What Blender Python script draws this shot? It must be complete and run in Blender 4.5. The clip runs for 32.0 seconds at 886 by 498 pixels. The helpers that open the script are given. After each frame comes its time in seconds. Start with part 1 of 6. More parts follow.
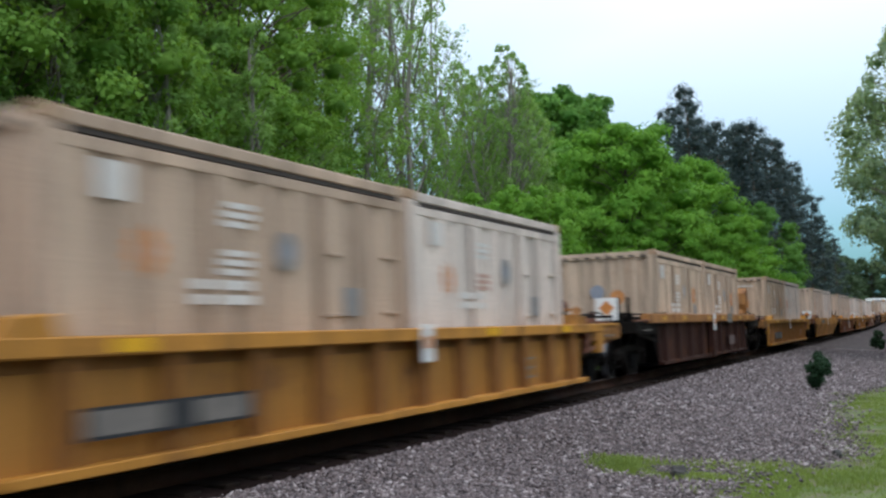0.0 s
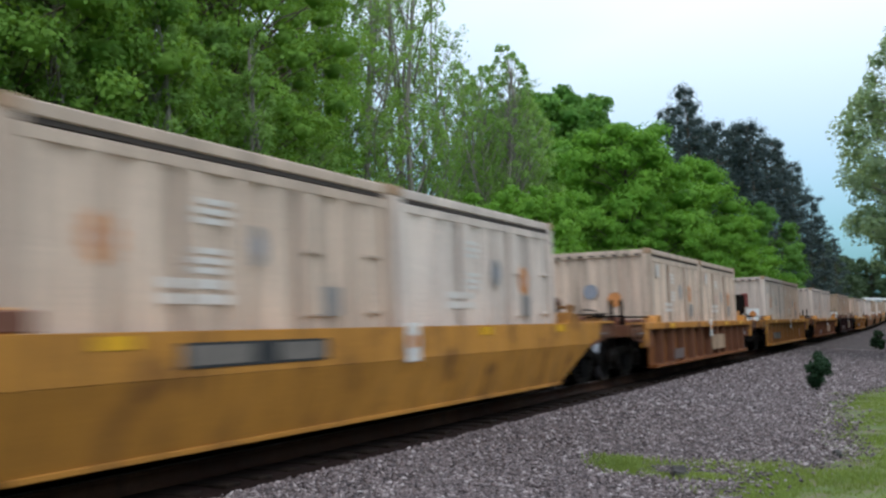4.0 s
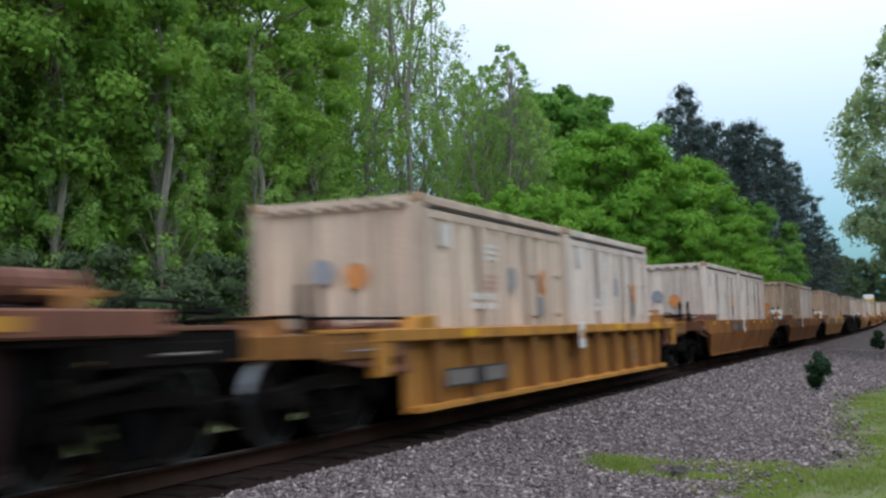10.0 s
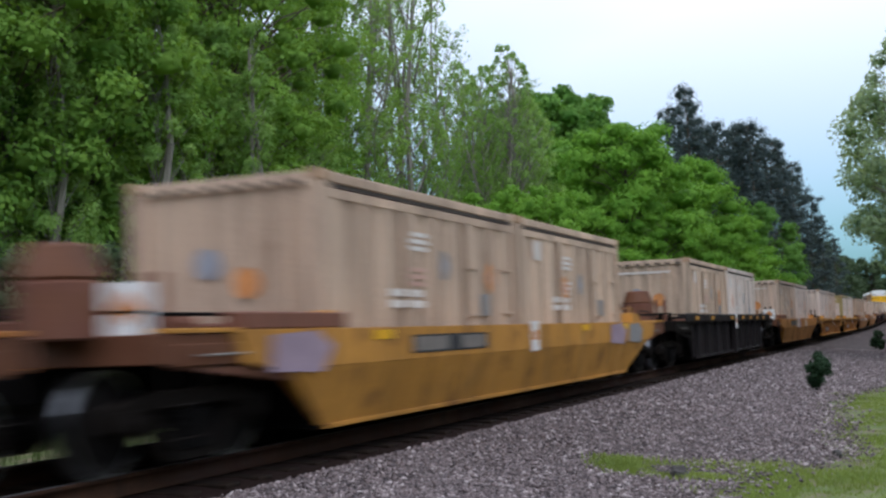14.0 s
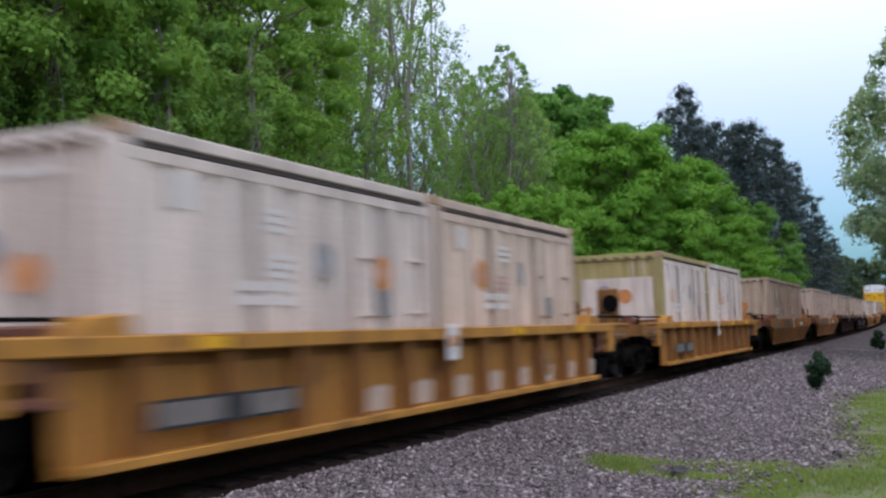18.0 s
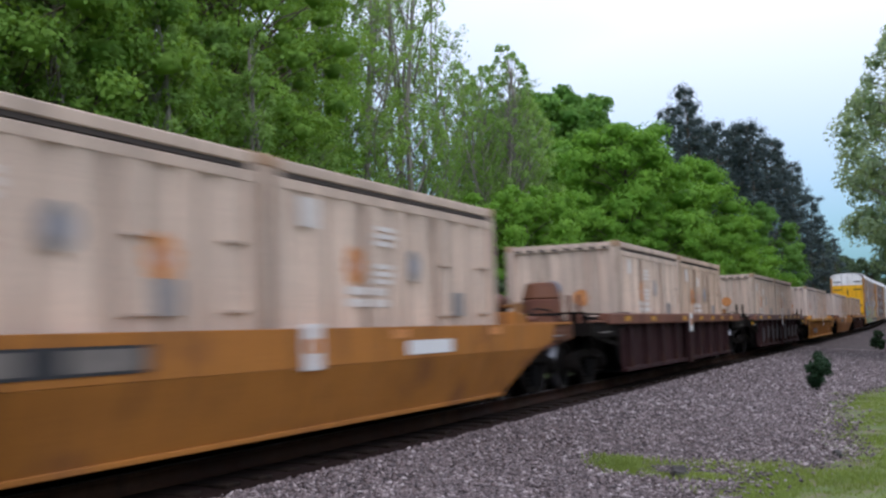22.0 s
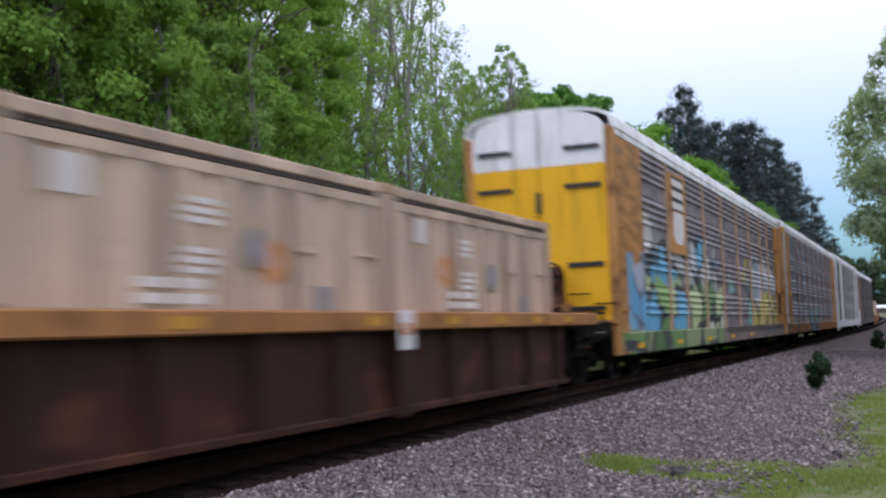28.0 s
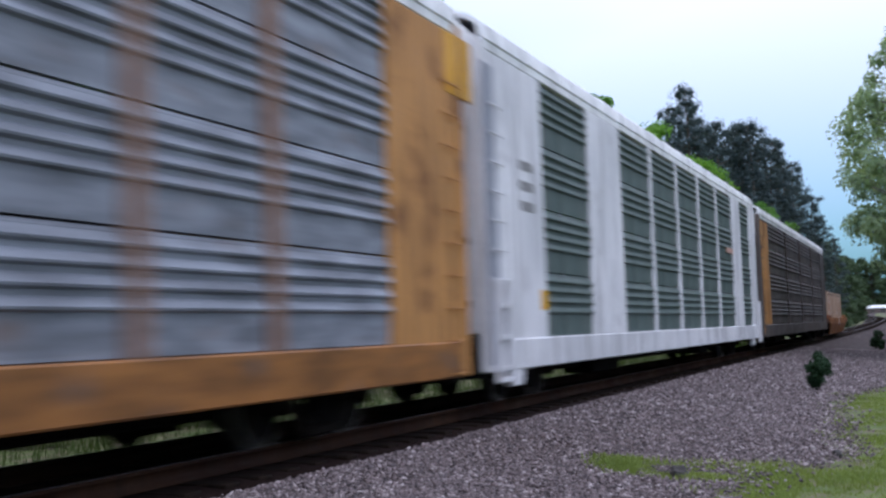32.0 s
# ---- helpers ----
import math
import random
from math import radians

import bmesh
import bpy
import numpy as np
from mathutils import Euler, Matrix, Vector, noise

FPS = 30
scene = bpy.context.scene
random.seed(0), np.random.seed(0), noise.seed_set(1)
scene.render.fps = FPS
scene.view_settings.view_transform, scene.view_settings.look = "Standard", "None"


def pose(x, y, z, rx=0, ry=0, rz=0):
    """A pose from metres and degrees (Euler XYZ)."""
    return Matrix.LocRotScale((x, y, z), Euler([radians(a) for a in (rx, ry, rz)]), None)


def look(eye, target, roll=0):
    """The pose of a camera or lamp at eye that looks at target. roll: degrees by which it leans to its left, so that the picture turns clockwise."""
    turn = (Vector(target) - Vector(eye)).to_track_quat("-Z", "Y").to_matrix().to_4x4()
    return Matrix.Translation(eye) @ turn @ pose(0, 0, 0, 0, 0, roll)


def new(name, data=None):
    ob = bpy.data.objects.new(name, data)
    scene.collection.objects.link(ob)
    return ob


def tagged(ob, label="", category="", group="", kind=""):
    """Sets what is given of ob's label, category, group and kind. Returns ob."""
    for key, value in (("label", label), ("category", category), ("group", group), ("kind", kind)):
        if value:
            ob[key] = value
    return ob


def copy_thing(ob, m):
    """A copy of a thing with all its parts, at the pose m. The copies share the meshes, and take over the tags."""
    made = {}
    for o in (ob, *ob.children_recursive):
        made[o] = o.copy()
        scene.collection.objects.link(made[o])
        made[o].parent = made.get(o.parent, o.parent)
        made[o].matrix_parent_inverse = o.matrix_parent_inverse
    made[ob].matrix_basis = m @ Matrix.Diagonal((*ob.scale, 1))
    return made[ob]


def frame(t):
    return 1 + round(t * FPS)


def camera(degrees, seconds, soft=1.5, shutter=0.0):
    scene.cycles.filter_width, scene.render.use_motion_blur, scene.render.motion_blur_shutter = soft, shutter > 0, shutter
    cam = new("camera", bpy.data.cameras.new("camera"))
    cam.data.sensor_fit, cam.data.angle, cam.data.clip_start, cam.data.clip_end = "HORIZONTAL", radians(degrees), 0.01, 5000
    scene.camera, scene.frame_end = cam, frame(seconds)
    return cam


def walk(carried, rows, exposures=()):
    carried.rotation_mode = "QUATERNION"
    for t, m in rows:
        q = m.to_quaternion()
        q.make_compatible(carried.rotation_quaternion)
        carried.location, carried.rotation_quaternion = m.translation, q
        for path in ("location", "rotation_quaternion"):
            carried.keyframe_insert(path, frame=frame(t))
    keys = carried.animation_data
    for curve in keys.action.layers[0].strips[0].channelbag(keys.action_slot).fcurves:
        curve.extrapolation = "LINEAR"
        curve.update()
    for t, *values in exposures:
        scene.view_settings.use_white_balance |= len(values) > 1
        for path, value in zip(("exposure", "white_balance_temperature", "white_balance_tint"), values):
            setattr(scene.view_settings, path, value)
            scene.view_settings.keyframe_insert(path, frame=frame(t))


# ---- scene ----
# ---------------------------------------------------------------- plan
EYE = (0.0, 0.0, 1.62)          # the camera stands beside the line
TRACK_Y = 6.85                  # centre line of the track, which runs along x
RAIL_Z = 0.56                   # top of the rails
SECONDS = 32.0


def run(t):
    """Metres that the train has come since the start."""
    return 14.714 * t + 0.03214 * t * t - 0.000247 * t ** 3


def smoothed(table):
    """A table of (x, value) as a smooth curve."""
    xs = np.arange(-900.0, 2700.0, 2.0)
    v = np.interp(xs, *zip(*table))
    for _ in range(3):
        v = np.convolve(np.pad(v, 6, mode="edge"), np.ones(13) / 13, "valid")
    return xs, v


BEND = smoothed([(0, 0), (178, 0), (210, 0.35), (241, 1.5), (272, 3.5), (303, 6.3), (333, 9.1), (363, 11.5), (408, 13.8), (440, 13.6), (480, 10.0), (520, 4.0), (580, -10.0), (640, -28.0), (2600, -900.0)])
RISE = smoothed([(0, 0), (112, 0), (130, 0.10), (148, 0.20), (166, 0.38), (195, 0.66), (241, 1.1), (303, 1.5), (363, 2.2), (408, 2.6), (520, 3.4), (700, 4.4), (2600, 8.0)])


def bend(x):
    """How far the line swings aside in the distance."""
    return np.interp(x, *BEND)


def rise(x):
    """How far the line climbs in the distance."""
    return np.interp(x, *RISE)


def on_line(s, height):
    """The pose of something that stands s metres along the line, headed along it."""
    turn = math.degrees(math.atan2(bend(s + 8) - bend(s - 8), 16))
    tip = math.degrees(math.atan2(rise(s + 8) - rise(s - 8), 16))
    return pose(s, TRACK_Y + float(bend(s)), height + float(rise(s)), 0, -tip, turn)


# ---------------------------------------------------------------- camera
cam = camera(42.5, SECONDS, soft=2.5, shutter=0.8)
_yaw, _pitch = radians(22.835), radians(4.18)
VIEW = look(EYE, (EYE[0] + math.cos(_yaw) * math.cos(_pitch), EYE[1] + math.sin(_yaw) * math.cos(_pitch),
                  EYE[2] + math.sin(_pitch)), -1.95)
walk(cam, [(0.0, VIEW), (SECONDS, VIEW)], [(0.0, -0.07, 5920, 11), (4.0, -0.11, 5920, 11), (8.0, -0.11, 5940, 12), (12.0, -0.11, 6000, 14), (17.0, -0.14, 5830, 21), (22.0, -0.09, 5930, 22), (26.0, -0.11, 5960, 23), (28.0, -0.11, 5900, 25), (29.0, -0.14, 5790, 25), (SECONDS, -0.14, 5600, 24)])

# ---------------------------------------------------------------- world and sun
world = bpy.data.worlds.new("overcast_sky")
scene.world = world
world.use_nodes = True
wn, wl = world.node_tree.nodes, world.node_tree.links
wn.clear()
w_out = wn.new("ShaderNodeOutputWorld")
w_bg = wn.new("ShaderNodeBackground")
w_sky = wn.new("ShaderNodeTexSky")
w_sky.sky_type = "NISHITA"
w_sky.sun_disc = False
w_sky.sun_elevation = radians(58)
w_sky.sun_rotation = radians(235)
w_sky.air_density = 1.2
w_sky.dust_density = 2.0
w_co = wn.new("ShaderNodeTexCoord")
w_map = wn.new("ShaderNodeMapping")
w_map.inputs["Scale"].default_value = (1.0, 1.0, 2.2)
w_map.inputs["Location"].default_value = (0.35, 0.1, 0.0)
w_noise = wn.new("ShaderNodeTexNoise")
w_noise.inputs["Scale"].default_value = 1.3
w_noise.inputs["Detail"].default_value = 4.0
w_ramp = wn.new("ShaderNodeValToRGB")
w_ramp.color_ramp.elements[0].position, w_ramp.color_ramp.elements[0].color = 0.36, (0.75, 0.75, 0.75, 1)
w_ramp.color_ramp.elements[1].position, w_ramp.color_ramp.elements[1].color = 0.62, (1.0, 1.0, 1.0, 1)
w_mix = wn.new("ShaderNodeMix")
w_mix.data_type = "RGBA"
w_mix.inputs["B"].default_value = (13.2, 13.9, 14.1, 1)      # cloud sheet
wl.new(w_co.outputs["Generated"], w_map.inputs["Vector"])
wl.new(w_map.outputs["Vector"], w_noise.inputs["Vector"])
wl.new(w_noise.outputs["Fac"], w_ramp.inputs["Fac"])
w_sep = wn.new("ShaderNodeSeparateXYZ")
w_bank = wn.new("ShaderNodeMapRange")          # the sheet is thick overhead and thins towards the horizon
w_bank.inputs["From Min"].default_value, w_bank.inputs["From Max"].default_value = 0.02, 0.31
w_bank.inputs["To Min"].default_value, w_bank.inputs["To Max"].default_value = 0.04, 1.0
w_cover = wn.new("ShaderNodeMath")
w_cover.operation = "MULTIPLY"
wl.new(w_co.outputs["Generated"], w_sep.inputs[0])
wl.new(w_sep.outputs["Z"], w_bank.inputs["Value"])
wl.new(w_ramp.outputs["Color"], w_cover.inputs[0])
wl.new(w_bank.outputs["Result"], w_cover.inputs[1])
wl.new(w_cover.outputs[0], w_mix.inputs["Factor"])
w_thin = wn.new("ShaderNodeMix")
w_thin.data_type, w_thin.blend_type = "RGBA", "MULTIPLY"
w_thin.inputs["Factor"].default_value = 1.0
w_thin.inputs["B"].default_value = (0.38, 1.09, 1.37, 1)      # what the high haze lets through
wl.new(w_sky.outputs["Color"], w_thin.inputs["A"])
wl.new(w_thin.outputs["Result"], w_mix.inputs["A"])
wl.new(w_mix.outputs["Result"], w_bg.inputs["Color"])
w_bg.inputs["Strength"].default_value = 0.1
wl.new(w_bg.outputs["Background"], w_out.inputs["Surface"])

sun = new("sun", bpy.data.lights.new("sun", "SUN"))
sun.data.energy, sun.data.angle, sun.data.color = 1.05, radians(40), (1.0, 0.93, 0.84)
sun.matrix_world = look((0, 0, 60), (31, 21, 0))


# ---------------------------------------------------------------- materials
def node(nt, kind, **values):
    n = nt.nodes.new(kind)
    for key, value in values.items():
        n.inputs[key.replace("_", " ")].default_value = value
    return n


def mixed(nt, fac, a, b, blend="MIX"):
    m = nt.nodes.new("ShaderNodeMix")
    m.data_type, m.blend_type = "RGBA", blend
    for key, value in (("Factor", fac), ("A", a), ("B", b)):
        if isinstance(value, (int, float)):
            m.inputs[key].default_value = value
        elif isinstance(value, tuple):
            m.inputs[key].default_value = (*value[:3], 1)
        else:
            nt.links.new(value, m.inputs[key])
    return m.outputs["Result"]


def ramp(nt, source, lo, hi):
    """0 below lo, 1 above hi."""
    r = nt.nodes.new("ShaderNodeMapRange")
    r.inputs["From Min"].default_value, r.inputs["From Max"].default_value = lo, hi
    nt.links.new(source, r.inputs["Value"])
    return r.outputs["Result"]


def noise_of(nt, vector, scale, detail=4.0, stretch=None, shift=(0, 0, 0)):
    m = nt.nodes.new("ShaderNodeMapping")
    m.inputs["Location"].default_value = shift
    if stretch:
        m.inputs["Scale"].default_value = stretch
    nt.links.new(vector, m.inputs["Vector"])
    n = node(nt, "ShaderNodeTexNoise", Scale=scale, Detail=detail)
    nt.links.new(m.outputs["Vector"], n.inputs["Vector"])
    return n.outputs["Fac"]


def start(name):
    mat = bpy.data.materials.new(name)
    mat.use_nodes = True
    nt = mat.node_tree
    return mat, nt, nt.nodes["Principled BSDF"], nt.nodes.new("ShaderNodeTexCoord").outputs["Object"]


def bump(nt, bsdf, height, strength, distance=0.01):
    b = node(nt, "ShaderNodeBump", Strength=strength, Distance=distance)
    nt.links.new(height, b.inputs["Height"])
    nt.links.new(b.outputs["Normal"], bsdf.inputs["Normal"])


def paint(name, colour, wear=0.35, rust=(0.16, 0.065, 0.03), dirt=(0.046, 0.031, 0.021), rough=0.55, seed=0.0, fade=None, bands=0.0, gloss=0.4):
    """Weathered paint on steel: fading, streaks that run down, rust patches, grime."""
    mat, nt, bsdf, co = start(name)
    sh = (seed * 3.7, seed * 1.9, seed * 0.7)
    large = noise_of(nt, co, 0.55, 5, None, sh)
    streak = noise_of(nt, co, 1.0, 5, (5.0, 5.0, 0.45), sh)
    patch = noise_of(nt, co, 1.7, 8, None, (sh[1], sh[2], sh[0]))
    fine = noise_of(nt, co, 34, 3, None, sh)
    light = fade or tuple(min(1, c * 1.22 + k) for c, k in zip(colour, (0.025, 0.014, 0.006)))
    c = mixed(nt, ramp(nt, large, 0.35, 0.65), colour, light)
    c = mixed(nt, ramp(nt, streak, 0.50, 0.76), c, tuple(0.45 * k + 0.4 * d for k, d in zip(colour, dirt)))
    if bands:
        broad = noise_of(nt, co, 1.0, 2, (1.9, 1.9, 0.12), (sh[2], sh[0], sh[1]))
        c = mixed(nt, ramp(nt, broad, 0.44, 0.60), c, mixed(nt, bands, c, dirt))
    spots = nt.nodes.new("ShaderNodeMath")
    spots.operation = "MULTIPLY"
    spots.inputs[1].default_value = min(1.0, wear * 2.0)
    nt.links.new(ramp(nt, patch, 0.66 - 0.24 * wear, 0.78 - 0.16 * wear), spots.inputs[0])
    c = mixed(nt, spots.outputs[0], c, rust)
    grain = mixed(nt, ramp(nt, fine, 0.3, 0.7), (0.86, 0.86, 0.86), (1.1, 1.1, 1.1))
    c = mixed(nt, 1.0, c, grain, "MULTIPLY")
    nt.links.new(c, bsdf.inputs["Base Color"])
    nt.links.new(ramp(nt, patch, -0.6, 1.6 - rough), bsdf.inputs["Roughness"])
    bsdf.inputs["Specular IOR Level"].default_value = gloss
    bump(nt, bsdf, patch, 0.25, 0.004)
    return mat


def plain(name, colour, rough=0.6, metal=0.0, vary=0.25, scale=9.0, gloss=0.5):
    mat, nt, bsdf, co = start(name)
    n1, n2 = noise_of(nt, co, scale, 5), noise_of(nt, co, scale * 7, 3)
    c = mixed(nt, ramp(nt, n1, 0.3, 0.7), tuple(k * (1 - vary) for k in colour), tuple(min(1, k * (1 + vary)) for k in colour))
    c = mixed(nt, ramp(nt, n2, 0.35, 0.75), c, tuple(k * 0.9 for k in colour))
    nt.links.new(c, bsdf.inputs["Base Color"])
    bsdf.inputs["Roughness"].default_value, bsdf.inputs["Metallic"].default_value = rough, metal
    bsdf.inputs["Specular IOR Level"].default_value = gloss
    bump(nt, bsdf, n2, 0.2, 0.003)
    return mat


def leaf(name, dark, bright, through_light=0.35, rough=0.55, patch=0.8):
    """Leaves that differ a little one by one, bough by bough and tree by tree, and let some light through."""
    mat, nt, bsdf, co = start(name)
    per = nt.nodes.new("ShaderNodeNewGeometry").outputs["Random Per Island"]
    whole = nt.nodes.new("ShaderNodeObjectInfo").outputs["Random"]
    blend = lambda k: tuple((1 - k) * a + k * b for a, b in zip(dark, bright))
    bough = ramp(nt, noise_of(nt, co, patch, 3), 0.36, 0.64)
    c = mixed(nt, bough, blend(0.22), blend(0.72))
    c = mixed(nt, 0.34, c, mixed(nt, per, dark, bright))
    c = mixed(nt, 0.30, c, mixed(nt, whole, blend(0.0), blend(0.85)))
    nt.links.new(c, bsdf.inputs["Base Color"])
    bsdf.inputs["Roughness"].default_value = rough
    bsdf.inputs["Specular IOR Level"].default_value = 0.08
    tr = nt.nodes.new("ShaderNodeBsdfTranslucent")
    nt.links.new(mixed(nt, 1.0, c, (1.25, 1.15, 0.55), "MULTIPLY"), tr.inputs["Color"])
    mx = node(nt, "ShaderNodeMixShader", Fac=through_light)
    nt.links.new(bsdf.outputs[0], mx.inputs[1])
    nt.links.new(tr.outputs[0], mx.inputs[2])
    nt.links.new(mx.outputs[0], nt.nodes["Material Output"].inputs["Surface"])
    return mat


def ground_mat():
    mat, nt, bsdf, co = start("grassy_ground")
    a, b, f = noise_of(nt, co, 0.5, 6), noise_of(nt, co, 3.0, 5), noise_of(nt, co, 40, 3)
    c = mixed(nt, ramp(nt, a, 0.35, 0.65), (0.12, 0.18, 0.05), (0.20, 0.23, 0.08))
    c = mixed(nt, ramp(nt, b, 0.44, 0.60), c, (0.24, 0.185, 0.13))
    c = mixed(nt, ramp(nt, f, 0.3, 0.8), c, (0.08, 0.11, 0.03))
    nt.links.new(c, bsdf.inputs["Base Color"])
    bsdf.inputs["Roughness"].default_value = 0.95
    bump(nt, bsdf, f, 0.7, 0.03)
    return mat


def ballast_mat(name, island):
    """Crushed grey to pinkish granite."""
    mat, nt, bsdf, co = start(name)
    if island:
        per = nt.nodes.new("ShaderNodeNewGeometry").outputs["Random Per Island"]
    else:
        v = node(nt, "ShaderNodeTexVoronoi", Scale=26.0)
        nt.links.new(co, v.inputs["Vector"])
        sep = nt.nodes.new("ShaderNodeSeparateColor")
        nt.links.new(v.outputs["Color"], sep.inputs["Color"])
        per = sep.outputs[0]
    r = nt.nodes.new("ShaderNodeValToRGB")
    e = r.color_ramp.elements
    e[0].position, e[0].color = 0.0, (0.032, 0.027, 0.028, 1)
    e[1].position, e[1].color = 1.0, (0.64, 0.57, 0.55, 1)
    for p, col in ((0.28, (0.10, 0.076, 0.072, 1)), (0.55, (0.185, 0.142, 0.136, 1)), (0.8, (0.28, 0.225, 0.215, 1)), (0.93, (0.54, 0.47, 0.46, 1))):
        e.new(p).color = col
    nt.links.new(per, r.inputs["Fac"])
    wide, f = noise_of(nt, co, 0.6, 4), noise_of(nt, co, 60, 3)
    c = mixed(nt, 0.45, r.outputs["Color"], mixed(nt, ramp(nt, wide, 0.35, 0.7), r.outputs["Color"], (0.19, 0.153, 0.152)))
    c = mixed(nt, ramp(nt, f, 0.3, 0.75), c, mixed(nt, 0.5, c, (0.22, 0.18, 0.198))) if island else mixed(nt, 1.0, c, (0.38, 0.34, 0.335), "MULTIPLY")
    nt.links.new(c, bsdf.inputs["Base Color"])
    bsdf.inputs["Roughness"].default_value = 0.9
    if not island:
        inv = nt.nodes.new("ShaderNodeMath")
        inv.operation, inv.inputs[0].default_value = "SUBTRACT", 1.0
        nt.links.new(v.outputs["Distance"], inv.inputs[1])
        bump(nt, bsdf, inv.outputs[0], 1.0, 0.05)
    else:
        bump(nt, bsdf, f, 0.4, 0.006)
    return mat


def graffiti_mat(name, base, areas):
    """Bare grey panel steel with sprayed paint: areas of (x0, x1, z0, z1, colours, seed) in the wagon's own metres."""
    mat, nt, bsdf, co = start(name)
    streak = noise_of(nt, co, 1.0, 5, (1.4, 1.4, 5.0))
    spots = noise_of(nt, co, 2.2, 7)
    c = mixed(nt, ramp(nt, streak, 0.38, 0.64), tuple(k * 0.6 for k in base), tuple(k * 1.25 for k in base))
    c = mixed(nt, ramp(nt, spots, 0.6, 0.75), c, (0.16, 0.11, 0.085))
    sep = nt.nodes.new("ShaderNodeSeparateXYZ")
    nt.links.new(co, sep.inputs[0])

    def times(a, b):
        m = nt.nodes.new("ShaderNodeMath")
        m.operation = "MULTIPLY"
        for i, s in enumerate((a, b)):
            if isinstance(s, float):
                m.inputs[i].default_value = s
            else:
                nt.links.new(s, m.inputs[i])
        return m.outputs[0]

    for x0, x1, z0, z1, colours, seed, scale, outline in areas:
        ragged = noise_of(nt, co, 1.6, 4, None, (seed, seed, 0))
        wob = nt.nodes.new("ShaderNodeMath")
        wob.operation, wob.inputs[1].default_value = "MULTIPLY_ADD", 1.5
        nt.links.new(ragged, wob.inputs[0])
        nt.links.new(sep.outputs["Z"], wob.inputs[2])
        mask = times(ramp(nt, sep.outputs["X"], x0, x0 + 0.25), ramp(nt, sep.outputs["X"], x1, x1 - 0.25))
        mask = times(mask, times(ramp(nt, wob.outputs[0], z1 + 0.78, z1 + 0.70), ramp(nt, sep.outputs["Z"], z0, z0 + 0.1)))
        # letters: warped cells, each sprayed in one of the colours, with dark outlines
        warp = nt.nodes.new("ShaderNodeVectorMath")
        warp.operation = "MULTIPLY_ADD"
        tex = node(nt, "ShaderNodeTexNoise", Scale=0.9, Detail=2.0)
        nt.links.new(co, tex.inputs["Vector"])
        nt.links.new(tex.outputs["Color"], warp.inputs[0])
        warp.inputs[1].default_value = (1.6, 0.0, 1.6)
        nt.links.new(co, warp.inputs[2])
        flat = nt.nodes.new("ShaderNodeMapping")
        flat.inputs["Scale"].default_value = (scale, 0.0, scale)
        flat.inputs["Location"].default_value = (seed, 0.0, seed * 0.6)
        nt.links.new(warp.outputs[0], flat.inputs["Vector"])
        cell = node(nt, "ShaderNodeTexVoronoi", Scale=1.0)
        edge = node(nt, "ShaderNodeTexVoronoi", Scale=1.0)
        edge.feature = "DISTANCE_TO_EDGE"
        for v in (cell, edge):
            nt.links.new(flat.outputs[0], v.inputs["Vector"])
        pick = nt.nodes.new("ShaderNodeSeparateColor")
        nt.links.new(cell.outputs["Color"], pick.inputs[0])
        r = nt.nodes.new("ShaderNodeValToRGB")
        r.color_ramp.interpolation = "CONSTANT"
        els = r.color_ramp.elements
        els[0].color = (*colours[0], 1)
        els[1].position, els[1].color = 1.0 / len(colours), (*colours[1], 1)
        for i, col in enumerate(colours[2:], 2):
            els.new(i / len(colours)).color = (*col, 1)
        nt.links.new(pick.outputs[0], r.inputs["Fac"])
        spray = mixed(nt, ramp(nt, edge.outputs["Distance"], 0.05, 0.075), outline, r.outputs["Color"])
        c = mixed(nt, times(mask, 0.92), c, spray)
    nt.links.new(c, bsdf.inputs["Base Color"])
    bsdf.inputs["Roughness"].default_value = 0.5
    bump(nt, bsdf, spots, 0.2, 0.004)
    return mat


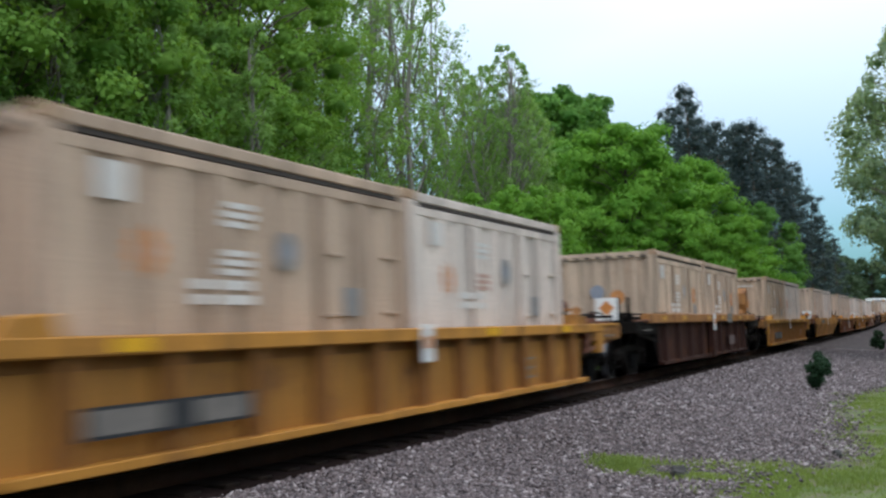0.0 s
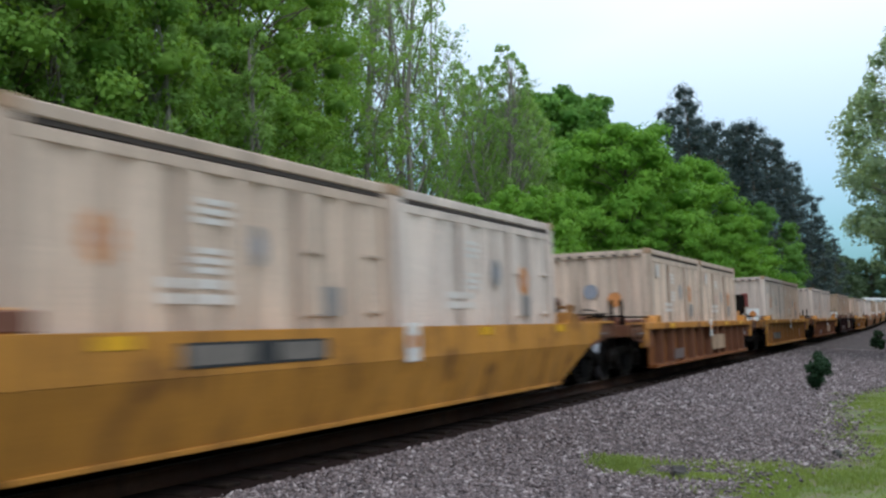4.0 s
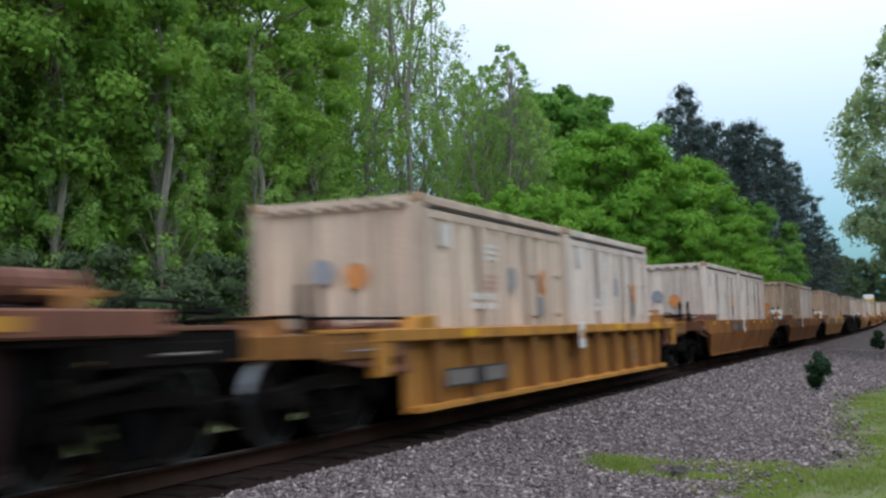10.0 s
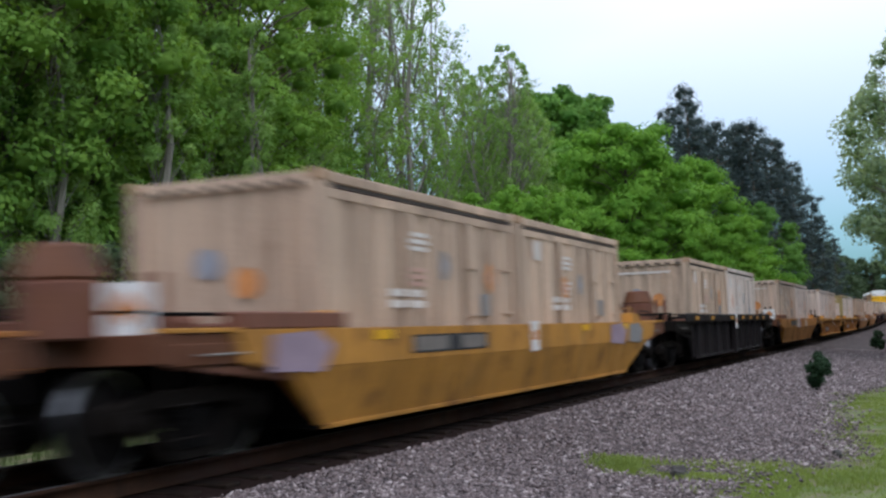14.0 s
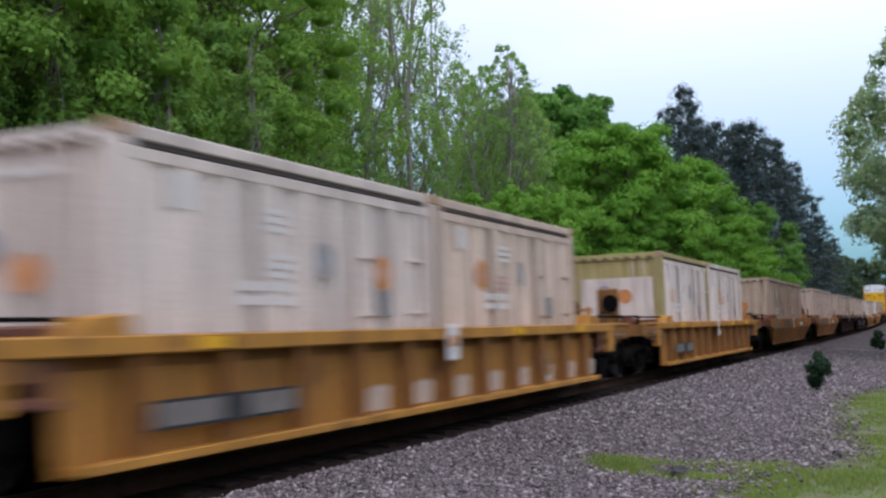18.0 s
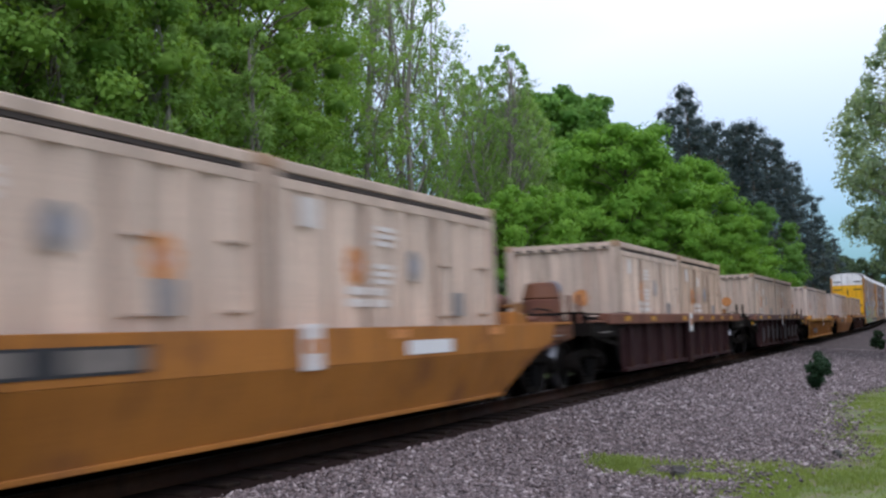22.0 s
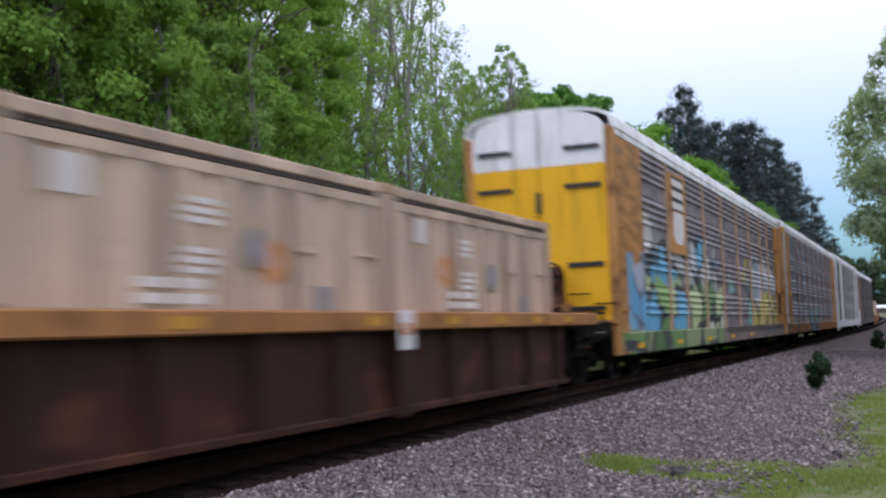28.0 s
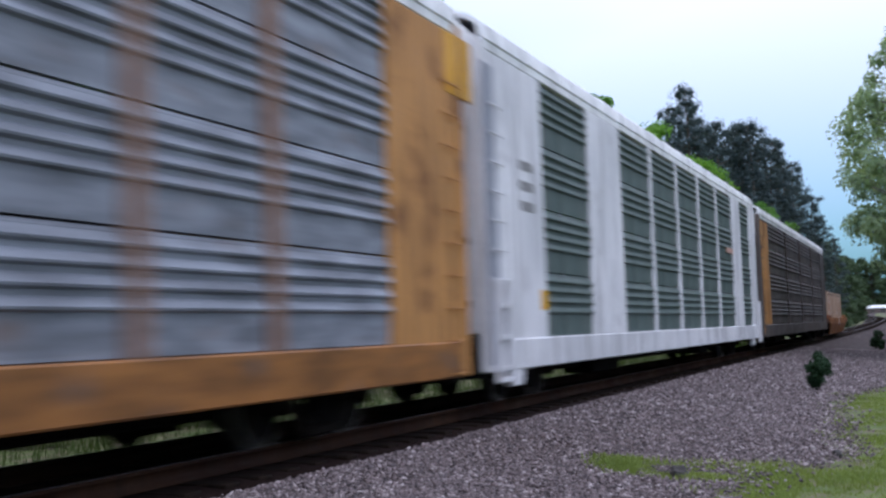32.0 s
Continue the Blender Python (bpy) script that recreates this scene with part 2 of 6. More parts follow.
YELLOW, OCHRE, ORANGE, RUSTY = (0.47, 0.205, 0.026), (0.46, 0.19, 0.03), (0.34, 0.125, 0.014), (0.27, 0.095, 0.014)
M = {
    "yellow": paint("yellow_wagon_paint", YELLOW, 0.42, rust=(0.11, 0.045, 0.018), seed=1),
    "yellow2": paint("faded_yellow_wagon_paint", (0.43, 0.195, 0.026), 0.42, rust=(0.13, 0.055, 0.02), seed=2),
    "ochre": paint("ochre_wagon_paint", OCHRE, 0.5, seed=3),
    "orange": paint("orange_wagon_paint", ORANGE, 0.35, seed=4),
    "rusty": paint("rusty_orange_wagon_paint", RUSTY, 0.55, seed=5),
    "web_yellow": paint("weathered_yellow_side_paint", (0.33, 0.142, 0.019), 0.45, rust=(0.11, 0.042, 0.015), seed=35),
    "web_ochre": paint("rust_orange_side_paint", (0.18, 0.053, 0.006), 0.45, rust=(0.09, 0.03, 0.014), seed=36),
    "chord_rust": paint("orange_brown_sill_paint", (0.34, 0.145, 0.04), 0.45, seed=37),
    "brown": paint("brown_wagon_paint", (0.036, 0.013, 0.009), 0.5, seed=6, fade=(0.062, 0.022, 0.013), dirt=(0.016, 0.009, 0.007), rust=(0.12, 0.045, 0.02), gloss=0.2),
    "darkbrown": paint("dark_brown_wagon_paint", (0.026, 0.0085, 0.009), 0.35, seed=7, fade=(0.042, 0.014, 0.0145), dirt=(0.02, 0.014, 0.012), rust=(0.07, 0.03, 0.018), gloss=0.2),
    "black": paint("black_wagon_paint", (0.014, 0.009, 0.009), 0.2, rust=(0.04, 0.018, 0.012), dirt=(0.012, 0.01, 0.01), seed=8, fade=(0.016, 0.013, 0.0135), gloss=0.15),
    "chord_brown": paint("rust_brown_sill_paint", (0.15, 0.056, 0.035), 0.45, seed=9),
    "chord_plum": paint("faded_plum_sill_paint", (0.15, 0.083, 0.082), 0.6, rust=(0.22, 0.085, 0.04), seed=11, fade=(0.21, 0.135, 0.135)),
    "chord_grey": paint("grey_brown_sill_paint", (0.13, 0.095, 0.09), 0.35, seed=10),
    "tan": paint("tan_container_paint", (0.56, 0.41, 0.30), 0.14, seed=11, rough=0.6, bands=0.2),
    "beige": paint("beige_container_paint", (0.62, 0.48, 0.38), 0.12, seed=12, rough=0.6, bands=0.2),
    "sand": paint("sand_container_paint", (0.52, 0.375, 0.275), 0.16, seed=13, rough=0.6, bands=0.2),
    "white": paint("off_white_container_paint", (0.66, 0.56, 0.495), 0.10, seed=14, rough=0.6, bands=0.2),
    "olive": paint("olive_frame_paint", (0.36, 0.29, 0.12), 0.15, seed=15, rough=0.6),
    "casting": paint("rusty_casting_paint", (0.40, 0.26, 0.16), 0.5, seed=16),
    "lid": plain("dark_tarpaulin", (0.06, 0.045, 0.038), 0.8, scale=3),
    # steel, bogie and wheel colours go near black for the shade under wagons
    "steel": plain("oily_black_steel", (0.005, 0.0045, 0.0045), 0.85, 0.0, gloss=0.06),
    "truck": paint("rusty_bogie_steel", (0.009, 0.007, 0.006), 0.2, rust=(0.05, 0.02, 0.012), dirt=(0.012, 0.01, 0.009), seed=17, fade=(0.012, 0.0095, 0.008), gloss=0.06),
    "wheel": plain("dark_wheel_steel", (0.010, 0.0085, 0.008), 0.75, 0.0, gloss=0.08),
    "tread_wheel": plain("worn_wheel_steel", (0.2, 0.205, 0.22), 0.35, 1.0, 0.1),
    "tread": plain("bright_worn_steel", (0.26, 0.26, 0.28), 0.4, 1.0, 0.1),
    "rail": paint("rusty_rail_steel", (0.020, 0.008, 0.006), 0.3, rust=(0.05, 0.02, 0.012), seed=18, gloss=0.1),
    # creosoted wood, lowered further for the shade under the train
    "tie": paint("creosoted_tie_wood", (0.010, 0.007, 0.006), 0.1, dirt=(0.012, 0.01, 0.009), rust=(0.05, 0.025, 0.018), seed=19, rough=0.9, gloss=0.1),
    "d_letter": plain("dull_grey_lettering", (0.19, 0.165, 0.145), 0.6, vary=0.3),
    "d_white": plain("white_decal", (0.72, 0.67, 0.63), 0.6, vary=0.1, gloss=0.2),
    "board": plain("bright_white_board", (0.85, 0.84, 0.83), 0.4, vary=0.04),
    "d_ghost": plain("faint_grey_spray_paint", (0.055, 0.045, 0.046), 0.6, vary=0.45, scale=3),
    "d_grey": plain("grey_decal", (0.26, 0.25, 0.25), 0.5, vary=0.25),
    "d_slate": plain("slate_blue_decal", (0.30, 0.31, 0.36), 0.5, vary=0.15),
    "d_faded": plain("faded_orange_decal", (0.62, 0.25, 0.075), 0.55, vary=0.3),
    "d_orange": plain("orange_decal", (0.62, 0.24, 0.06), 0.5, vary=0.2),
    "d_black": plain("black_decal", (0.025, 0.025, 0.03), 0.5, vary=0.1),
    "d_yellow": plain("yellow_reflector_decal", (0.80, 0.42, 0.012), 0.35, vary=0.08),
    "d_red": plain("faded_red_decal", (0.56, 0.34, 0.27), 0.5, vary=0.2),
    "red_part": paint("dull_red_paint", (0.20, 0.045, 0.04), 0.3, seed=34),
    "d_lilac": plain("lilac_spray_paint", (0.34, 0.25, 0.31), 0.5, vary=0.3, scale=3),
    "rack_door": paint("bright_yellow_door_paint", (0.92, 0.47, 0.003), 0.03, seed=20, rough=0.45, fade=(0.95, 0.52, 0.006), dirt=(0.55, 0.28, 0.01)),
    "rack_white": paint("white_roof_paint", (0.84, 0.84, 0.84), 0.05, seed=21, rough=0.5),
    "rack_yellow": paint("ochre_rack_paint", (0.45, 0.215, 0.06), 0.5, rust=(0.15, 0.06, 0.025), seed=22),
    "rack_sill": paint("rust_stained_orange_sill_paint", (0.37, 0.14, 0.022), 0.5, rust=(0.10, 0.04, 0.02), seed=39, bands=0.4),
    "rack_tan": paint("tan_rack_post_paint", (0.40, 0.27, 0.175), 0.3, seed=23),
    "rack_mottled": paint("peeling_white_post_paint", (0.62, 0.58, 0.57), 0.62, rust=(0.27, 0.19, 0.15), seed=41),
    "d_amber": plain("amber_reflector_decal", (0.56, 0.27, 0.03), 0.4, vary=0.2),
    "rack_bright": paint("bright_yellow_corner_paint", (0.72, 0.37, 0.02), 0.1, seed=38, rough=0.45),
    "rack_rust": paint("rust_orange_post_paint", (0.27, 0.155, 0.105), 0.4, seed=31),
    # rust paint whose dark tone also carries shade on the ribbed sides
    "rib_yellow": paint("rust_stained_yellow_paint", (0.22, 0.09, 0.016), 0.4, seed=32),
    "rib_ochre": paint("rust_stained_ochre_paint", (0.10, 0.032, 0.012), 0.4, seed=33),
    "rack_dull": paint("dull_galvanised_panel_steel", (0.075, 0.066, 0.062), 0.2, seed=25, rough=0.5),
    "rack_green": paint("grey_green_panel_steel", (0.085, 0.125, 0.118), 0.08, seed=26, rough=0.45),
    "rack_body_white": paint("white_wagon_paint", (0.68, 0.68, 0.70), 0.2, rust=(0.36, 0.34, 0.35), seed=27, rough=0.5),
    "ground": ground_mat(),
    "ballast": ballast_mat("ballast_bed", False),
    # oily ballast, taken near black to carry the train's shade
    "shaded_bed": plain("oily_fouled_ballast", (0.017, 0.009, 0.0075), 0.95, vary=0.5, scale=14, gloss=0.1),
    "stone": ballast_mat("crushed_stone", True),
    "rock_dark": plain("dark_field_stone", (0.05, 0.045, 0.042), 0.9, vary=0.4),
    "rock": plain("grey_field_stone", (0.24, 0.22, 0.21), 0.9, vary=0.4),
    "bark": paint("grey_brown_bark", (0.11, 0.085, 0.065), 0.1, seed=28, rough=0.95),
    "bark_pale": paint("pale_grey_bark", (0.25, 0.23, 0.20), 0.1, seed=29, rough=0.95),
    "leaf_forest": leaf("forest_leaves", (0.075, 0.19, 0.03), (0.34, 0.54, 0.105), 0.42),
    "leaf_light": leaf("pale_spring_leaves", (0.145, 0.29, 0.07), (0.37, 0.55, 0.165), 0.45),
    "leaf_maple": leaf("bright_green_leaves", (0.05, 0.175, 0.017), (0.30, 0.54, 0.072), 0.32, patch=0.5),
    "leaf_dark": leaf("deep_green_leaves", (0.022, 0.070, 0.020), (0.09, 0.18, 0.045), 0.25),
    "leaf_pale": leaf("thin_pale_leaves", (0.19, 0.34, 0.11), (0.42, 0.60, 0.23), 0.52),
    "leaf_mid": leaf("mid_green_leaves", (0.05, 0.16, 0.03), (0.25, 0.45, 0.09), 0.34, patch=0.4),
    # muted to carry distance haze, and canopy shade on the undergrowth
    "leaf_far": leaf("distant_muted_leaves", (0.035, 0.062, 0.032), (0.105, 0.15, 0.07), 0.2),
    "leaf_sage": leaf("sage_green_leaves", (0.18, 0.30, 0.22), (0.50, 0.61, 0.43), 0.58, patch=0.45),
    # needles lightened and blued to carry the distance haze
    "needle": leaf("pine_needles", (0.046, 0.068, 0.074), (0.108, 0.148, 0.15), 0.25),
    "grass": leaf("grass_blades", (0.10, 0.165, 0.042), (0.35, 0.44, 0.14), 0.45),
    # weed colour lowered to carry the shade at the wood's foot
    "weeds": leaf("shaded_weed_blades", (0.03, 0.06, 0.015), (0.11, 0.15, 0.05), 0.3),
    "leaf_cedar": leaf("dull_evergreen_needles", (0.012, 0.032, 0.016), (0.045, 0.08, 0.035), 0.15),
}


# ---------------------------------------------------------------- mesh tools
class Shape:
    """Collects corners and faces; mesh() makes one mesh of them."""

    def __init__(self):
        self.v, self.f, self.smooth = [], [], False

    def add(self, verts, faces):
        n = len(self.v)
        self.v += [tuple(p) for p in verts]
        self.f += [tuple(i + n for i in f) for f in faces]
        return self

    def box(self, x0, x1, y0, y1, z0, z1):
        p = [(x, y, z) for x in (x0, x1) for y in (y0, y1) for z in (z0, z1)]
        return self.add(p, [(0, 1, 3, 2), (4, 6, 7, 5), (0, 4, 5, 1), (2, 3, 7, 6), (0, 2, 6, 4), (1, 5, 7, 3)])

    def prism(self, outline, lo, hi, axis="y"):
        """An outline of two coordinates drawn out along an axis: (x, z) along y, (y, z) along x, (x, y) along z."""
        put = {"y": lambda a, b, c: (a, c, b), "x": lambda a, b, c: (c, a, b), "z": lambda a, b, c: (a, b, c)}[axis]
        n = len(outline)
        p = [put(a, b, lo) for a, b in outline] + [put(a, b, hi) for a, b in outline]
        f = [tuple(range(n)), tuple(range(2 * n - 1, n - 1, -1))]
        f += [(i, i + n, (i + 1) % n + n, (i + 1) % n) for i in range(n)]
        return self.add(p, f)

    def tube(self, a, b, r0, r1=None, n=8):
        a, b, r1 = Vector(a), Vector(b), r0 if r1 is None else r1
        q = (b - a).to_track_quat("Z", "Y")
        p = []
        for c, r in ((a, r0), (b, r1)):
            p += [c + q @ Vector((r * math.cos(2 * math.pi * i / n), r * math.sin(2 * math.pi * i / n), 0)) for i in range(n)]
        f = [(i, (i + 1) % n, (i + 1) % n + n, i + n) for i in range(n)]
        f += [tuple(range(n - 1, -1, -1)), tuple(range(n, 2 * n))]
        return self.add(p, f)

    def line(self, points, r, n=6):
        """A bent round bar in one piece."""
        pts = [Vector(p) for p in points]
        p = []
        for i, c in enumerate(pts):
            a, b = pts[max(0, i - 1)], pts[min(len(pts) - 1, i + 1)]
            q = (b - a).to_track_quat("Z", "Y")
            p += [c + q @ Vector((r * math.cos(2 * math.pi * k / n), r * math.sin(2 * math.pi * k / n), 0)) for k in range(n)]
        f = [(s * n + k, s * n + (k + 1) % n, (s + 1) * n + (k + 1) % n, (s + 1) * n + k) for s in range(len(pts) - 1) for k in range(n)]
        f += [tuple(range(n - 1, -1, -1)), tuple(range(len(p) - n, len(p)))]
        return self.add(p, f)

    def lathe(self, profile, centre, n=20):
        """Turns (radius, y) points round the y axis through centre."""
        cx, cy, cz = centre
        k = len(profile)
        p = [(cx + r * math.cos(2 * math.pi * i / n), cy + y, cz + r * math.sin(2 * math.pi * i / n)) for i in range(n) for r, y in profile]
        f = [(i * k + j, i * k + j + 1, (i + 1) % n * k + j + 1, (i + 1) % n * k + j) for i in range(n) for j in range(k - 1)]
        return self.add(p, f)

    def disc(self, x, y, z, r, depth, normal="y", n=20):
        d = {"y": Vector((0, depth, 0)), "x": Vector((depth, 0, 0))}[normal]
        return self.tube(Vector((x, y, z)), Vector((x, y, z)) + d, r, r, n)

    def mesh(self, name, bevel=0.0):
        me = bpy.data.meshes.new(name)
        bm = bmesh.new()
        vs = [bm.verts.new(p) for p in self.v]
        for f in self.f:
            try:
                bm.faces.new([vs[i] for i in f])
            except ValueError:
                pass
        bmesh.ops.recalc_face_normals(bm, faces=bm.faces)
        if bevel:
            edges = [e for e in bm.edges if len(e.link_faces) == 2 and e.calc_face_angle(0) > 0.6]
            bmesh.ops.bevel(bm, geom=edges, offset=bevel, segments=1, affect="EDGES", clamp_overlap=True)
        bm.to_mesh(me)
        bm.free()
        return me


def dress(ob, material):
    """Gives an object a material of its own, also where it shares its mesh."""
    if not ob.data.materials:
        ob.data.materials.append(None)
    ob.material_slots[0].link = "OBJECT"
    ob.material_slots[0].material = material
    return ob


def part(name, me, material, parent, label="", at=None):
    """Links a mesh as one object under a thing or under a part."""
    ob = new(name, me)
    ob.parent = parent
    if at is not None:
        ob.matrix_basis = at
    dress(ob, material)
    if label:
        tagged(ob, label)
    return ob


def thing(name, label, category, group="", kind="", at=None, me=None, material=None):
    ob = new(name, me)
    if me and material:
        dress(ob, material)
    if at is not None:
        ob.matrix_basis = at
    return tagged(ob, label, category, group, kind)


KEPT = {}


def kept(key, make, bevel=0.0):
    """A mesh that is made once and shared."""
    if key not in KEPT:
        KEPT[key] = make().mesh(key, bevel)
    return KEPT[key]


def arrays(name, verts, faces, smooth=False):
    """A mesh out of numpy arrays; all faces have as many corners."""
    me = bpy.data.meshes.new(name)
    n, k = faces.shape
    me.vertices.add(len(verts))
    me.vertices.foreach_set("co", np.ascontiguousarray(verts, dtype=np.float32).ravel())
    me.loops.add(n * k)
    me.loops.foreach_set("vertex_index", np.ascontiguousarray(faces, dtype=np.int32).ravel())
    me.polygons.add(n)
    me.polygons.foreach_set("loop_start", np.arange(0, n * k, k, dtype=np.int32))
    if smooth:
        me.polygons.foreach_set("use_smooth", np.ones(n, dtype=bool))
    me.update(calc_edges=True)
    return me


# ---------------------------------------------------------------- ground
PROFILE_Y = [-2000, -60, -8, -2, 1.6, 2.6, 3.6, 4.8, 5.25, 5.5, 8.2, 8.5, 9.9, 11.5, 15, 22, 60, 2000]
PROFILE_Z = [-0.5, -0.2, 0.02, 0.0, 0.0, 0.04, 0.12, 0.25, 0.295, 0.285, 0.285, 0.27, -0.06, 0.0, 0.2, 0.45, 1.0, 1.0]


def ground_z(x, y):
    return np.interp(y - bend(x), PROFILE_Y, PROFILE_Z) + rise(x)


def ballast_edge(x):
    """How far the gravel reaches towards the camera's side."""
    wave = 0.18 * np.sin(x * 0.9) + 0.12 * np.sin(x * 2.3 + 1) + 0.2 * np.sin(x * 0.31 + 2)
    return np.interp(x, [0, 10, 11.3, 12.7, 13.2, 14.6, 18.5, 22.8, 25.3, 28.7, 32, 40, 70], [1.9, 1.95, 1.9, 1.5, 1.15, 0.95, 1.4, 1.75, 1.65, 1.0, 0.5, -0.5, -2.3]) + 0.22 * wave


def grid(name, xs, ys, height):
    gx, gy = np.meshgrid(xs, ys, indexing="ij")
    v = np.stack([gx, gy, height(gx, gy)], -1).reshape(-1, 3)
    nx, ny = len(xs), len(ys)
    i = (np.arange(nx - 1)[:, None] * ny + np.arange(ny - 1)[None, :]).ravel()
    return arrays(name, v, np.stack([i, i + ny, i + ny + 1, i + 1], -1), True)


rng = np.random.default_rng(5)
gxs = np.unique(np.concatenate([np.linspace(-2000, -60, 20), np.linspace(-60, 4, 24), np.arange(4, 70, 0.8), np.linspace(70, 300, 30), np.linspace(300, 2500, 14)]))
gys = np.unique(np.concatenate([np.linspace(-2000, -60, 12), np.linspace(-60, -4, 16), np.arange(-4, 24, 0.7), np.array(PROFILE_Y), np.linspace(24, 80, 14), np.linspace(80, 2000, 10)]))
thing("ground", "uneven grassy ground with bare brown soil", "ground", kind="structure", material=M["ground"],
      me=grid("ground", gxs, gys, lambda x, y: ground_z(x, y) + 0.02 * np.sin(x * 1.7) * np.sin(y * 2.1)))


def ballast_bed():
    xs = np.unique(np.concatenate([np.linspace(-640, 4, 90), np.arange(4, 60, 0.4), np.linspace(60, 760, 120)]))
    steps = np.linspace(0, 1, 30)
    gx, gs = np.meshgrid(xs, steps, indexing="ij")
    near = ballast_edge(gx)
    gy = near + (10.0 + 0.2 * np.sin(gx * 0.8) - near) * gs
    lift = 0.05 * np.clip(np.minimum(gs, 1 - gs) * 14, 0, 1) - 0.035 * (np.minimum(gs, 1 - gs) < 1e-6)
    lump = 0.018 * np.sin(gx * 5.1 + gy * 3) * np.sin(gy * 6.3 - gx * 1.3)
    z = ground_z(gx, gy + bend(gx)) + lift + lump * (gy < 5.3)
    gy = gy + bend(gx)
    v = np.stack([gx, gy, z], -1).reshape(-1, 3)
    nx, ny = gx.shape
    i = (np.arange(nx - 1)[:, None] * ny + np.arange(ny - 1)[None, :]).ravel()
    return arrays("ballast", v, np.stack([i, i + ny, i + ny + 1, i + 1], -1), True)


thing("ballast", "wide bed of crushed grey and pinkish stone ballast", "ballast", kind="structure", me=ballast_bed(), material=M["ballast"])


# strip of ballast along the track whose dark colour holds the train's shade
def shaded_strip():
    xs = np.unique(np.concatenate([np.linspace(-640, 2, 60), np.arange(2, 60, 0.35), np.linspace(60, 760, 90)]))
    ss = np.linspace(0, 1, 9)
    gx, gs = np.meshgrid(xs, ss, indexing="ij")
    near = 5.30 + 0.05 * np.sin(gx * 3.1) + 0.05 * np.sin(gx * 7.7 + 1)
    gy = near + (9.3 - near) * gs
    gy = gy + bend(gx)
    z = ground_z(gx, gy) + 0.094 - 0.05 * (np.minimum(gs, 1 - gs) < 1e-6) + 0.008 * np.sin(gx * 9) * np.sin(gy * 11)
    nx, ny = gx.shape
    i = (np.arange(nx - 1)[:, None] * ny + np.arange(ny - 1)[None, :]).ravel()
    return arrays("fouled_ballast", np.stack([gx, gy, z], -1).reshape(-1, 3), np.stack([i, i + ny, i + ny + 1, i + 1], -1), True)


thing("fouled_ballast", "oily ballast between and beside the rails, darkened for the train's shade", "ballast", kind="structure", me=shaded_strip(), material=M["shaded_bed"])


def stones():
    """Loose crushed stones on the shoulder, thinning out with distance."""
    base = np.array([(1, 0, 0), (-1, 0, 0), (0, 1, 0), (0, -1, 0), (0, 0, 1), (0, 0, -1)], float)
    tri = np.array([(0, 2, 4), (2, 1, 4), (1, 3, 4), (3, 0, 4), (2, 0, 5), (1, 2, 5), (3, 1, 5), (0, 3, 5)])
    n = 120000
    x = 6.5 + 50 * rng.random(n) ** 2.3
    e = ballast_edge(x)
    y = e + (5.36 - e) * rng.random(n)
    y = np.where(rng.random(n) < 0.03, e - np.abs(rng.normal(0, 0.22, n)), y)      # strays in the grass
    bare = (np.abs(x - 12.05) < 0.5) & (y < 3.2) & (rng.random(n) < 0.7)
    x, y = x[~bare], y[~bare]
    n = len(x)
    size = (0.009 + 0.019 * rng.random(n) ** 2) * (1 + np.clip((x - 14) / 40, 0, 0.4))
    s = size[:, None, None] * (0.65 + 0.7 * rng.random((n, 1, 3))) * np.array([1.1, 1.1, 0.62])
    p = (base[None] + rng.uniform(-0.55, 0.55, (n, len(base), 3))) * s
    a = rng.random(n) * 6.28
    ca, sa = np.cos(a)[:, None], np.sin(a)[:, None]
    px, py = p[..., 0] * ca - p[..., 1] * sa, p[..., 0] * sa + p[..., 1] * ca
    z = ground_z(x, y) + 0.05 + size * (0.1 + 0.75 * rng.random(n))
    v = np.stack([px + x[:, None], py + y[:, None], p[..., 2] + z[:, None]], -1).reshape(-1, 3)
    f = (tri[None] + (np.arange(n) * len(base))[:, None, None]).reshape(-1, 3)
    return arrays("loose_stones", v, f)


thing("loose_stones", "loose crushed ballast stones lying on the shoulder", "gravel", kind="stuff", me=stones(), material=M["stone"])


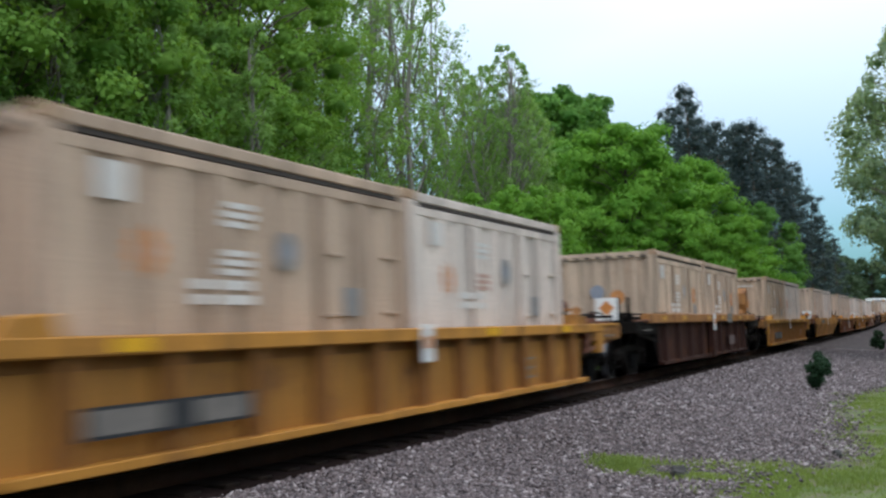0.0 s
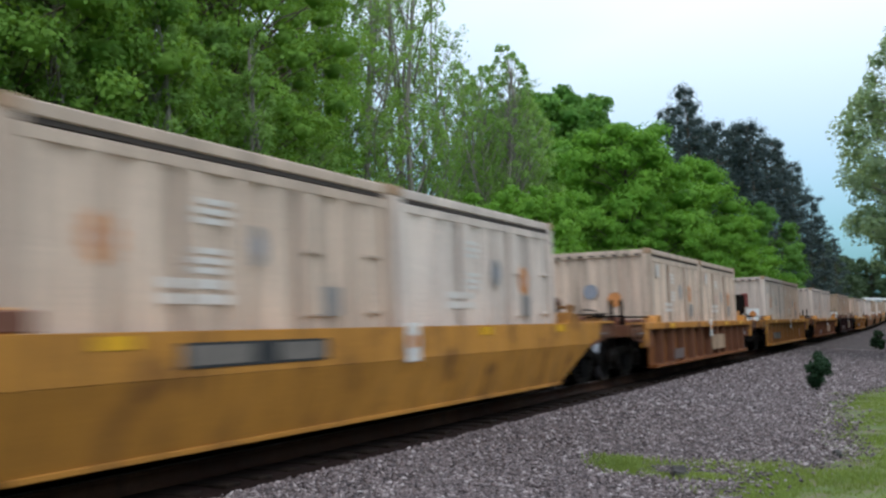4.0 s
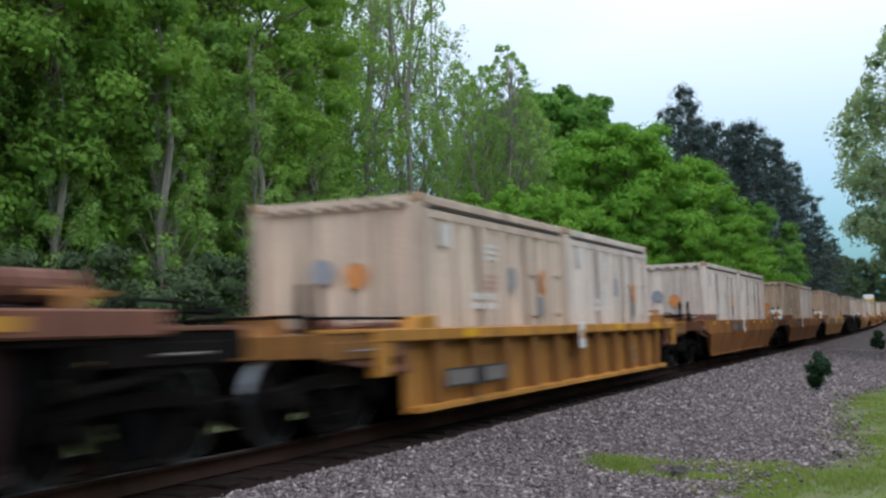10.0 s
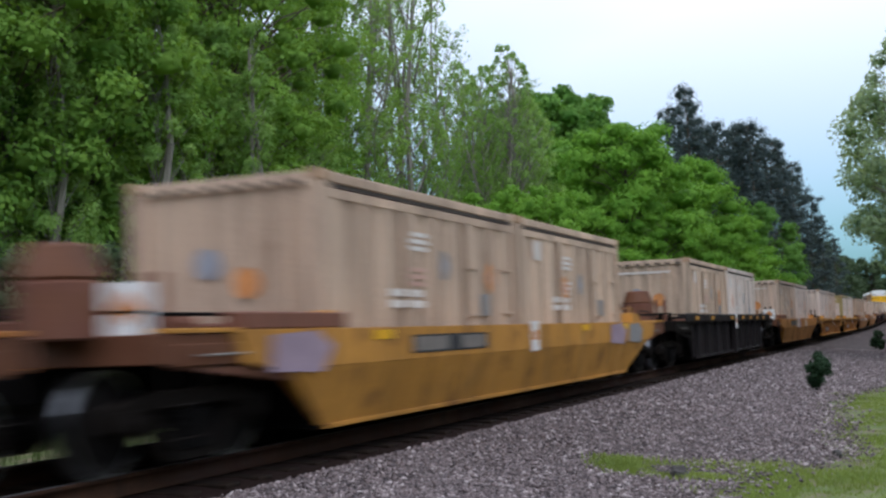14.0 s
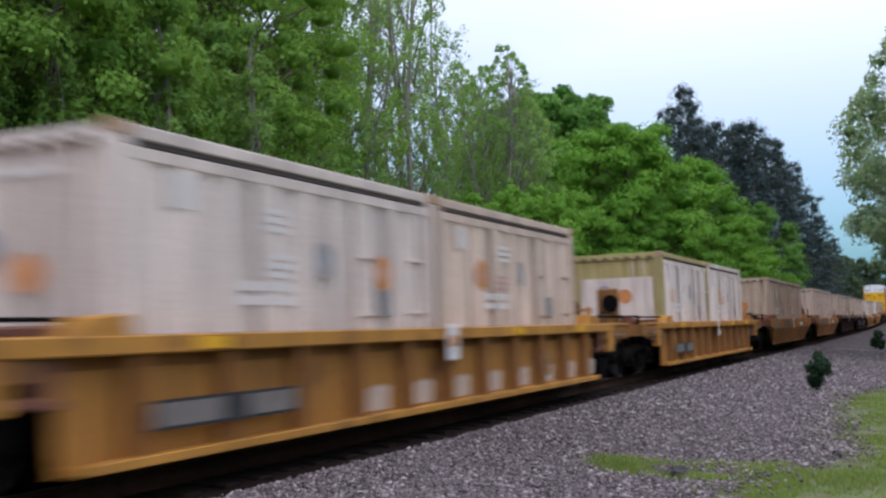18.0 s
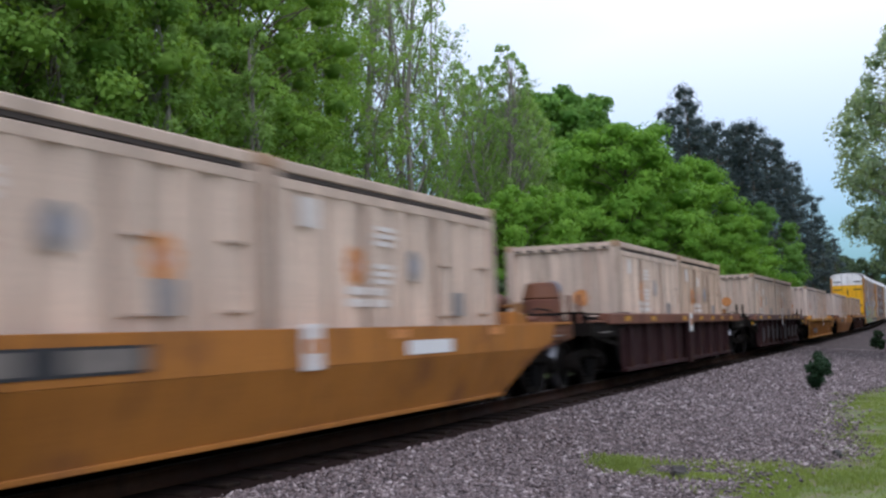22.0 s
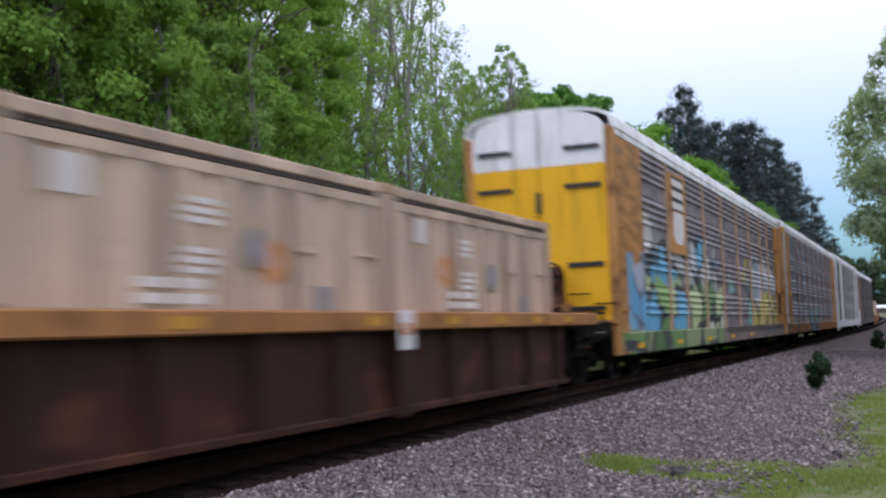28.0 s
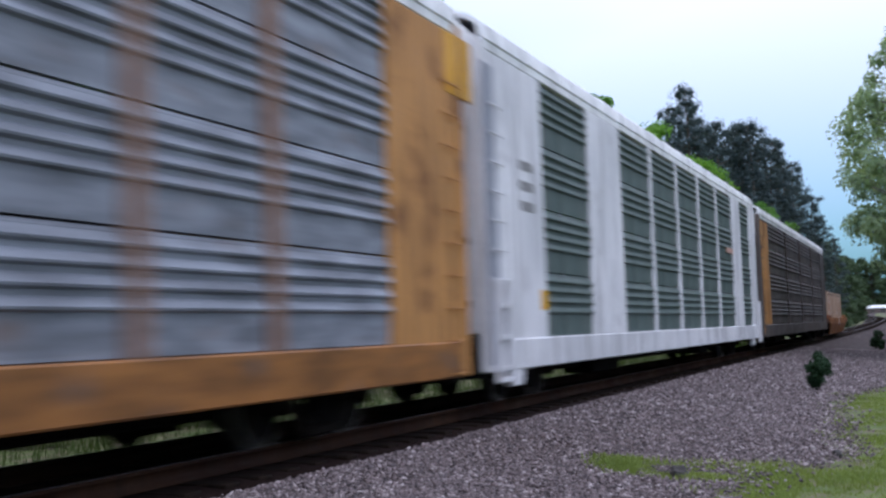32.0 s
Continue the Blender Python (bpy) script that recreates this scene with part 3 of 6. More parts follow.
def blades(name, spots, per, spread, tall):
    """Tufts of grass: narrow bent blades round each spot."""
    n = len(spots) * per
    c = np.repeat(spots, per, 0)
    x, y = c[:, 0] + rng.normal(0, spread, n), c[:, 1] + rng.normal(0, spread, n)
    z = ground_z(x, y) + 0.02 * np.sin(x * 1.7) * np.sin(y * 2.1) + 0.05 * np.clip((y - ballast_edge(x)) * 6, 0, 1) * (y < 5)
    h = tall * (0.4 + 0.9 * rng.random(n)) * (0.8 + 0.45 * np.sin(x * 3.1 + 2 * np.sin(y * 2.2)))
    a, lean = rng.random(n) * 6.28, 0.15 + 0.5 * rng.random(n)
    w = 0.003 + 0.004 * rng.random(n) + 0.05 * h * (tall > 0.2) * 0.3
    dx, dy = np.cos(a), np.sin(a)
    b0 = np.stack([x - dy * w, y + dx * w, z - 0.01], -1)
    b1 = np.stack([x + dy * w, y - dx * w, z - 0.01], -1)
    m0 = np.stack([x + dx * h * lean * 0.35 - dy * w * 0.8, y + dy * h * lean * 0.35 + dx * w * 0.8, z + h * 0.6], -1)
    m1 = np.stack([x + dx * h * lean * 0.35 + dy * w * 0.8, y + dy * h * lean * 0.35 - dx * w * 0.8, z + h * 0.6], -1)
    t = np.stack([x + dx * h * lean, y + dy * h * lean, z + h], -1)
    v = np.stack([b0, b1, m1, m0, t], 1).reshape(-1, 3)
    k = np.arange(n)[:, None] * 5
    f = np.concatenate([k + [0, 1, 2], k + [0, 2, 3], k + [3, 2, 4]], 0)
    return arrays(name, v, f)


def verge_spots():
    n = 11500
    x = 7 + 60 * rng.random(n) ** 2.0
    y = ballast_edge(x) + rng.normal(-0.12, 0.13, n) - 5.2 * rng.random(n) ** 1.15
    clumpy = np.sin(x * 1.9 + y * 2.7) + np.sin(y * 3.7 - x * 0.9) + np.sin(x * 5.3 - y * 4.1) * 0.7
    keep = clumpy + rng.random(n) * 2.2 + np.clip((ballast_edge(x) - y) * 1.8, 0, 1.7) > 0.9
    a = np.stack([x, y], -1)[keep]
    return a


def tongue_spots():
    # a tongue of grass that reaches into the gravel
    k = rng.random(1700)
    ty = 1.25 + 2.2 * k
    tx = rng.normal(12.0 + 0.12 * np.sin(ty * 4) + 0.12 * k, 0.42 * np.sqrt(1.06 - k), 1700)
    worn = np.sin(tx * 7.0 + 1) + np.sin(ty * 9.0) + rng.random(1700) * 2.4 > 1.2
    return np.stack([tx, ty], -1)[worn]


thing("verge_grass", "short bright green grass growing beside the gravel", "grass", kind="stuff",
      me=blades("verge_grass", verge_spots(), 24, 0.075, 0.052), material=M["grass"])
thing("gravel_grass", "tongue of short green grass growing in the gravel", "grass", kind="stuff",
      me=blades("gravel_grass", tongue_spots(), 20, 0.085, 0.065), material=M["grass"])
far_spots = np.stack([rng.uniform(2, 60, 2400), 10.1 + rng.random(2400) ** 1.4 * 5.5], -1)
thing("trackside_grass", "taller green grass on the far bank, darkened for the trees' shade", "grass", kind="stuff",
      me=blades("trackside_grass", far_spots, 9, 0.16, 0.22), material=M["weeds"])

for sx, sy, sr in ((11.62, 2.4, 0.15), (12.55, 1.42, 0.06), (12.75, 1.58, 0.04), (14.6, 1.36, 0.07), (14.1, 1.05, 0.09), (16.0, 1.2, 0.05)):
    rock = Shape()
    bm = bmesh.new()
    bmesh.ops.create_icosphere(bm, subdivisions=2, radius=1)
    pts = [tuple(c * sr * k * (0.75 + 0.5 * noise.noise(v.co * 1.7 + Vector((sx, sy, 0)))) for c, k in zip(v.co, (1.3, 0.9, 0.75))) for v in bm.verts]
    rock.add(pts, [tuple(v.index for v in f.verts) for f in bm.faces])
    bm.free()
    thing("stone", "single rough grey stone lying in the grass", "stone", "stones in the grass", me=rock.mesh("stone"), material=M["rock_dark" if sr > 0.085 else "rock"],
          at=pose(sx, sy, float(ground_z(sx, sy)) + sr * 0.5))

# ---------------------------------------------------------------- track
RAIL_OUT = [(-0.07, 0), (0.07, 0), (0.07, 0.012), (0.012, 0.035), (0.012, 0.125), (0.036, 0.135), (0.036, 0.162), (0.028, 0.17),
            (-0.028, 0.17), (-0.036, 0.162), (-0.036, 0.135), (-0.012, 0.125), (-0.012, 0.035), (-0.07, 0.012)]


def along_line(name, outline):
    """An outline of (y, z) drawn out along the line."""
    xs = np.concatenate([np.linspace(-640, 100, 12), np.arange(108, 600, 8)])
    o = np.array(outline)
    v = np.stack([np.broadcast_to(xs[:, None], (len(xs), len(o))), o[None, :, 0] + bend(xs)[:, None], o[None, :, 1] + rise(xs)[:, None]], -1)
    i = (np.arange(len(xs) - 1)[:, None] * len(o) + np.arange(len(o))[None]).ravel()
    j = (np.arange(len(xs) - 1)[:, None] * len(o) + (np.arange(len(o))[None] + 1) % len(o)).ravel()
    return arrays(name, v.reshape(-1, 3), np.stack([i, i + len(o), j + len(o), j], -1))


rail_mesh = along_line("rail", RAIL_OUT)
head_mesh = along_line("rail_head", [(-0.022, 0.1695), (0.022, 0.1695), (0.022, 0.1725), (-0.022, 0.1725)])
for side in (-1, 1):
    r = thing("rail", "rusty brown steel rail on wooden ties", "rail", "rails of the track", "structure", pose(0, TRACK_Y + side * 0.755, RAIL_Z - 0.17), rail_mesh, M["rail"])
    part("running_band", head_mesh, M["tread"], r, "bright worn strip on the rail head")

track = thing("railway_ties", "dark creosoted wooden railway ties half sunk in ballast", "railway ties", kind="structure", at=pose(0, TRACK_Y, RAIL_Z - 0.17))
tie_mesh = Shape().box(-0.115, 0.115, -1.3, 1.3, -0.18, 0).mesh("tie", 0.012)
plate_mesh = Shape().box(-0.1, 0.1, -0.18, 0.18, 0.0, 0.014).mesh("tie_plate")
for i in range(150):
    x = 2.0 + i * 0.533
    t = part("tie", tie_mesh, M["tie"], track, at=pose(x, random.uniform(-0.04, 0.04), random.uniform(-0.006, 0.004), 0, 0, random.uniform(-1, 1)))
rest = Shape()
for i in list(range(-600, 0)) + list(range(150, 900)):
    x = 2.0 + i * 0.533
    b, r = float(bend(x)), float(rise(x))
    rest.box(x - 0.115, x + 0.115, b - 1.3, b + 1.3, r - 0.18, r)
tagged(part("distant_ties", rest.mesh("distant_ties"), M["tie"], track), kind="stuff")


# ---------------------------------------------------------------- trees
def leaf_quads(centres, radii, count, size, seed, up=0.45, squash=0.72, shell=0.72, width=0.55):
    """Folded leaf-shaped blades round clump centres, most of them near the clump's skin."""
    g = np.random.default_rng(seed)
    c = np.repeat(np.asarray(centres, float), count, 0)
    r = np.repeat(np.asarray(radii, float), count)
    n = len(c)
    d = g.normal(size=(n, 3))
    d /= np.linalg.norm(d, axis=1, keepdims=True)
    rad = r * (shell + (1.12 - shell) * g.random(n) ** 0.6)
    p = c + d * rad[:, None] * np.array([1, 1, squash])
    nrm = d + g.normal(size=(n, 3)) * 0.4 + np.array([0, 0, up])
    nrm /= np.linalg.norm(nrm, axis=1, keepdims=True)
    t = np.cross(nrm, g.normal(size=(n, 3)))
    t /= np.linalg.norm(t, axis=1, keepdims=True)
    b = np.cross(nrm, t)
    s = (size * (0.6 + 0.8 * g.random(n)))[:, None]
    tip, root = p + t * s, p - t * s
    l, rr = p + b * s * width - nrm * s * 0.16, p - b * s * width - nrm * s * 0.16
    v = np.stack([root, l, tip, rr], 1).reshape(-1, 3)
    return v, np.arange(n * 4).reshape(n, 4)


def limbs(rows, n=7):
    """Tapered bent tubes; rows of (points, radius at the root, radius at the tip)."""
    sh = Shape()
    for pts, r0, r1 in rows:
        k = len(pts) - 1
        for i, (a, b) in enumerate(zip(pts, pts[1:])):
            sh.tube(a, b, r0 + (r1 - r0) * i / k, r0 + (r1 - r0) * (i + 1) / k, n)
    return sh


ICO = []


def masses(centres, radii, seed, squash):
    """Rough leafy masses at the hearts of the boughs."""
    if not ICO:
        bm = bmesh.new()
        bmesh.ops.create_icosphere(bm, subdivisions=2, radius=1)
        ICO.extend([np.array([v.co[:] for v in bm.verts]), np.array([[v.index for v in f.verts] for f in bm.faces])])
        bm.free()
    g = np.random.default_rng(seed + 500)
    n, (base, tri) = len(centres), ICO
    p = base[None] * (0.72 + 0.5 * g.random((n, len(base), 1))) * np.array([1, 1, squash])
    v = np.asarray(centres, float)[:, None] + p * np.asarray(radii, float)[:, None, None]
    f = (tri[None] + (np.arange(n) * len(base))[:, None, None]).reshape(-1, 3)
    return v.reshape(-1, 3), f


def crown(name, centres, outward, radii, per, size, seed, squash=0.7, core=0.62, width=0.55):
    """Leaves on the upper and outer skin of each bough, over a leafy mass at its heart."""
    g = np.random.default_rng(seed)
    c, o, r = (np.repeat(np.asarray(a, float), per, 0) for a in (centres, outward, radii))
    n = len(c)
    d = g.normal(size=(n, 3))
    d /= np.linalg.norm(d, axis=1, keepdims=True)
    d = d + 0.5 * o + np.array([0, 0, 0.35])
    d /= np.linalg.norm(d, axis=1, keepdims=True)
    p = c + d * (r * (0.42 + 0.76 * g.random(n) ** 0.7))[:, None] * np.array([1, 1, squash])
    nrm = d + g.normal(size=(n, 3)) * 0.45 + np.array([0, 0, 0.35])
    nrm /= np.linalg.norm(nrm, axis=1, keepdims=True)
    t = np.cross(nrm, g.normal(size=(n, 3)))
    t /= np.linalg.norm(t, axis=1, keepdims=True)
    b = np.cross(nrm, t)
    s = (size * (0.6 + 0.8 * g.random(n)))[:, None]
    l, rr = p + b * s * width - nrm * s * 0.16, p - b * s * width - nrm * s * 0.16
    v = np.stack([p - t * s, l, p + t * s, rr], 1).reshape(-1, 3)
    q = np.arange(n * 4).reshape(n, 4)
    f = np.concatenate([q[:, [0, 1, 2]], q[:, [0, 2, 3]]])
    if core:
        mv, mf = masses(centres, np.asarray(radii) * core, seed, squash)
        v, f = np.concatenate([v, mv]), np.concatenate([f, mf + n * 4])
    return arrays(name, v, f)


ENVELOPE = {
    "cone": lambda k: 1.0 - 0.9 * k if k > 0.12 else 0.6 + 2.4 * k,
    "oval": lambda k: max(0.0, math.sin(math.pi * (0.12 + 0.86 * k))) ** 0.7,
    "dome": lambda k: math.sqrt(max(0.0, 1.0 - (0.97 * k) ** 2)),
}


def broadleaf(key, height, spread, bare, boughs, per, size, seed, leaf_mat, bark_mat, label, form="oval", bough=(0.2, 0.3), core=0.62, squash=0.7, inner=0.25, lean=0.0):
    """A trunk, limbs that rise out of it, and a leafy bough at the end of each limb; form is the crown's outline."""
    g = random.Random(seed)
    top = height * 0.93
    trunk = [Vector((0, 0, -0.2))]
    for i in range(1, 6):
        trunk.append(Vector((g.uniform(-0.25, 0.25) * i * 0.4 + lean * i * 0.2, g.uniform(-0.25, 0.25) * i * 0.4, top * i / 5)))
    rows, cs, out, rs = [(trunk, height * 0.014 + 0.05, 0.03)], [], [], []
    for i in range(boughs):
        k = (i + 0.5) / boughs
        k = k ** (1.35 if form == "cone" else 1.15)
        h = bare + (height - bare) * k
        wide = spread * ENVELOPE[form](k)
        a = i * 2.399 + g.uniform(-0.5, 0.5)
        far = wide * (g.uniform(0.3, 0.65) if g.random() < inner else g.uniform(0.78, 1.08))
        base = trunk[0].lerp(trunk[-1], max(0.1, min(0.95, h / top - 0.06 - 0.10 * far / spread)))
        tip = Vector((math.cos(a) * far, math.sin(a) * far, h + g.uniform(-0.4, 0.4)))
        tip.x += trunk[min(5, int(5 * h / height))].x
        rows.append(([base, base.lerp(tip, 0.5) + Vector((0, 0, 0.1 * far)), tip], 0.02 + 0.010 * far, 0.012))
        cs.append(tip[:])
        out.append((math.cos(a), math.sin(a), 0.1))
        rs.append(spread * g.uniform(*bough) * (0.55 + 0.45 * max(0.25, ENVELOPE[form](k))))
    tree = thing("tree", label, "tree")
    part("trunk", limbs(rows, 6).mesh("trunk"), bark_mat, tree)
    part("crown", crown("crown_" + key, cs, out, rs, per, size, seed, squash, core), leaf_mat, tree)
    return tree


def poplar(key, height, per, seed, leaf_mat, label, full=1.0):
    """A slim spring tree: a forked stem, rising limbs and twigs with sparse tufts; the sky shows through."""
    g = random.Random(seed)
    trunk = [Vector((g.uniform(-0.15, 0.15) * i * 0.6, g.uniform(-0.15, 0.15) * i * 0.6, -0.2 + height * i / 6)) for i in range(7)]
    rows, cs, rs = [(trunk, 0.15, 0.025)], [], []
    fork = [trunk[3], trunk[3].lerp(trunk[4], 0.5) + Vector((g.uniform(0.4, 0.7), g.uniform(-0.4, 0.4), 0)), trunk[5] + Vector((g.uniform(0.7, 1.2), g.uniform(-0.5, 0.5), 0))]
    rows.append((fork, 0.09, 0.02))
    for i in range(40):
        h = height * (0.16 + 0.82 * i / 40)
        a = i * 2.399 + g.uniform(-0.4, 0.4)
        reach = (0.5 + 1.5 * math.sin(math.pi * min(1, 0.25 + 0.72 * h / height))) * g.uniform(0.6, 1.15)
        base = trunk[0].lerp(trunk[-1], h / height * 0.92)
        tip = base + Vector((math.cos(a) * reach, math.sin(a) * reach, reach * g.uniform(0.9, 1.7)))
        rows.append(([base, base.lerp(tip, 0.55) + Vector((0, 0, -0.1)), tip], 0.036, 0.008))
        for j in (0.45, 0.7, 0.95):
            root = base.lerp(tip, j)
            end = root + Vector((g.uniform(-0.6, 0.6), g.uniform(-0.6, 0.6), g.uniform(0.2, 0.9)))
            rows.append(([root, root.lerp(end, 0.5) + Vector((0.04, 0, 0)), end], 0.014, 0.005))
            if g.random() < full * (1.0 - 0.5 * (h / height) ** 2):
                cs += [end[:], root.lerp(end, 0.4)[:]]
                rs += [g.uniform(0.22, 0.42), g.uniform(0.14, 0.26)]
    v, f = leaf_quads(cs, rs, per, 0.060, seed, 0.1, 1.3, 0.1)
    tree = thing("tree", label, "tree")
    part("trunk", limbs(rows, 5).mesh("trunk"), M["bark_pale"], tree)
    part("crown", arrays("crown_" + key, v, f), leaf_mat, tree)
    return tree


def pine(key, height, bare, per, seed, spread=3.2):
    """A tall pine: bare lower trunk, level limbs with dark needle tufts."""
    g = random.Random(seed)
    trunk = [Vector((g.uniform(-0.2, 0.2) * i * 0.5, g.uniform(-0.2, 0.2) * i * 0.5, -0.2 + height * i / 6)) for i in range(7)]
    rows, cs, rs = [(trunk, 0.26, 0.03)], [], []
    for i in range(46):
        k = i / 45
        h = height * (bare + (0.99 - bare) * k)
        reach = spread * (1.05 - 0.72 * k) * g.uniform(0.35, 1.15)
        a = i * 2.399 + g.uniform(-0.6, 0.6)
        base = trunk[0].lerp(trunk[-1], min(1, h / height))
        tip = base + Vector((math.cos(a) * reach, math.sin(a) * reach, reach * g.uniform(0.0, 0.45)))
        rows.append(([base, base.lerp(tip, 0.5), tip], 0.06, 0.015))
        for j in (0.6, 1.0):
            cs.append(base.lerp(tip, j) + Vector((g.uniform(-0.3, 0.3), g.uniform(-0.3, 0.3), g.uniform(0, 0.3))))
            rs.append(g.uniform(0.7, 1.35) * (1.1 - 0.35 * k))
    v, f = leaf_quads([c[:] for c in cs], rs, per, 0.21, seed, 0.3, 0.9, 0.05, 0.24)
    mv, mf = masses([c[:] for c in cs], [0.36 * r for r in rs], seed, 0.6)
    f = np.concatenate([f[:, [0, 1, 2]], f[:, [0, 2, 3]], mf + len(v)])
    v = np.concatenate([v, mv])
    tree = thing("pine_tree", "tall dark pine with a bare trunk and ragged crown", "tree", "pines beyond the track")
    part("trunk", limbs(rows, 6).mesh("trunk"), M["bark"], tree)
    part("crown", arrays("crown_" + key, v, f), M["needle"], tree)
    return tree


def around(angle, dist, turn=0.0, size=1.0):
    """A place on the ground by its bearing from the line's direction and its distance from the camera's stand."""
    x, y = dist * math.cos(radians(angle)), dist * math.sin(radians(angle))
    return Matrix.LocRotScale((x, y, float(ground_z(x, y))), Euler((0, 0, turn)), (size, size, size))


def plant(proto, places, first=False):
    """Copies of a tree: rows of (bearing, distance, size)."""
    for i, (a, d, s) in enumerate(places):
        m = around(a, d, a * 1.7 + d, s)
        if i == 0:
            proto.matrix_basis = m
        else:
            c = copy_thing(proto, m)
            c.scale = (s, s, s)


FOREST = "leafy green deciduous tree at the wood's edge"
oak_a = broadleaf("a", 17, 3.9, 3.6, 112, 260, 0.080, 3, M["leaf_forest"], M["bark"], FOREST, "oval", (0.17, 0.27), core=0.42)
oak_b = broadleaf("b", 15, 3.4, 3.2, 96, 250, 0.076, 8, M["leaf_forest"], M["bark"], FOREST, "oval", (0.17, 0.27), core=0.42)
oak_c = broadleaf("c", 13, 3.0, 1.6, 100, 220, 0.072, 14, M["leaf_light"], M["bark_pale"], "light green young deciduous tree at the wood's edge", "cone", (0.16, 0.25), core=0.48)
oak_d = broadleaf("d", 11, 2.2, 0.5, 70, 90, 0.070, 15, M["leaf_light"], M["bark_pale"], "airy light green sapling at the wood's edge", "oval", (0.16, 0.26), core=0.0)
plant(oak_a, [(44.4, 28, 1.0), (33.4, 38, 1.05), (48.5, 27, 1.1), (41.0, 36, 1.15), (35.5, 44, 1.15), (53, 26, 1.0), (45, 40, 1.3), (39.0, 46, 1.35)])
plant(oak_b, [(41.0, 29.5, 0.95), (34.6, 36, 0.95), (46.2, 31, 1.1), (38.2, 39, 1.15), (32.0, 46, 1.1), (42.5, 48, 1.35), (50, 33, 1.2)])
plant(oak_c, [(39.8, 31.0, 0.80), (43.6, 27.5, 0.78), (46.6, 26.5, 0.8), (30.2, 44, 0.98), (34.4, 33.5, 0.80)])
plant(oak_d, [(31.0, 36, 0.80), (29.2, 38, 0.74), (27.8, 40, 0.62), (26.2, 43, 0.66), (25.0, 46, 0.56), (23.4, 50, 0.60), (21.9, 54, 0.62), (30.6, 48, 1.2)])

slim_a = poplar("slim_a", 17, 34, 21, M["leaf_light"], "slim spring tree with sparse pale green leaves", 0.9)
slim_b = poplar("slim_b", 15, 46, 22, M["leaf_light"], "slim spring tree with sparse pale green leaves")
plant(slim_a, [(24.3, 54, 1.4), (26.4, 50, 1.32), (24.9, 56, 1.4), (19.3, 63, 0.98), (28.2, 50, 1.3), (22.7, 60, 1.12), (29.8, 52, 1.35), (25.4, 60, 1.2)])
plant(slim_b, [(29.3, 47, 1.25), (27.2, 50, 1.2), (23.5, 58, 1.02), (21.6, 64, 1.06), (20.9, 62, 1.0), (18.6, 66, 1.0)])
spire = broadleaf("spire", 16.5, 1.9, 3.5, 84, 120, 0.088, 27, M["leaf_light"], M["bark_pale"], "narrow green tree with a tufted top", "cone", (0.18, 0.32), core=0.0, squash=0.95)
plant(spire, [(36.6, 28, 0.66), (32.0, 31, 0.60), (36.0, 29.5, 0.58), (32.7, 32, 0.52), (41.5, 26, 0.56)])
slender = broadleaf("slender", 17, 2.3, 1.5, 190, 62, 0.082, 28, M["leaf_pale"], M["bark_pale"], "tall light green tree with a narrow leafy crown", "oval", (0.09, 0.17), core=0.0, squash=1.0)
plant(slender, [(19.3, 64, 1.01), (20.5, 66, 0.97), (18.3, 68, 0.90), (21.7, 66, 0.98)])

maple_a = broadleaf("maple_a", 14.5, 6.0, 0.6, 130, 250, 0.135, 31, M["leaf_maple"], M["bark"], "broad bright green maple with a rounded crown", "dome", (0.19, 0.29), squash=0.62)
maple_b = broadleaf("maple_b", 10, 4.4, 0.3, 84, 210, 0.12, 32, M["leaf_maple"], M["bark"], "lower bright green maple bush beside the track", "dome", (0.19, 0.30), squash=0.62)
plant(maple_a, [(13.4, 76, 0.99), (11.2, 84, 0.90), (15.6, 80, 0.98)])
plant(maple_b, [(21.9, 51, 0.66), (20.1, 54, 0.74), (18.6, 57, 0.80), (23.6, 50, 0.52), (18.2, 66, 0.86), (16.6, 68, 0.86), (8.2, 92, 0.92), (14.6, 68, 0.80), (11.8, 72, 0.80), (20.5, 58, 0.72), (9.4, 80, 0.78)])
dome = broadleaf("dome", 15.5, 4.6, 2.0, 80, 150, 0.17, 37, M["leaf_dark"], M["bark"], "dark green deciduous tree behind the maples", "oval", (0.18, 0.3))
plant(dome, [(33, 54, 0.85), (36, 56, 0.9), (39, 55, 0.9), (42, 56, 0.95), (45.5, 52, 0.95), (49, 50, 0.95), (30.5, 58, 0.8), (14.6, 100, 1.2)])
dome_mid = broadleaf("dome_mid", 15.5, 4.6, 2.0, 90, 180, 0.16, 38, M["leaf_mid"], M["bark"], "mid-green deciduous tree behind the maples", "oval", (0.18, 0.3))
plant(dome_mid, [(17.9, 84, 1.17), (16.9, 88, 1.22), (15.6, 92, 1.24), (19.2, 80, 1.06), (7.2, 104, 0.74)])

pine_a = pine("pine_a", 25.5, 0.45, 52, 41)
pine_b = pine("pine_b", 22, 0.25, 60, 42, 4.0)
plant(pine_a, [(10.25, 116, 0.98), (11.5, 124, 0.96)])
plant(pine_b, [(9.8, 120, 1.01), (8.9, 122, 1.00), (8.1, 125, 1.01), (7.3, 124, 1.01), (6.7, 128, 0.95), (6.1, 130, 0.87), (5.5, 134, 0.80), (4.9, 138, 0.72), (10.4, 128, 1.03), (7.7, 136, 1.09), (4.4, 142, 0.61), (9.3, 134, 1.04), (6.9, 140, 1.04), (5.8, 142, 0.90), (3.9, 150, 0.52), (8.5, 138, 1.04)])

far_a = broadleaf("far_a", 12, 4.6, 0.3, 60, 100, 0.24, 51, M["leaf_far"], M["bark"], "green tree in the distance along the line", "dome")
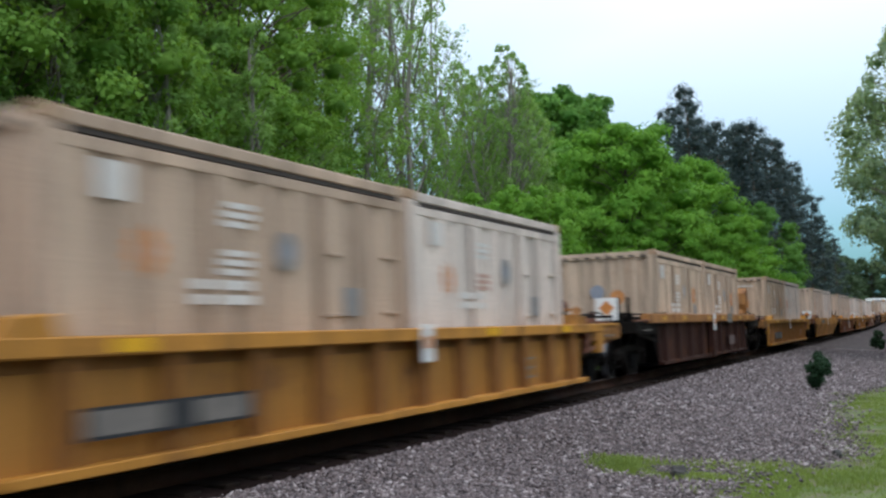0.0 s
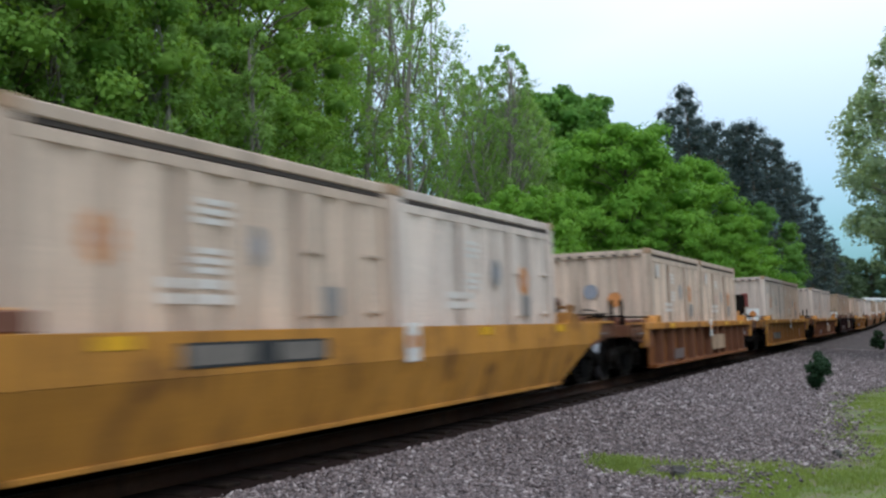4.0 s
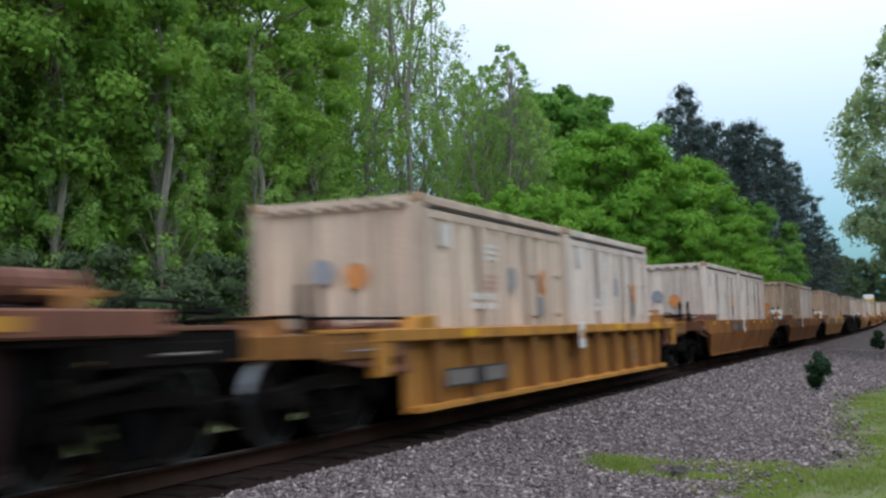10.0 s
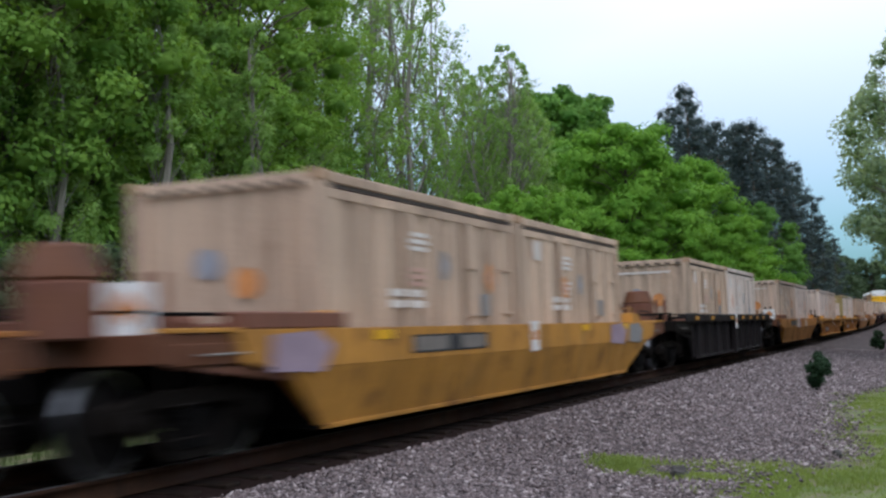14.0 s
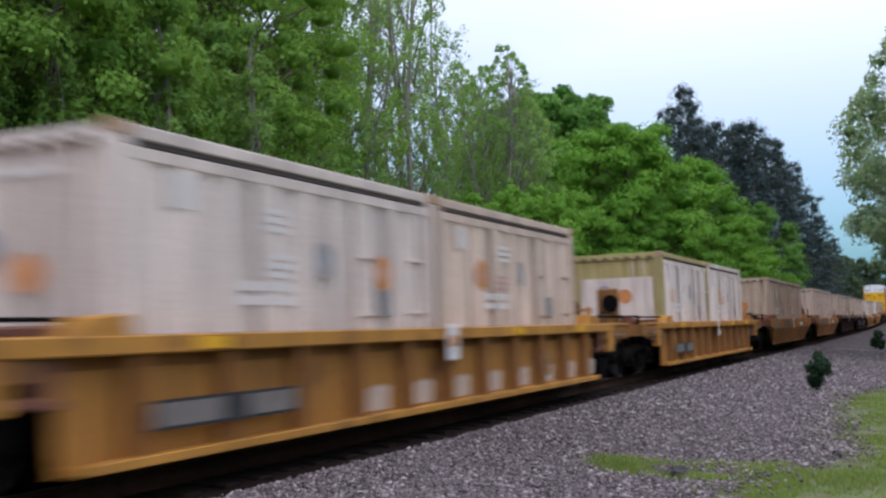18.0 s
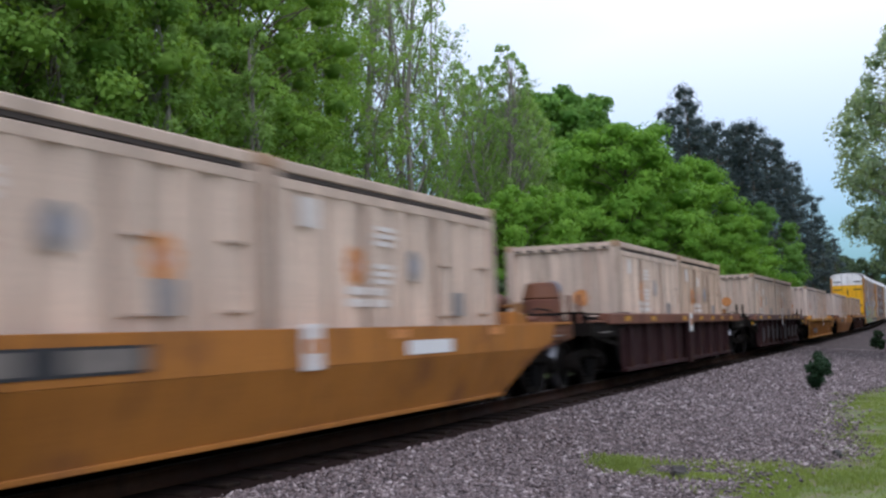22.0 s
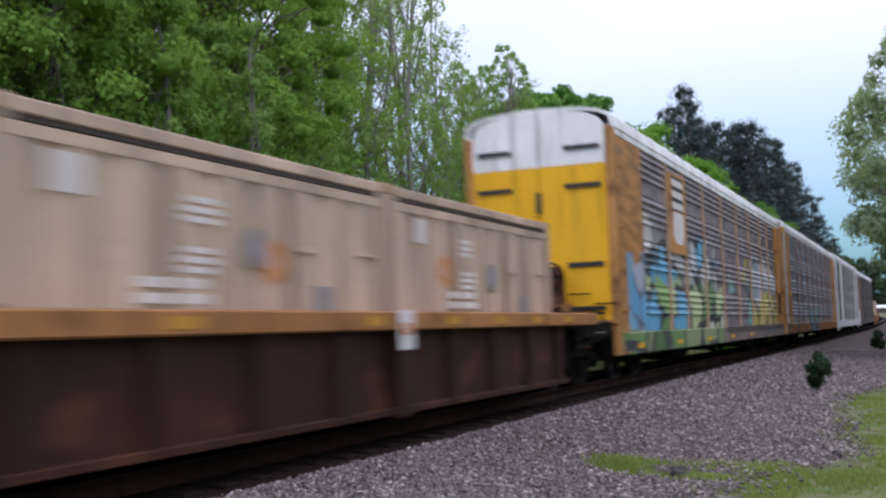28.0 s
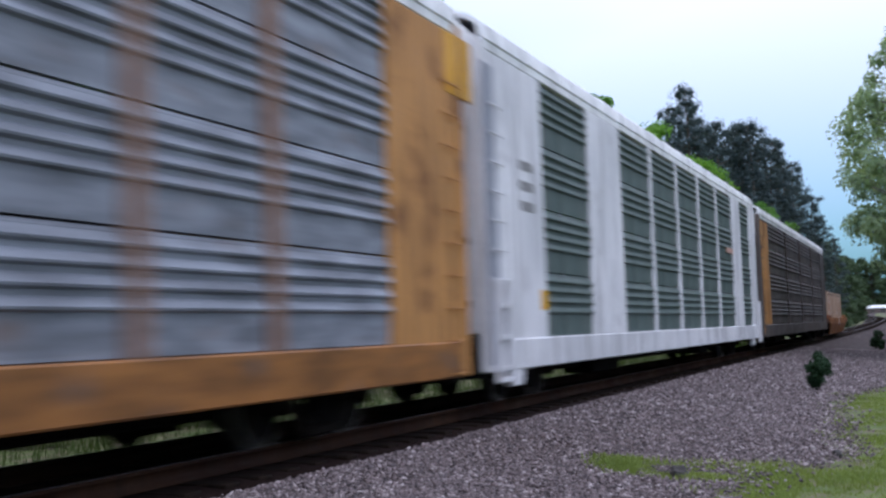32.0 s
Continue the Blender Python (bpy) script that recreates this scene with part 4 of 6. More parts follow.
plant(far_a, [(4.7, 172, 0.9), (3.95, 200, 0.90), (4.1, 300, 1.3), (2.3, 540, 1.9), (1.6, 545, 1.8), (0.9, 540, 2.0), (0.1, 400, 1.2), (-0.9, 190, 1.1), (2.9, 545, 2.0), (-1.6, 160, 1.1), (4.4, 240, 1.3), (3.9, 400, 1.6), (0.2, 300, 1.0), (-0.5, 250, 1.0), (3.6, 545, 2.0)])

# a low shed with a pale roof beyond the line's bend
def shed(x, y, length, depth):
    z = float(ground_z(x, y))
    hut = thing("shed", "low dark shed with a pale metal roof far off", "shed", at=pose(x, y, z, 0, 0, 90))
    part("wall", Shape().box(-length / 2, length / 2, -depth / 2, depth / 2, -0.5, 1.9).mesh("wall", 0.02), M["rack_dull"], hut)
    part("roof", Shape().prism([(-depth / 2 - 0.4, 1.902), (depth / 2 + 0.4, 1.902), (depth / 2 + 0.4, 2.2), (0, 3.2), (-depth / 2 - 0.4, 2.2)], -length / 2 - 0.4, length / 2 + 0.4, "x").mesh("roof", 0.02), M["rack_white"], hut, "pale sheet metal roof")
    for k in (-0.3, 0.0, 0.3):
        part("shed_door", Shape().box(k * length - 1.3, k * length + 1.3, depth / 2 + 0.002, depth / 2 + 0.06, -0.4, 1.7).mesh("shed_door", 0.01), M["chord_grey"], hut, "grey sliding door")


shed(487, 17.6, 13, 9)

# woods that close the place round about
ring = []
g0 = random.Random(9)
for i in range(30):
    a = 56 + i * 10.1 + g0.uniform(-2, 2)
    ring.append((a, g0.uniform(48, 75), g0.uniform(0.9, 1.4)))
plant(copy_thing(far_a, around(70, 50)), ring)
# unseen row of trees on the near side, added to shade the far line
shade_row = [(math.degrees(math.atan2(y, x)), math.hypot(x, y), 1.25) for x, y in ((52, -9.5), (61, -8.5), (70, -9.5), (80, -8.5), (91, -9.5), (103, -9.0), (116, -10.0), (130, -9.5))]
plant(copy_thing(far_a, around(-10, 52)), shade_row)

# undergrowth along the far bank, its leaf colour darkened for the canopy's shade
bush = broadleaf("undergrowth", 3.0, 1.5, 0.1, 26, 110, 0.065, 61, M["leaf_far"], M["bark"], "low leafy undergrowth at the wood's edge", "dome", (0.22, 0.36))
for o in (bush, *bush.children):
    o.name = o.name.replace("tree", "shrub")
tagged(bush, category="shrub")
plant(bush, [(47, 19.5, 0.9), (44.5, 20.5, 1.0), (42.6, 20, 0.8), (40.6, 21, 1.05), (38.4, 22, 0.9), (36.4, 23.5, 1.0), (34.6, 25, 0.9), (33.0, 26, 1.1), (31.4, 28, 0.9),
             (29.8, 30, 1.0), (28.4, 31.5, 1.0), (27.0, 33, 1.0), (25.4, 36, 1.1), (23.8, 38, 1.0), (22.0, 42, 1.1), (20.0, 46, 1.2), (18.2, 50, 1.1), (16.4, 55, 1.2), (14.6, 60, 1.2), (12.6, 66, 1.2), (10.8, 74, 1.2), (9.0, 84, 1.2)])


def cedar(name, label, x, y, height, seed, wide=0.25):
    g = random.Random(seed)
    cs, rs = [], []
    for i in range(34):
        k = g.random()
        a, w = g.uniform(0, 6.28), height * wide * math.sin(math.pi * (0.18 + 0.72 * k)) * g.uniform(0.4, 1.1)
        cs.append((math.cos(a) * w, math.sin(a) * w, height * (0.2 + 0.72 * k)))
        rs.append(height * g.uniform(0.09, 0.16))
    v, f = leaf_quads(cs, rs, 110, height * 0.03, seed, 0.5, 1.0, 0.2)
    mv, mf = masses(cs, [0.6 * r for r in rs], seed, 0.9)
    f = np.concatenate([f[:, [0, 1, 2]], f[:, [0, 2, 3]], mf + len(v)])
    v = np.concatenate([v, mv])
    ob = thing(name, label, "shrub", "small evergreens on the ballast", at=pose(x, y, float(ground_z(x, y)) + 0.03))
    part("stem", limbs([([Vector((0, 0, -0.1)), Vector((0.03, 0, height * 0.4)), Vector((0, 0.02, height * 0.85))], 0.025, 0.008)]).mesh("stem"), M["bark"], ob)
    part("foliage", arrays("foliage", v, f), M["leaf_cedar"], ob)


cedar("shrub", "small dark evergreen shrub growing in the gravel", 26.1, 2.24, 0.92, 71)
cedar("shrub", "small dark evergreen shrub farther along the gravel", 57.2, 2.13, 0.98, 72, 0.34)

# the tree that leans in from the near side and stirs in the wind
sage = broadleaf("sage", 12.9, 3.6, 3.6, 260, 150, 0.092, 81, M["leaf_sage"], M["bark_pale"], "sage green tree overhanging the gravel, stirring in the wind", "oval", (0.12, 0.22), core=0.3, squash=0.95)
SAGE_AT = around(-1.25, 46)
sage.matrix_basis = SAGE_AT


# ---------------------------------------------------------------- containers
MOVERS = []      # (thing, metres along the train, height of its base)
HALF_L, HALF_W, TALL = 3.03, 1.22, 2.59


def container_parts():
    s = {}
    body = Shape()
    # floor, roof, and walls with broad upright corrugations
    body.box(-2.95, 2.95, -1.12, 1.12, 0.0, 0.14)
    body.box(-2.98, 2.98, -1.16, 1.16, 2.50, 2.55)
    for side in (-1, 1):
        pts, x, out = [], -2.9, True
        while x < 2.88:
            w = 0.34 if out else 0.20
            y = 1.195 if out else 1.150
            pts += [(x, side * y), (min(x + w, 2.9), side * y)]
            x += w + 0.06
            out = not out
        body.prism(pts + [(2.9, side * 1.10), (-2.9, side * 1.10)], 0.14, 2.33, "z")
    s["body"] = body.mesh("container_body")
    for end, nm in ((-1, "front_wall"), (1, "rear_wall")):
        wall, pts, y, out = Shape(), [], -1.08, True
        while y < 1.07:
            w = 0.14 if out else 0.11
            x = 2.985 if out else 2.955
            pts += [(end * x, y), (end * x, min(y + w, 1.08))]
            y += w + 0.03
            out = not out
        wall.prism(pts + [(end * 2.92, 1.08), (end * 2.92, -1.08)], 0.16, 2.42, "z")
        s[nm] = wall.mesh(nm)
        rail = Shape().box(min(end * 2.9, end * 3.02), max(end * 2.9, end * 3.02), -1.1, 1.1, 2.42, 2.57)
        s[nm + "_rail"] = rail.mesh("end_rail", 0.012)
        s[nm + "_slots"] = Shape().box(min(end * 3.0, end * 3.024), max(end * 3.0, end * 3.024), -0.065, 0.065, 2.44, 2.485).mesh("slot")
        s[nm + "_sill"] = Shape().box(min(end * 2.9, end * 3.02), max(end * 2.9, end * 3.02), -1.1, 1.1, 0.0, 0.16).mesh("end_sill", 0.01)
    post = Shape().prism([(-0.09, -0.09), (0.09, -0.09), (0.09, 0.03), (0.03, 0.09), (-0.09, 0.09)], 0.118, 2.472, "z")
    s["post"] = post.mesh("corner_post", 0.01)
    cast = Shape().box(-0.09, 0.09, -0.082, 0.082, 0, 0.118)
    s["casting"] = cast.mesh("corner_casting", 0.012)
    s["top_rail"] = Shape().box(-2.9, 2.9, -0.035, 0.035, 0, 0.115).mesh("top_rail", 0.012)
    s["cover_edge"] = Shape().box(-2.86, 2.86, -0.02, 0.02, 0, 0.042).mesh("cover_edge")
    s["waist_rail"] = Shape().prism([(-0.03, 0), (0.018, 0), (0.018, 0.10), (-0.03, 0.118)], -2.9, 2.9, "x").mesh("waist_rail", 0.006)
    s["sill"] = Shape().box(-2.9, 2.9, -0.04, 0.04, 0, 0.14).mesh("bottom_rail", 0.01)
    s["rib"] = Shape().prism([(-0.055, 0.0), (0.055, 0.0), (0.04, -0.032), (-0.04, -0.032)], 0.14, 2.32, "z").mesh("rib")
    s["step"] = Shape().box(-0.16, 0.16, -0.035, 0.0, 0, 0.035).mesh("rung", 0.006)
    s["disc"] = Shape().disc(0, 0, 0, 0.19, -0.004, "y", 24).mesh("round_emblem")
    rays = [(r * math.cos(math.pi * k / 12), r * math.sin(math.pi * k / 12)) for k in range(24) for r in ((0.235,) if k % 2 else (0.185,))]
    s["sun"] = Shape().prism(rays, -0.004, 0, "y").mesh("sun_emblem")
    s["disc_mark"] = Shape().disc(0, -0.0045, 0, 0.085, -0.004, "y", 16).mesh("emblem_centre")
    s["disc_x"] = Shape().disc(0, 0, 0, 0.17, -0.004, "x", 24).mesh("round_emblem_end")
    s["bars"] = Shape().box(-0.27, 0.21, -0.004, 0, 0.0, 0.055).box(-0.27, 0.27, -0.004, 0, 0.085, 0.14).box(-0.2, 0.25, -0.004, 0, 0.17, 0.225).mesh("printed_label")
    s["bar"] = Shape().box(-0.52, 0.46, -0.004, 0, 0.0, 0.085).box(-0.52, 0.40, -0.004, 0, 0.13, 0.215).mesh("white_label")
    s["square"] = Shape().box(-0.18, 0.18, -0.004, 0, 0, 0.30).mesh("square_plate")
    s["plate_x"] = Shape().box(-0.004, 0, -0.97, 0.78, 0.25, 2.0).mesh("end_panel")
    s["endbar"] = Shape().box(-0.004, 0, -0.75, 0.75, 0, 0.05).mesh("end_text_bar")
    s["lockrod"] = Shape().tube((0, 0, 0.05), (0, 0, 2.4), 0.018, n=8).mesh("lock_rod")
    return s


CP = container_parts()


# where the orange emblem sits along the side, by wagon and place on it
SUNS = {(0, 0): -1.9, (0, 1): -1.9, (2, 1): -2.2, (4, 1): 1.6, (5, 1): 1.5, (7, 0): 1.7, (7, 1): 1.8, (8, 0): 1.8, (8, 1): 1.75, (9, 0): 1.56, (9, 1): 1.7, (10, 0): 1.8, (10, 1): 1.3,
        (11, 0): 1.9, (11, 1): -0.7, (13, 0): 1.66, (13, 1): 1.46, (14, 0): 1.6, (15, 0): -1.9, (15, 1): -1.15, (16, 1): -2.2, (17, 1): -1.3, (18, 0): -1.05, (18, 1): -1.45,
        (19, 0): -1.3, (19, 1): -1.0, (22, 0): 0.6, (22, 1): -1.4}


def container(colour, frame_colour, u, style, seed, sun_at=None):
    """One twenty-foot waste container; style picks its markings."""
    g = random.Random(seed)
    words = {"tan": "tan", "beige": "pale beige", "sand": "sand-coloured", "white": "dull off-white"}[colour]
    trim = ", olive frame" if frame_colour == "olive" else ""
    box = thing("intermodal_container", f"{words} steel container with round emblems{trim}", "container", "containers on the train")
    c, fr = M[colour], M[frame_colour]
    part("body", CP["body"], c, box)
    for nm in ("front_wall", "rear_wall"):
        part(nm, CP[nm], fr if nm == "front_wall" and frame_colour == "olive" else c, box)
        part("end_rail", CP[nm + "_rail"], fr, box)
        for k in range(8 if nm == "front_wall" else 0):
            part("slot", CP[nm + "_slots"], M["lid"], box, at=pose(0, -0.92 + k * 0.265, 0))
        part("end_sill", CP[nm + "_sill"], fr, box)
    for sx in (-1, 1):
        for sy in (-1, 1):
            turn = {(-1, -1): 0, (1, -1): 90, (1, 1): 180, (-1, 1): 270}[(sx, sy)]
            part("corner_post", CP["post"], fr, box, at=pose(sx * 2.935, sy * 1.125, 0, 0, 0, turn))
            for z in (0.0, 2.472):
                part("corner_casting", CP["casting"], M["casting"] if z else fr, box, at=pose(sx * 2.94, sy * 1.138, z))
    for sy in (-1, 1):
        part("top_rail", CP["top_rail"], fr, box, at=pose(0, sy * 1.18, 2.458))
        part("cover_edge", CP["cover_edge"], M["lid"], box, "dark edge of the cover under the top rail", at=pose(0, sy * 1.175, 2.415))
        part("waist_rail", CP["waist_rail"], c, box, at=pose(0, sy * 1.185, 2.295, 0, 0, 0 if sy > 0 else 180))
        part("bottom_rail", CP["sill"], fr, box, at=pose(0, sy * 1.178, 0))
    for x in (-1.95, -0.98, 0.0, 0.98, 1.95):
        part("rib", CP["rib"], c, box, at=pose(x, -1.19, 0))
        part("rib", CP["rib"], c, box, at=pose(x, 1.19, 0, 0, 0, 180))
    for x, z in ((1.16, 1.68), (1.16, 1.05), (2.52, 1.70), (2.52, 1.08)):
        part("rung", CP["step"], c, box, at=pose(x, -1.196, z))
    for y in (-0.78, -0.52):
        part("lock_rod", CP["lockrod"], c, box, at=pose(-3.0, y, 0))
    # markings on the near side and on the leading end
    y = -1.1985

    def mark(name, key, mat, x, z, label, yy=y):
        part(name, CP[key], M[mat], box, label, pose(x, yy, z))

    ox = {0: -1.45, 1: 1.55, 2: 1.50, 3: -2.05, 4: 1.55}[style % 5] + g.uniform(-0.1, 0.1)
    ex, ez = ox if sun_at is None else sun_at, 1.58 + g.uniform(-0.08, 0.08)
    mark("emblem", "sun", "d_faded", ex, ez, "orange sun-shaped emblem")
    mark("emblem_centre", "disc_mark", "d_red", ex, ez, "pale middle of the emblem")
    ex, ez = 0.22 + g.uniform(-0.1, 0.1), 1.66 + g.uniform(-0.05, 0.05)
    mark("emblem", "disc", "d_grey", ex, ez, "grey round emblem")
    mark("emblem_centre", "disc_mark", "d_slate", ex, ez, "slate blue middle of the emblem")
    mark("printed_label", "bars", "d_white", -0.62 + g.uniform(-0.1, 0.1), 1.85, "white printed label")
    mark("printed_label", "bars", "d_white" if g.random() < 0.6 else "d_red", -0.62, 1.42, "small printed label")
    mark("white_label", "bar", "d_white", -0.9 + g.uniform(-0.2, 0.2), 1.16, "broad white label near the bottom")
    if g.random() < 0.7:
        mark("square_plate", "square", "d_white", -2.2 + g.uniform(-0.1, 0.1), 1.95, "white square plate")
    mark("square_plate", "square", "d_grey", 1.60 + g.uniform(-0.06, 0.06), 1.06, "grey square plate")
    part("end_emblem", CP["disc_x"], M["d_slate"], box, "slate blue round emblem on the end", pose(-3.0, 0.2, 1.66))
    part("end_emblem", CP["disc_x"], M["d_faded"], box, "orange round emblem on the end", pose(-3.0, -0.30 + g.uniform(-0.1, 0.1), 1.42 + g.uniform(0, 0.2)))
    if frame_colour == "olive":
        part("end_panel", CP["plate_x"], M["white"], box, "off-white painted panel on the end", pose(-2.99, 0.0, 0.0))
    elif g.random() < 0.45:
        part("end_text_bar", CP["endbar"], M["d_white"], box, "", pose(-2.99, 0.05, 2.22))
    MOVERS.append((box, u, RAIL_Z + 0.207))
    return box


# ---------------------------------------------------------------- well wagons
def bogie_meshes():
    s = {}
    # side frame: a cast bow with an open window for the springs
    fr = Shape()
    fr.prism([(-1.12, 0.36), (-1.12, 0.56), (-0.55, 0.66), (0.55, 0.66), (1.12, 0.56), (1.12, 0.36), (0.84, 0.36), (0.84, 0.46), (0.45, 0.52), (-0.45, 0.52), (-0.84, 0.46), (-0.84, 0.36)], -0.06, 0.06, "y")
    fr.prism([(-0.72, 0.44), (-0.58, 0.50), (-0.26, 0.16), (0.26, 0.16), (0.58, 0.50), (0.72, 0.44), (0.34, 0.06), (-0.34, 0.06)], -0.06, 0.06, "y")
    s["side_frame"] = fr.mesh("side_frame", 0.015)
    coil = [(-0.24 if i % 2 else -0.21, 0.16 + i * 0.04) for i in range(9)] + [(0.24 if i % 2 else 0.21, 0.16 + i * 0.04) for i in range(8, -1, -1)]
    s["springs"] = Shape().prism(coil, -0.09, 0.09, "y").mesh("spring_nest")
    s["bolster"] = Shape().box(-0.17, 0.17, -1.0, 1.0, 0.42, 0.64).mesh("bolster", 0.02)
    wheel = [(0.05, -0.09), (0.10, -0.085), (0.33, -0.02), (0.40, -0.055), (0.42, -0.05), (0.425, 0.06), (0.455, 0.07), (0.44, 0.095), (0.36, 0.09), (0.33, 0.03), (0.10, 0.06), (0.05, 0.08)]
    s["wheel"] = Shape().lathe([(r, y) for r, y in wheel], (0, 0, 0), 24).mesh("wheel")
    s["rim"] = Shape().lathe([(0.40, -0.062), (0.427, -0.062), (0.4285, 0.055)], (0, 0, 0), 24).mesh("wheel_rim")
    s["axle"] = Shape().tube((0, -0.98, 0), (0, 0.98, 0), 0.075, n=10).mesh("axle")
    cap = Shape().tube((0, -0.09, 0), (0, 0.06, 0), 0.11, n=12).tube((0, -0.11, 0), (0, -0.09, 0), 0.07, n=8)
    s["bearing"] = cap.mesh("bearing_cap", 0.01)
    return s


BG = bogie_meshes()


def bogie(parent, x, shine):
    truck = part("bogie", BG["bolster"], M["truck"], parent, "rusty cast bogie, darkened for the shade under the wagon", pose(x, 0, 0))
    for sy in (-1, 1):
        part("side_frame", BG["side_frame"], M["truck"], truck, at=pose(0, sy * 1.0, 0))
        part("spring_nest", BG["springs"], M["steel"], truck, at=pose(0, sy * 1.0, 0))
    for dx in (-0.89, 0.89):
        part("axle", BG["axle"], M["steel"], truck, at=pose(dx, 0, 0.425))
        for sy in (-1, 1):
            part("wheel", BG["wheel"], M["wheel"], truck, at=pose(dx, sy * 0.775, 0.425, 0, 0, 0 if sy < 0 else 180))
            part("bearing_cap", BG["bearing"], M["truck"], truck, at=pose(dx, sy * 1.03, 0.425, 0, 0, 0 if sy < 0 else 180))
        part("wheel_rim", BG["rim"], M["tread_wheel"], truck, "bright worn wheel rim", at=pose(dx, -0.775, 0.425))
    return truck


def end_gear(parent, end, colour, platform_z, style, g, style_kind):
    """Platform, sill, coupler, railings and brake gear at one end of a well wagon (end is -1 or 1)."""
    s = lambda a, b: (min(end * a, end * b), max(end * a, end * b))
    pz = platform_z
    deck = Shape().box(*s(6.32, 9.1), -1.15, 1.15, pz - 0.10, pz - 0.04)
    deck.box(*s(8.98, 9.16), -1.42, 1.42, pz - 0.26, pz - 0.02)
    dark = {"posted": M["truck"], "smooth": M["rib_ochre"], "ribbed": M["rib_yellow" if "yellow" in colour else "rib_ochre"]}[style_kind]
    edge = {"posted": M["chord_brown"], "smooth": M[colour], "ribbed": M[colour]}[style_kind]
    part("platform", kept(f"platform{end}{pz}", lambda: deck, 0.01), dark, parent)
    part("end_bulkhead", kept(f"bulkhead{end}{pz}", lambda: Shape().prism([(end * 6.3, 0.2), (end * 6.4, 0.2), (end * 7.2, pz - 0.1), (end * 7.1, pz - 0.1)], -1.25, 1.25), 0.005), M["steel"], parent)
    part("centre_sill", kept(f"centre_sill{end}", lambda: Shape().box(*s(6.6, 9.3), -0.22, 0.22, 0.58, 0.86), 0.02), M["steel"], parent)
    rusty = M["chord_brown"] if style_kind != "posted" else M["truck"]
    for sy in (-1, 1):
        part("platform_beam", kept(f"beam{end}{pz}{sy}", lambda: Shape().box(*s(6.4, 9.1), min(sy * 1.30, sy * 1.40), max(sy * 1.30, sy * 1.40), pz - 0.12, pz - 0.02).box(*s(7.25, 8.95), min(sy * 1.34, sy * 1.41), max(sy * 1.34, sy * 1.41), pz - 0.29, pz - 0.10), 0.012), dark, parent)
        part("platform_edge", kept(f"edge{end}{pz}{sy}", lambda: Shape().box(*s(6.6, 9.12), min(sy * 1.33, sy * 1.425), max(sy * 1.33, sy * 1.425), pz - 0.018, pz + 0.022), 0.006), edge, parent, "worn painted edge of the end platform")
        for k, (xa, xb) in enumerate(((7.0, 7.12), (7.75, 7.95), (8.7, 8.8))):
            part("strut", kept(f"strut{end}{pz}{sy}{k}", lambda: Shape().prism([(end * xa, pz - 0.46 + 0.1 * k), (end * xb, pz - 0.46 + 0.1 * k), (end * (xb + 0.08), pz - 0.11), (end * (xa - 0.02), pz - 0.11)], sy * 1.38, sy * 1.31), 0.01), rusty, parent)
        part("lower_tie", kept(f"lowtie{end}{pz}{sy}", lambda: Shape().prism([(end * 6.9, pz - 0.50), (end * 8.8, pz - 0.30), (end * 8.8, pz - 0.24), (end * 6.9, pz - 0.42)], sy * 1.37, sy * 1.32), 0.008), rusty, parent)
    # hand hold gets a pale colour in place of the steel's shine
    part("hand_hold", kept(f"hold{end}{pz}", lambda: Shape().line([(end * 7.95, -1.38, pz - 0.2), (end * 7.95, -1.45, pz - 0.2), (end * 8.55, -1.45, pz - 0.2), (end * 8.55, -1.38, pz - 0.2)], 0.013)), M["d_letter"], parent, "pale worn hand hold")
    part("brake_pipe", kept(f"pipe{end}{pz}", lambda: Shape().line([(end * 6.5, -1.05, pz + 0.02), (end * 7.4, -1.0, pz + 0.06), (end * 8.2, -0.7, pz + 0.02), (end * 9.0, -0.45, pz + 0.05)], 0.028)), rusty, parent, "rusty brake pipe")
    part("valve", kept(f"valve{end}{pz}", lambda: Shape().box(*s(8.05, 8.3), -0.95, -0.72, pz - 0.04, pz + 0.16).tube((end * 8.18, -0.95, pz + 0.06), (end * 8.18, -1.12, pz + 0.06), 0.07, n=10), 0.015), rusty, parent, "brake valve on the platform")
    part("coupler", kept(f"coupler{end}", lambda: Shape().box(*s(9.25, 9.62), -0.07, 0.07, 0.64, 0.80).prism(
        [(end * 9.58, -0.17), (end * 9.82, -0.2), (end * 9.86, -0.06), (end * 9.74, 0.02), (end * 9.84, 0.14), (end * 9.7, 0.2), (end * 9.56, 0.1)], 0.60, 0.88, "z"), 0.015), M["steel"], parent)
    hose = [(end * 9.1, 0.35, 0.75), (end * 9.4, 0.36, 0.42), (end * 9.7, 0.3, 0.34), (end * 9.85, 0.2, 0.45)]
    part("air_hose", kept(f"hose{end}", lambda: Shape().line(hose, 0.03)), M["steel"], parent, "black rubber air hose")
    part("grab_rail", kept(f"grab{end}{pz}", lambda: Shape().line(
        [(end * 6.6, -1.25, pz - 0.05), (end * 6.6, -1.25, pz + 0.14), (end * 9.05, -1.25, pz + 0.14), (end * 9.05, -1.25, pz - 0.05)], 0.02)), M["steel"], parent, "dark steel hand rail")
    part("cross_rail", kept(f"cross{end}{pz}", lambda: Shape().line(
        [(end * 9.1, -1.3, pz - 0.05), (end * 9.1, -1.3, pz + 0.16), (end * 9.1, 1.3, pz + 0.16), (end * 9.1, 1.3, pz - 0.05)], 0.022)), M["steel"], parent, "dark steel end rail")
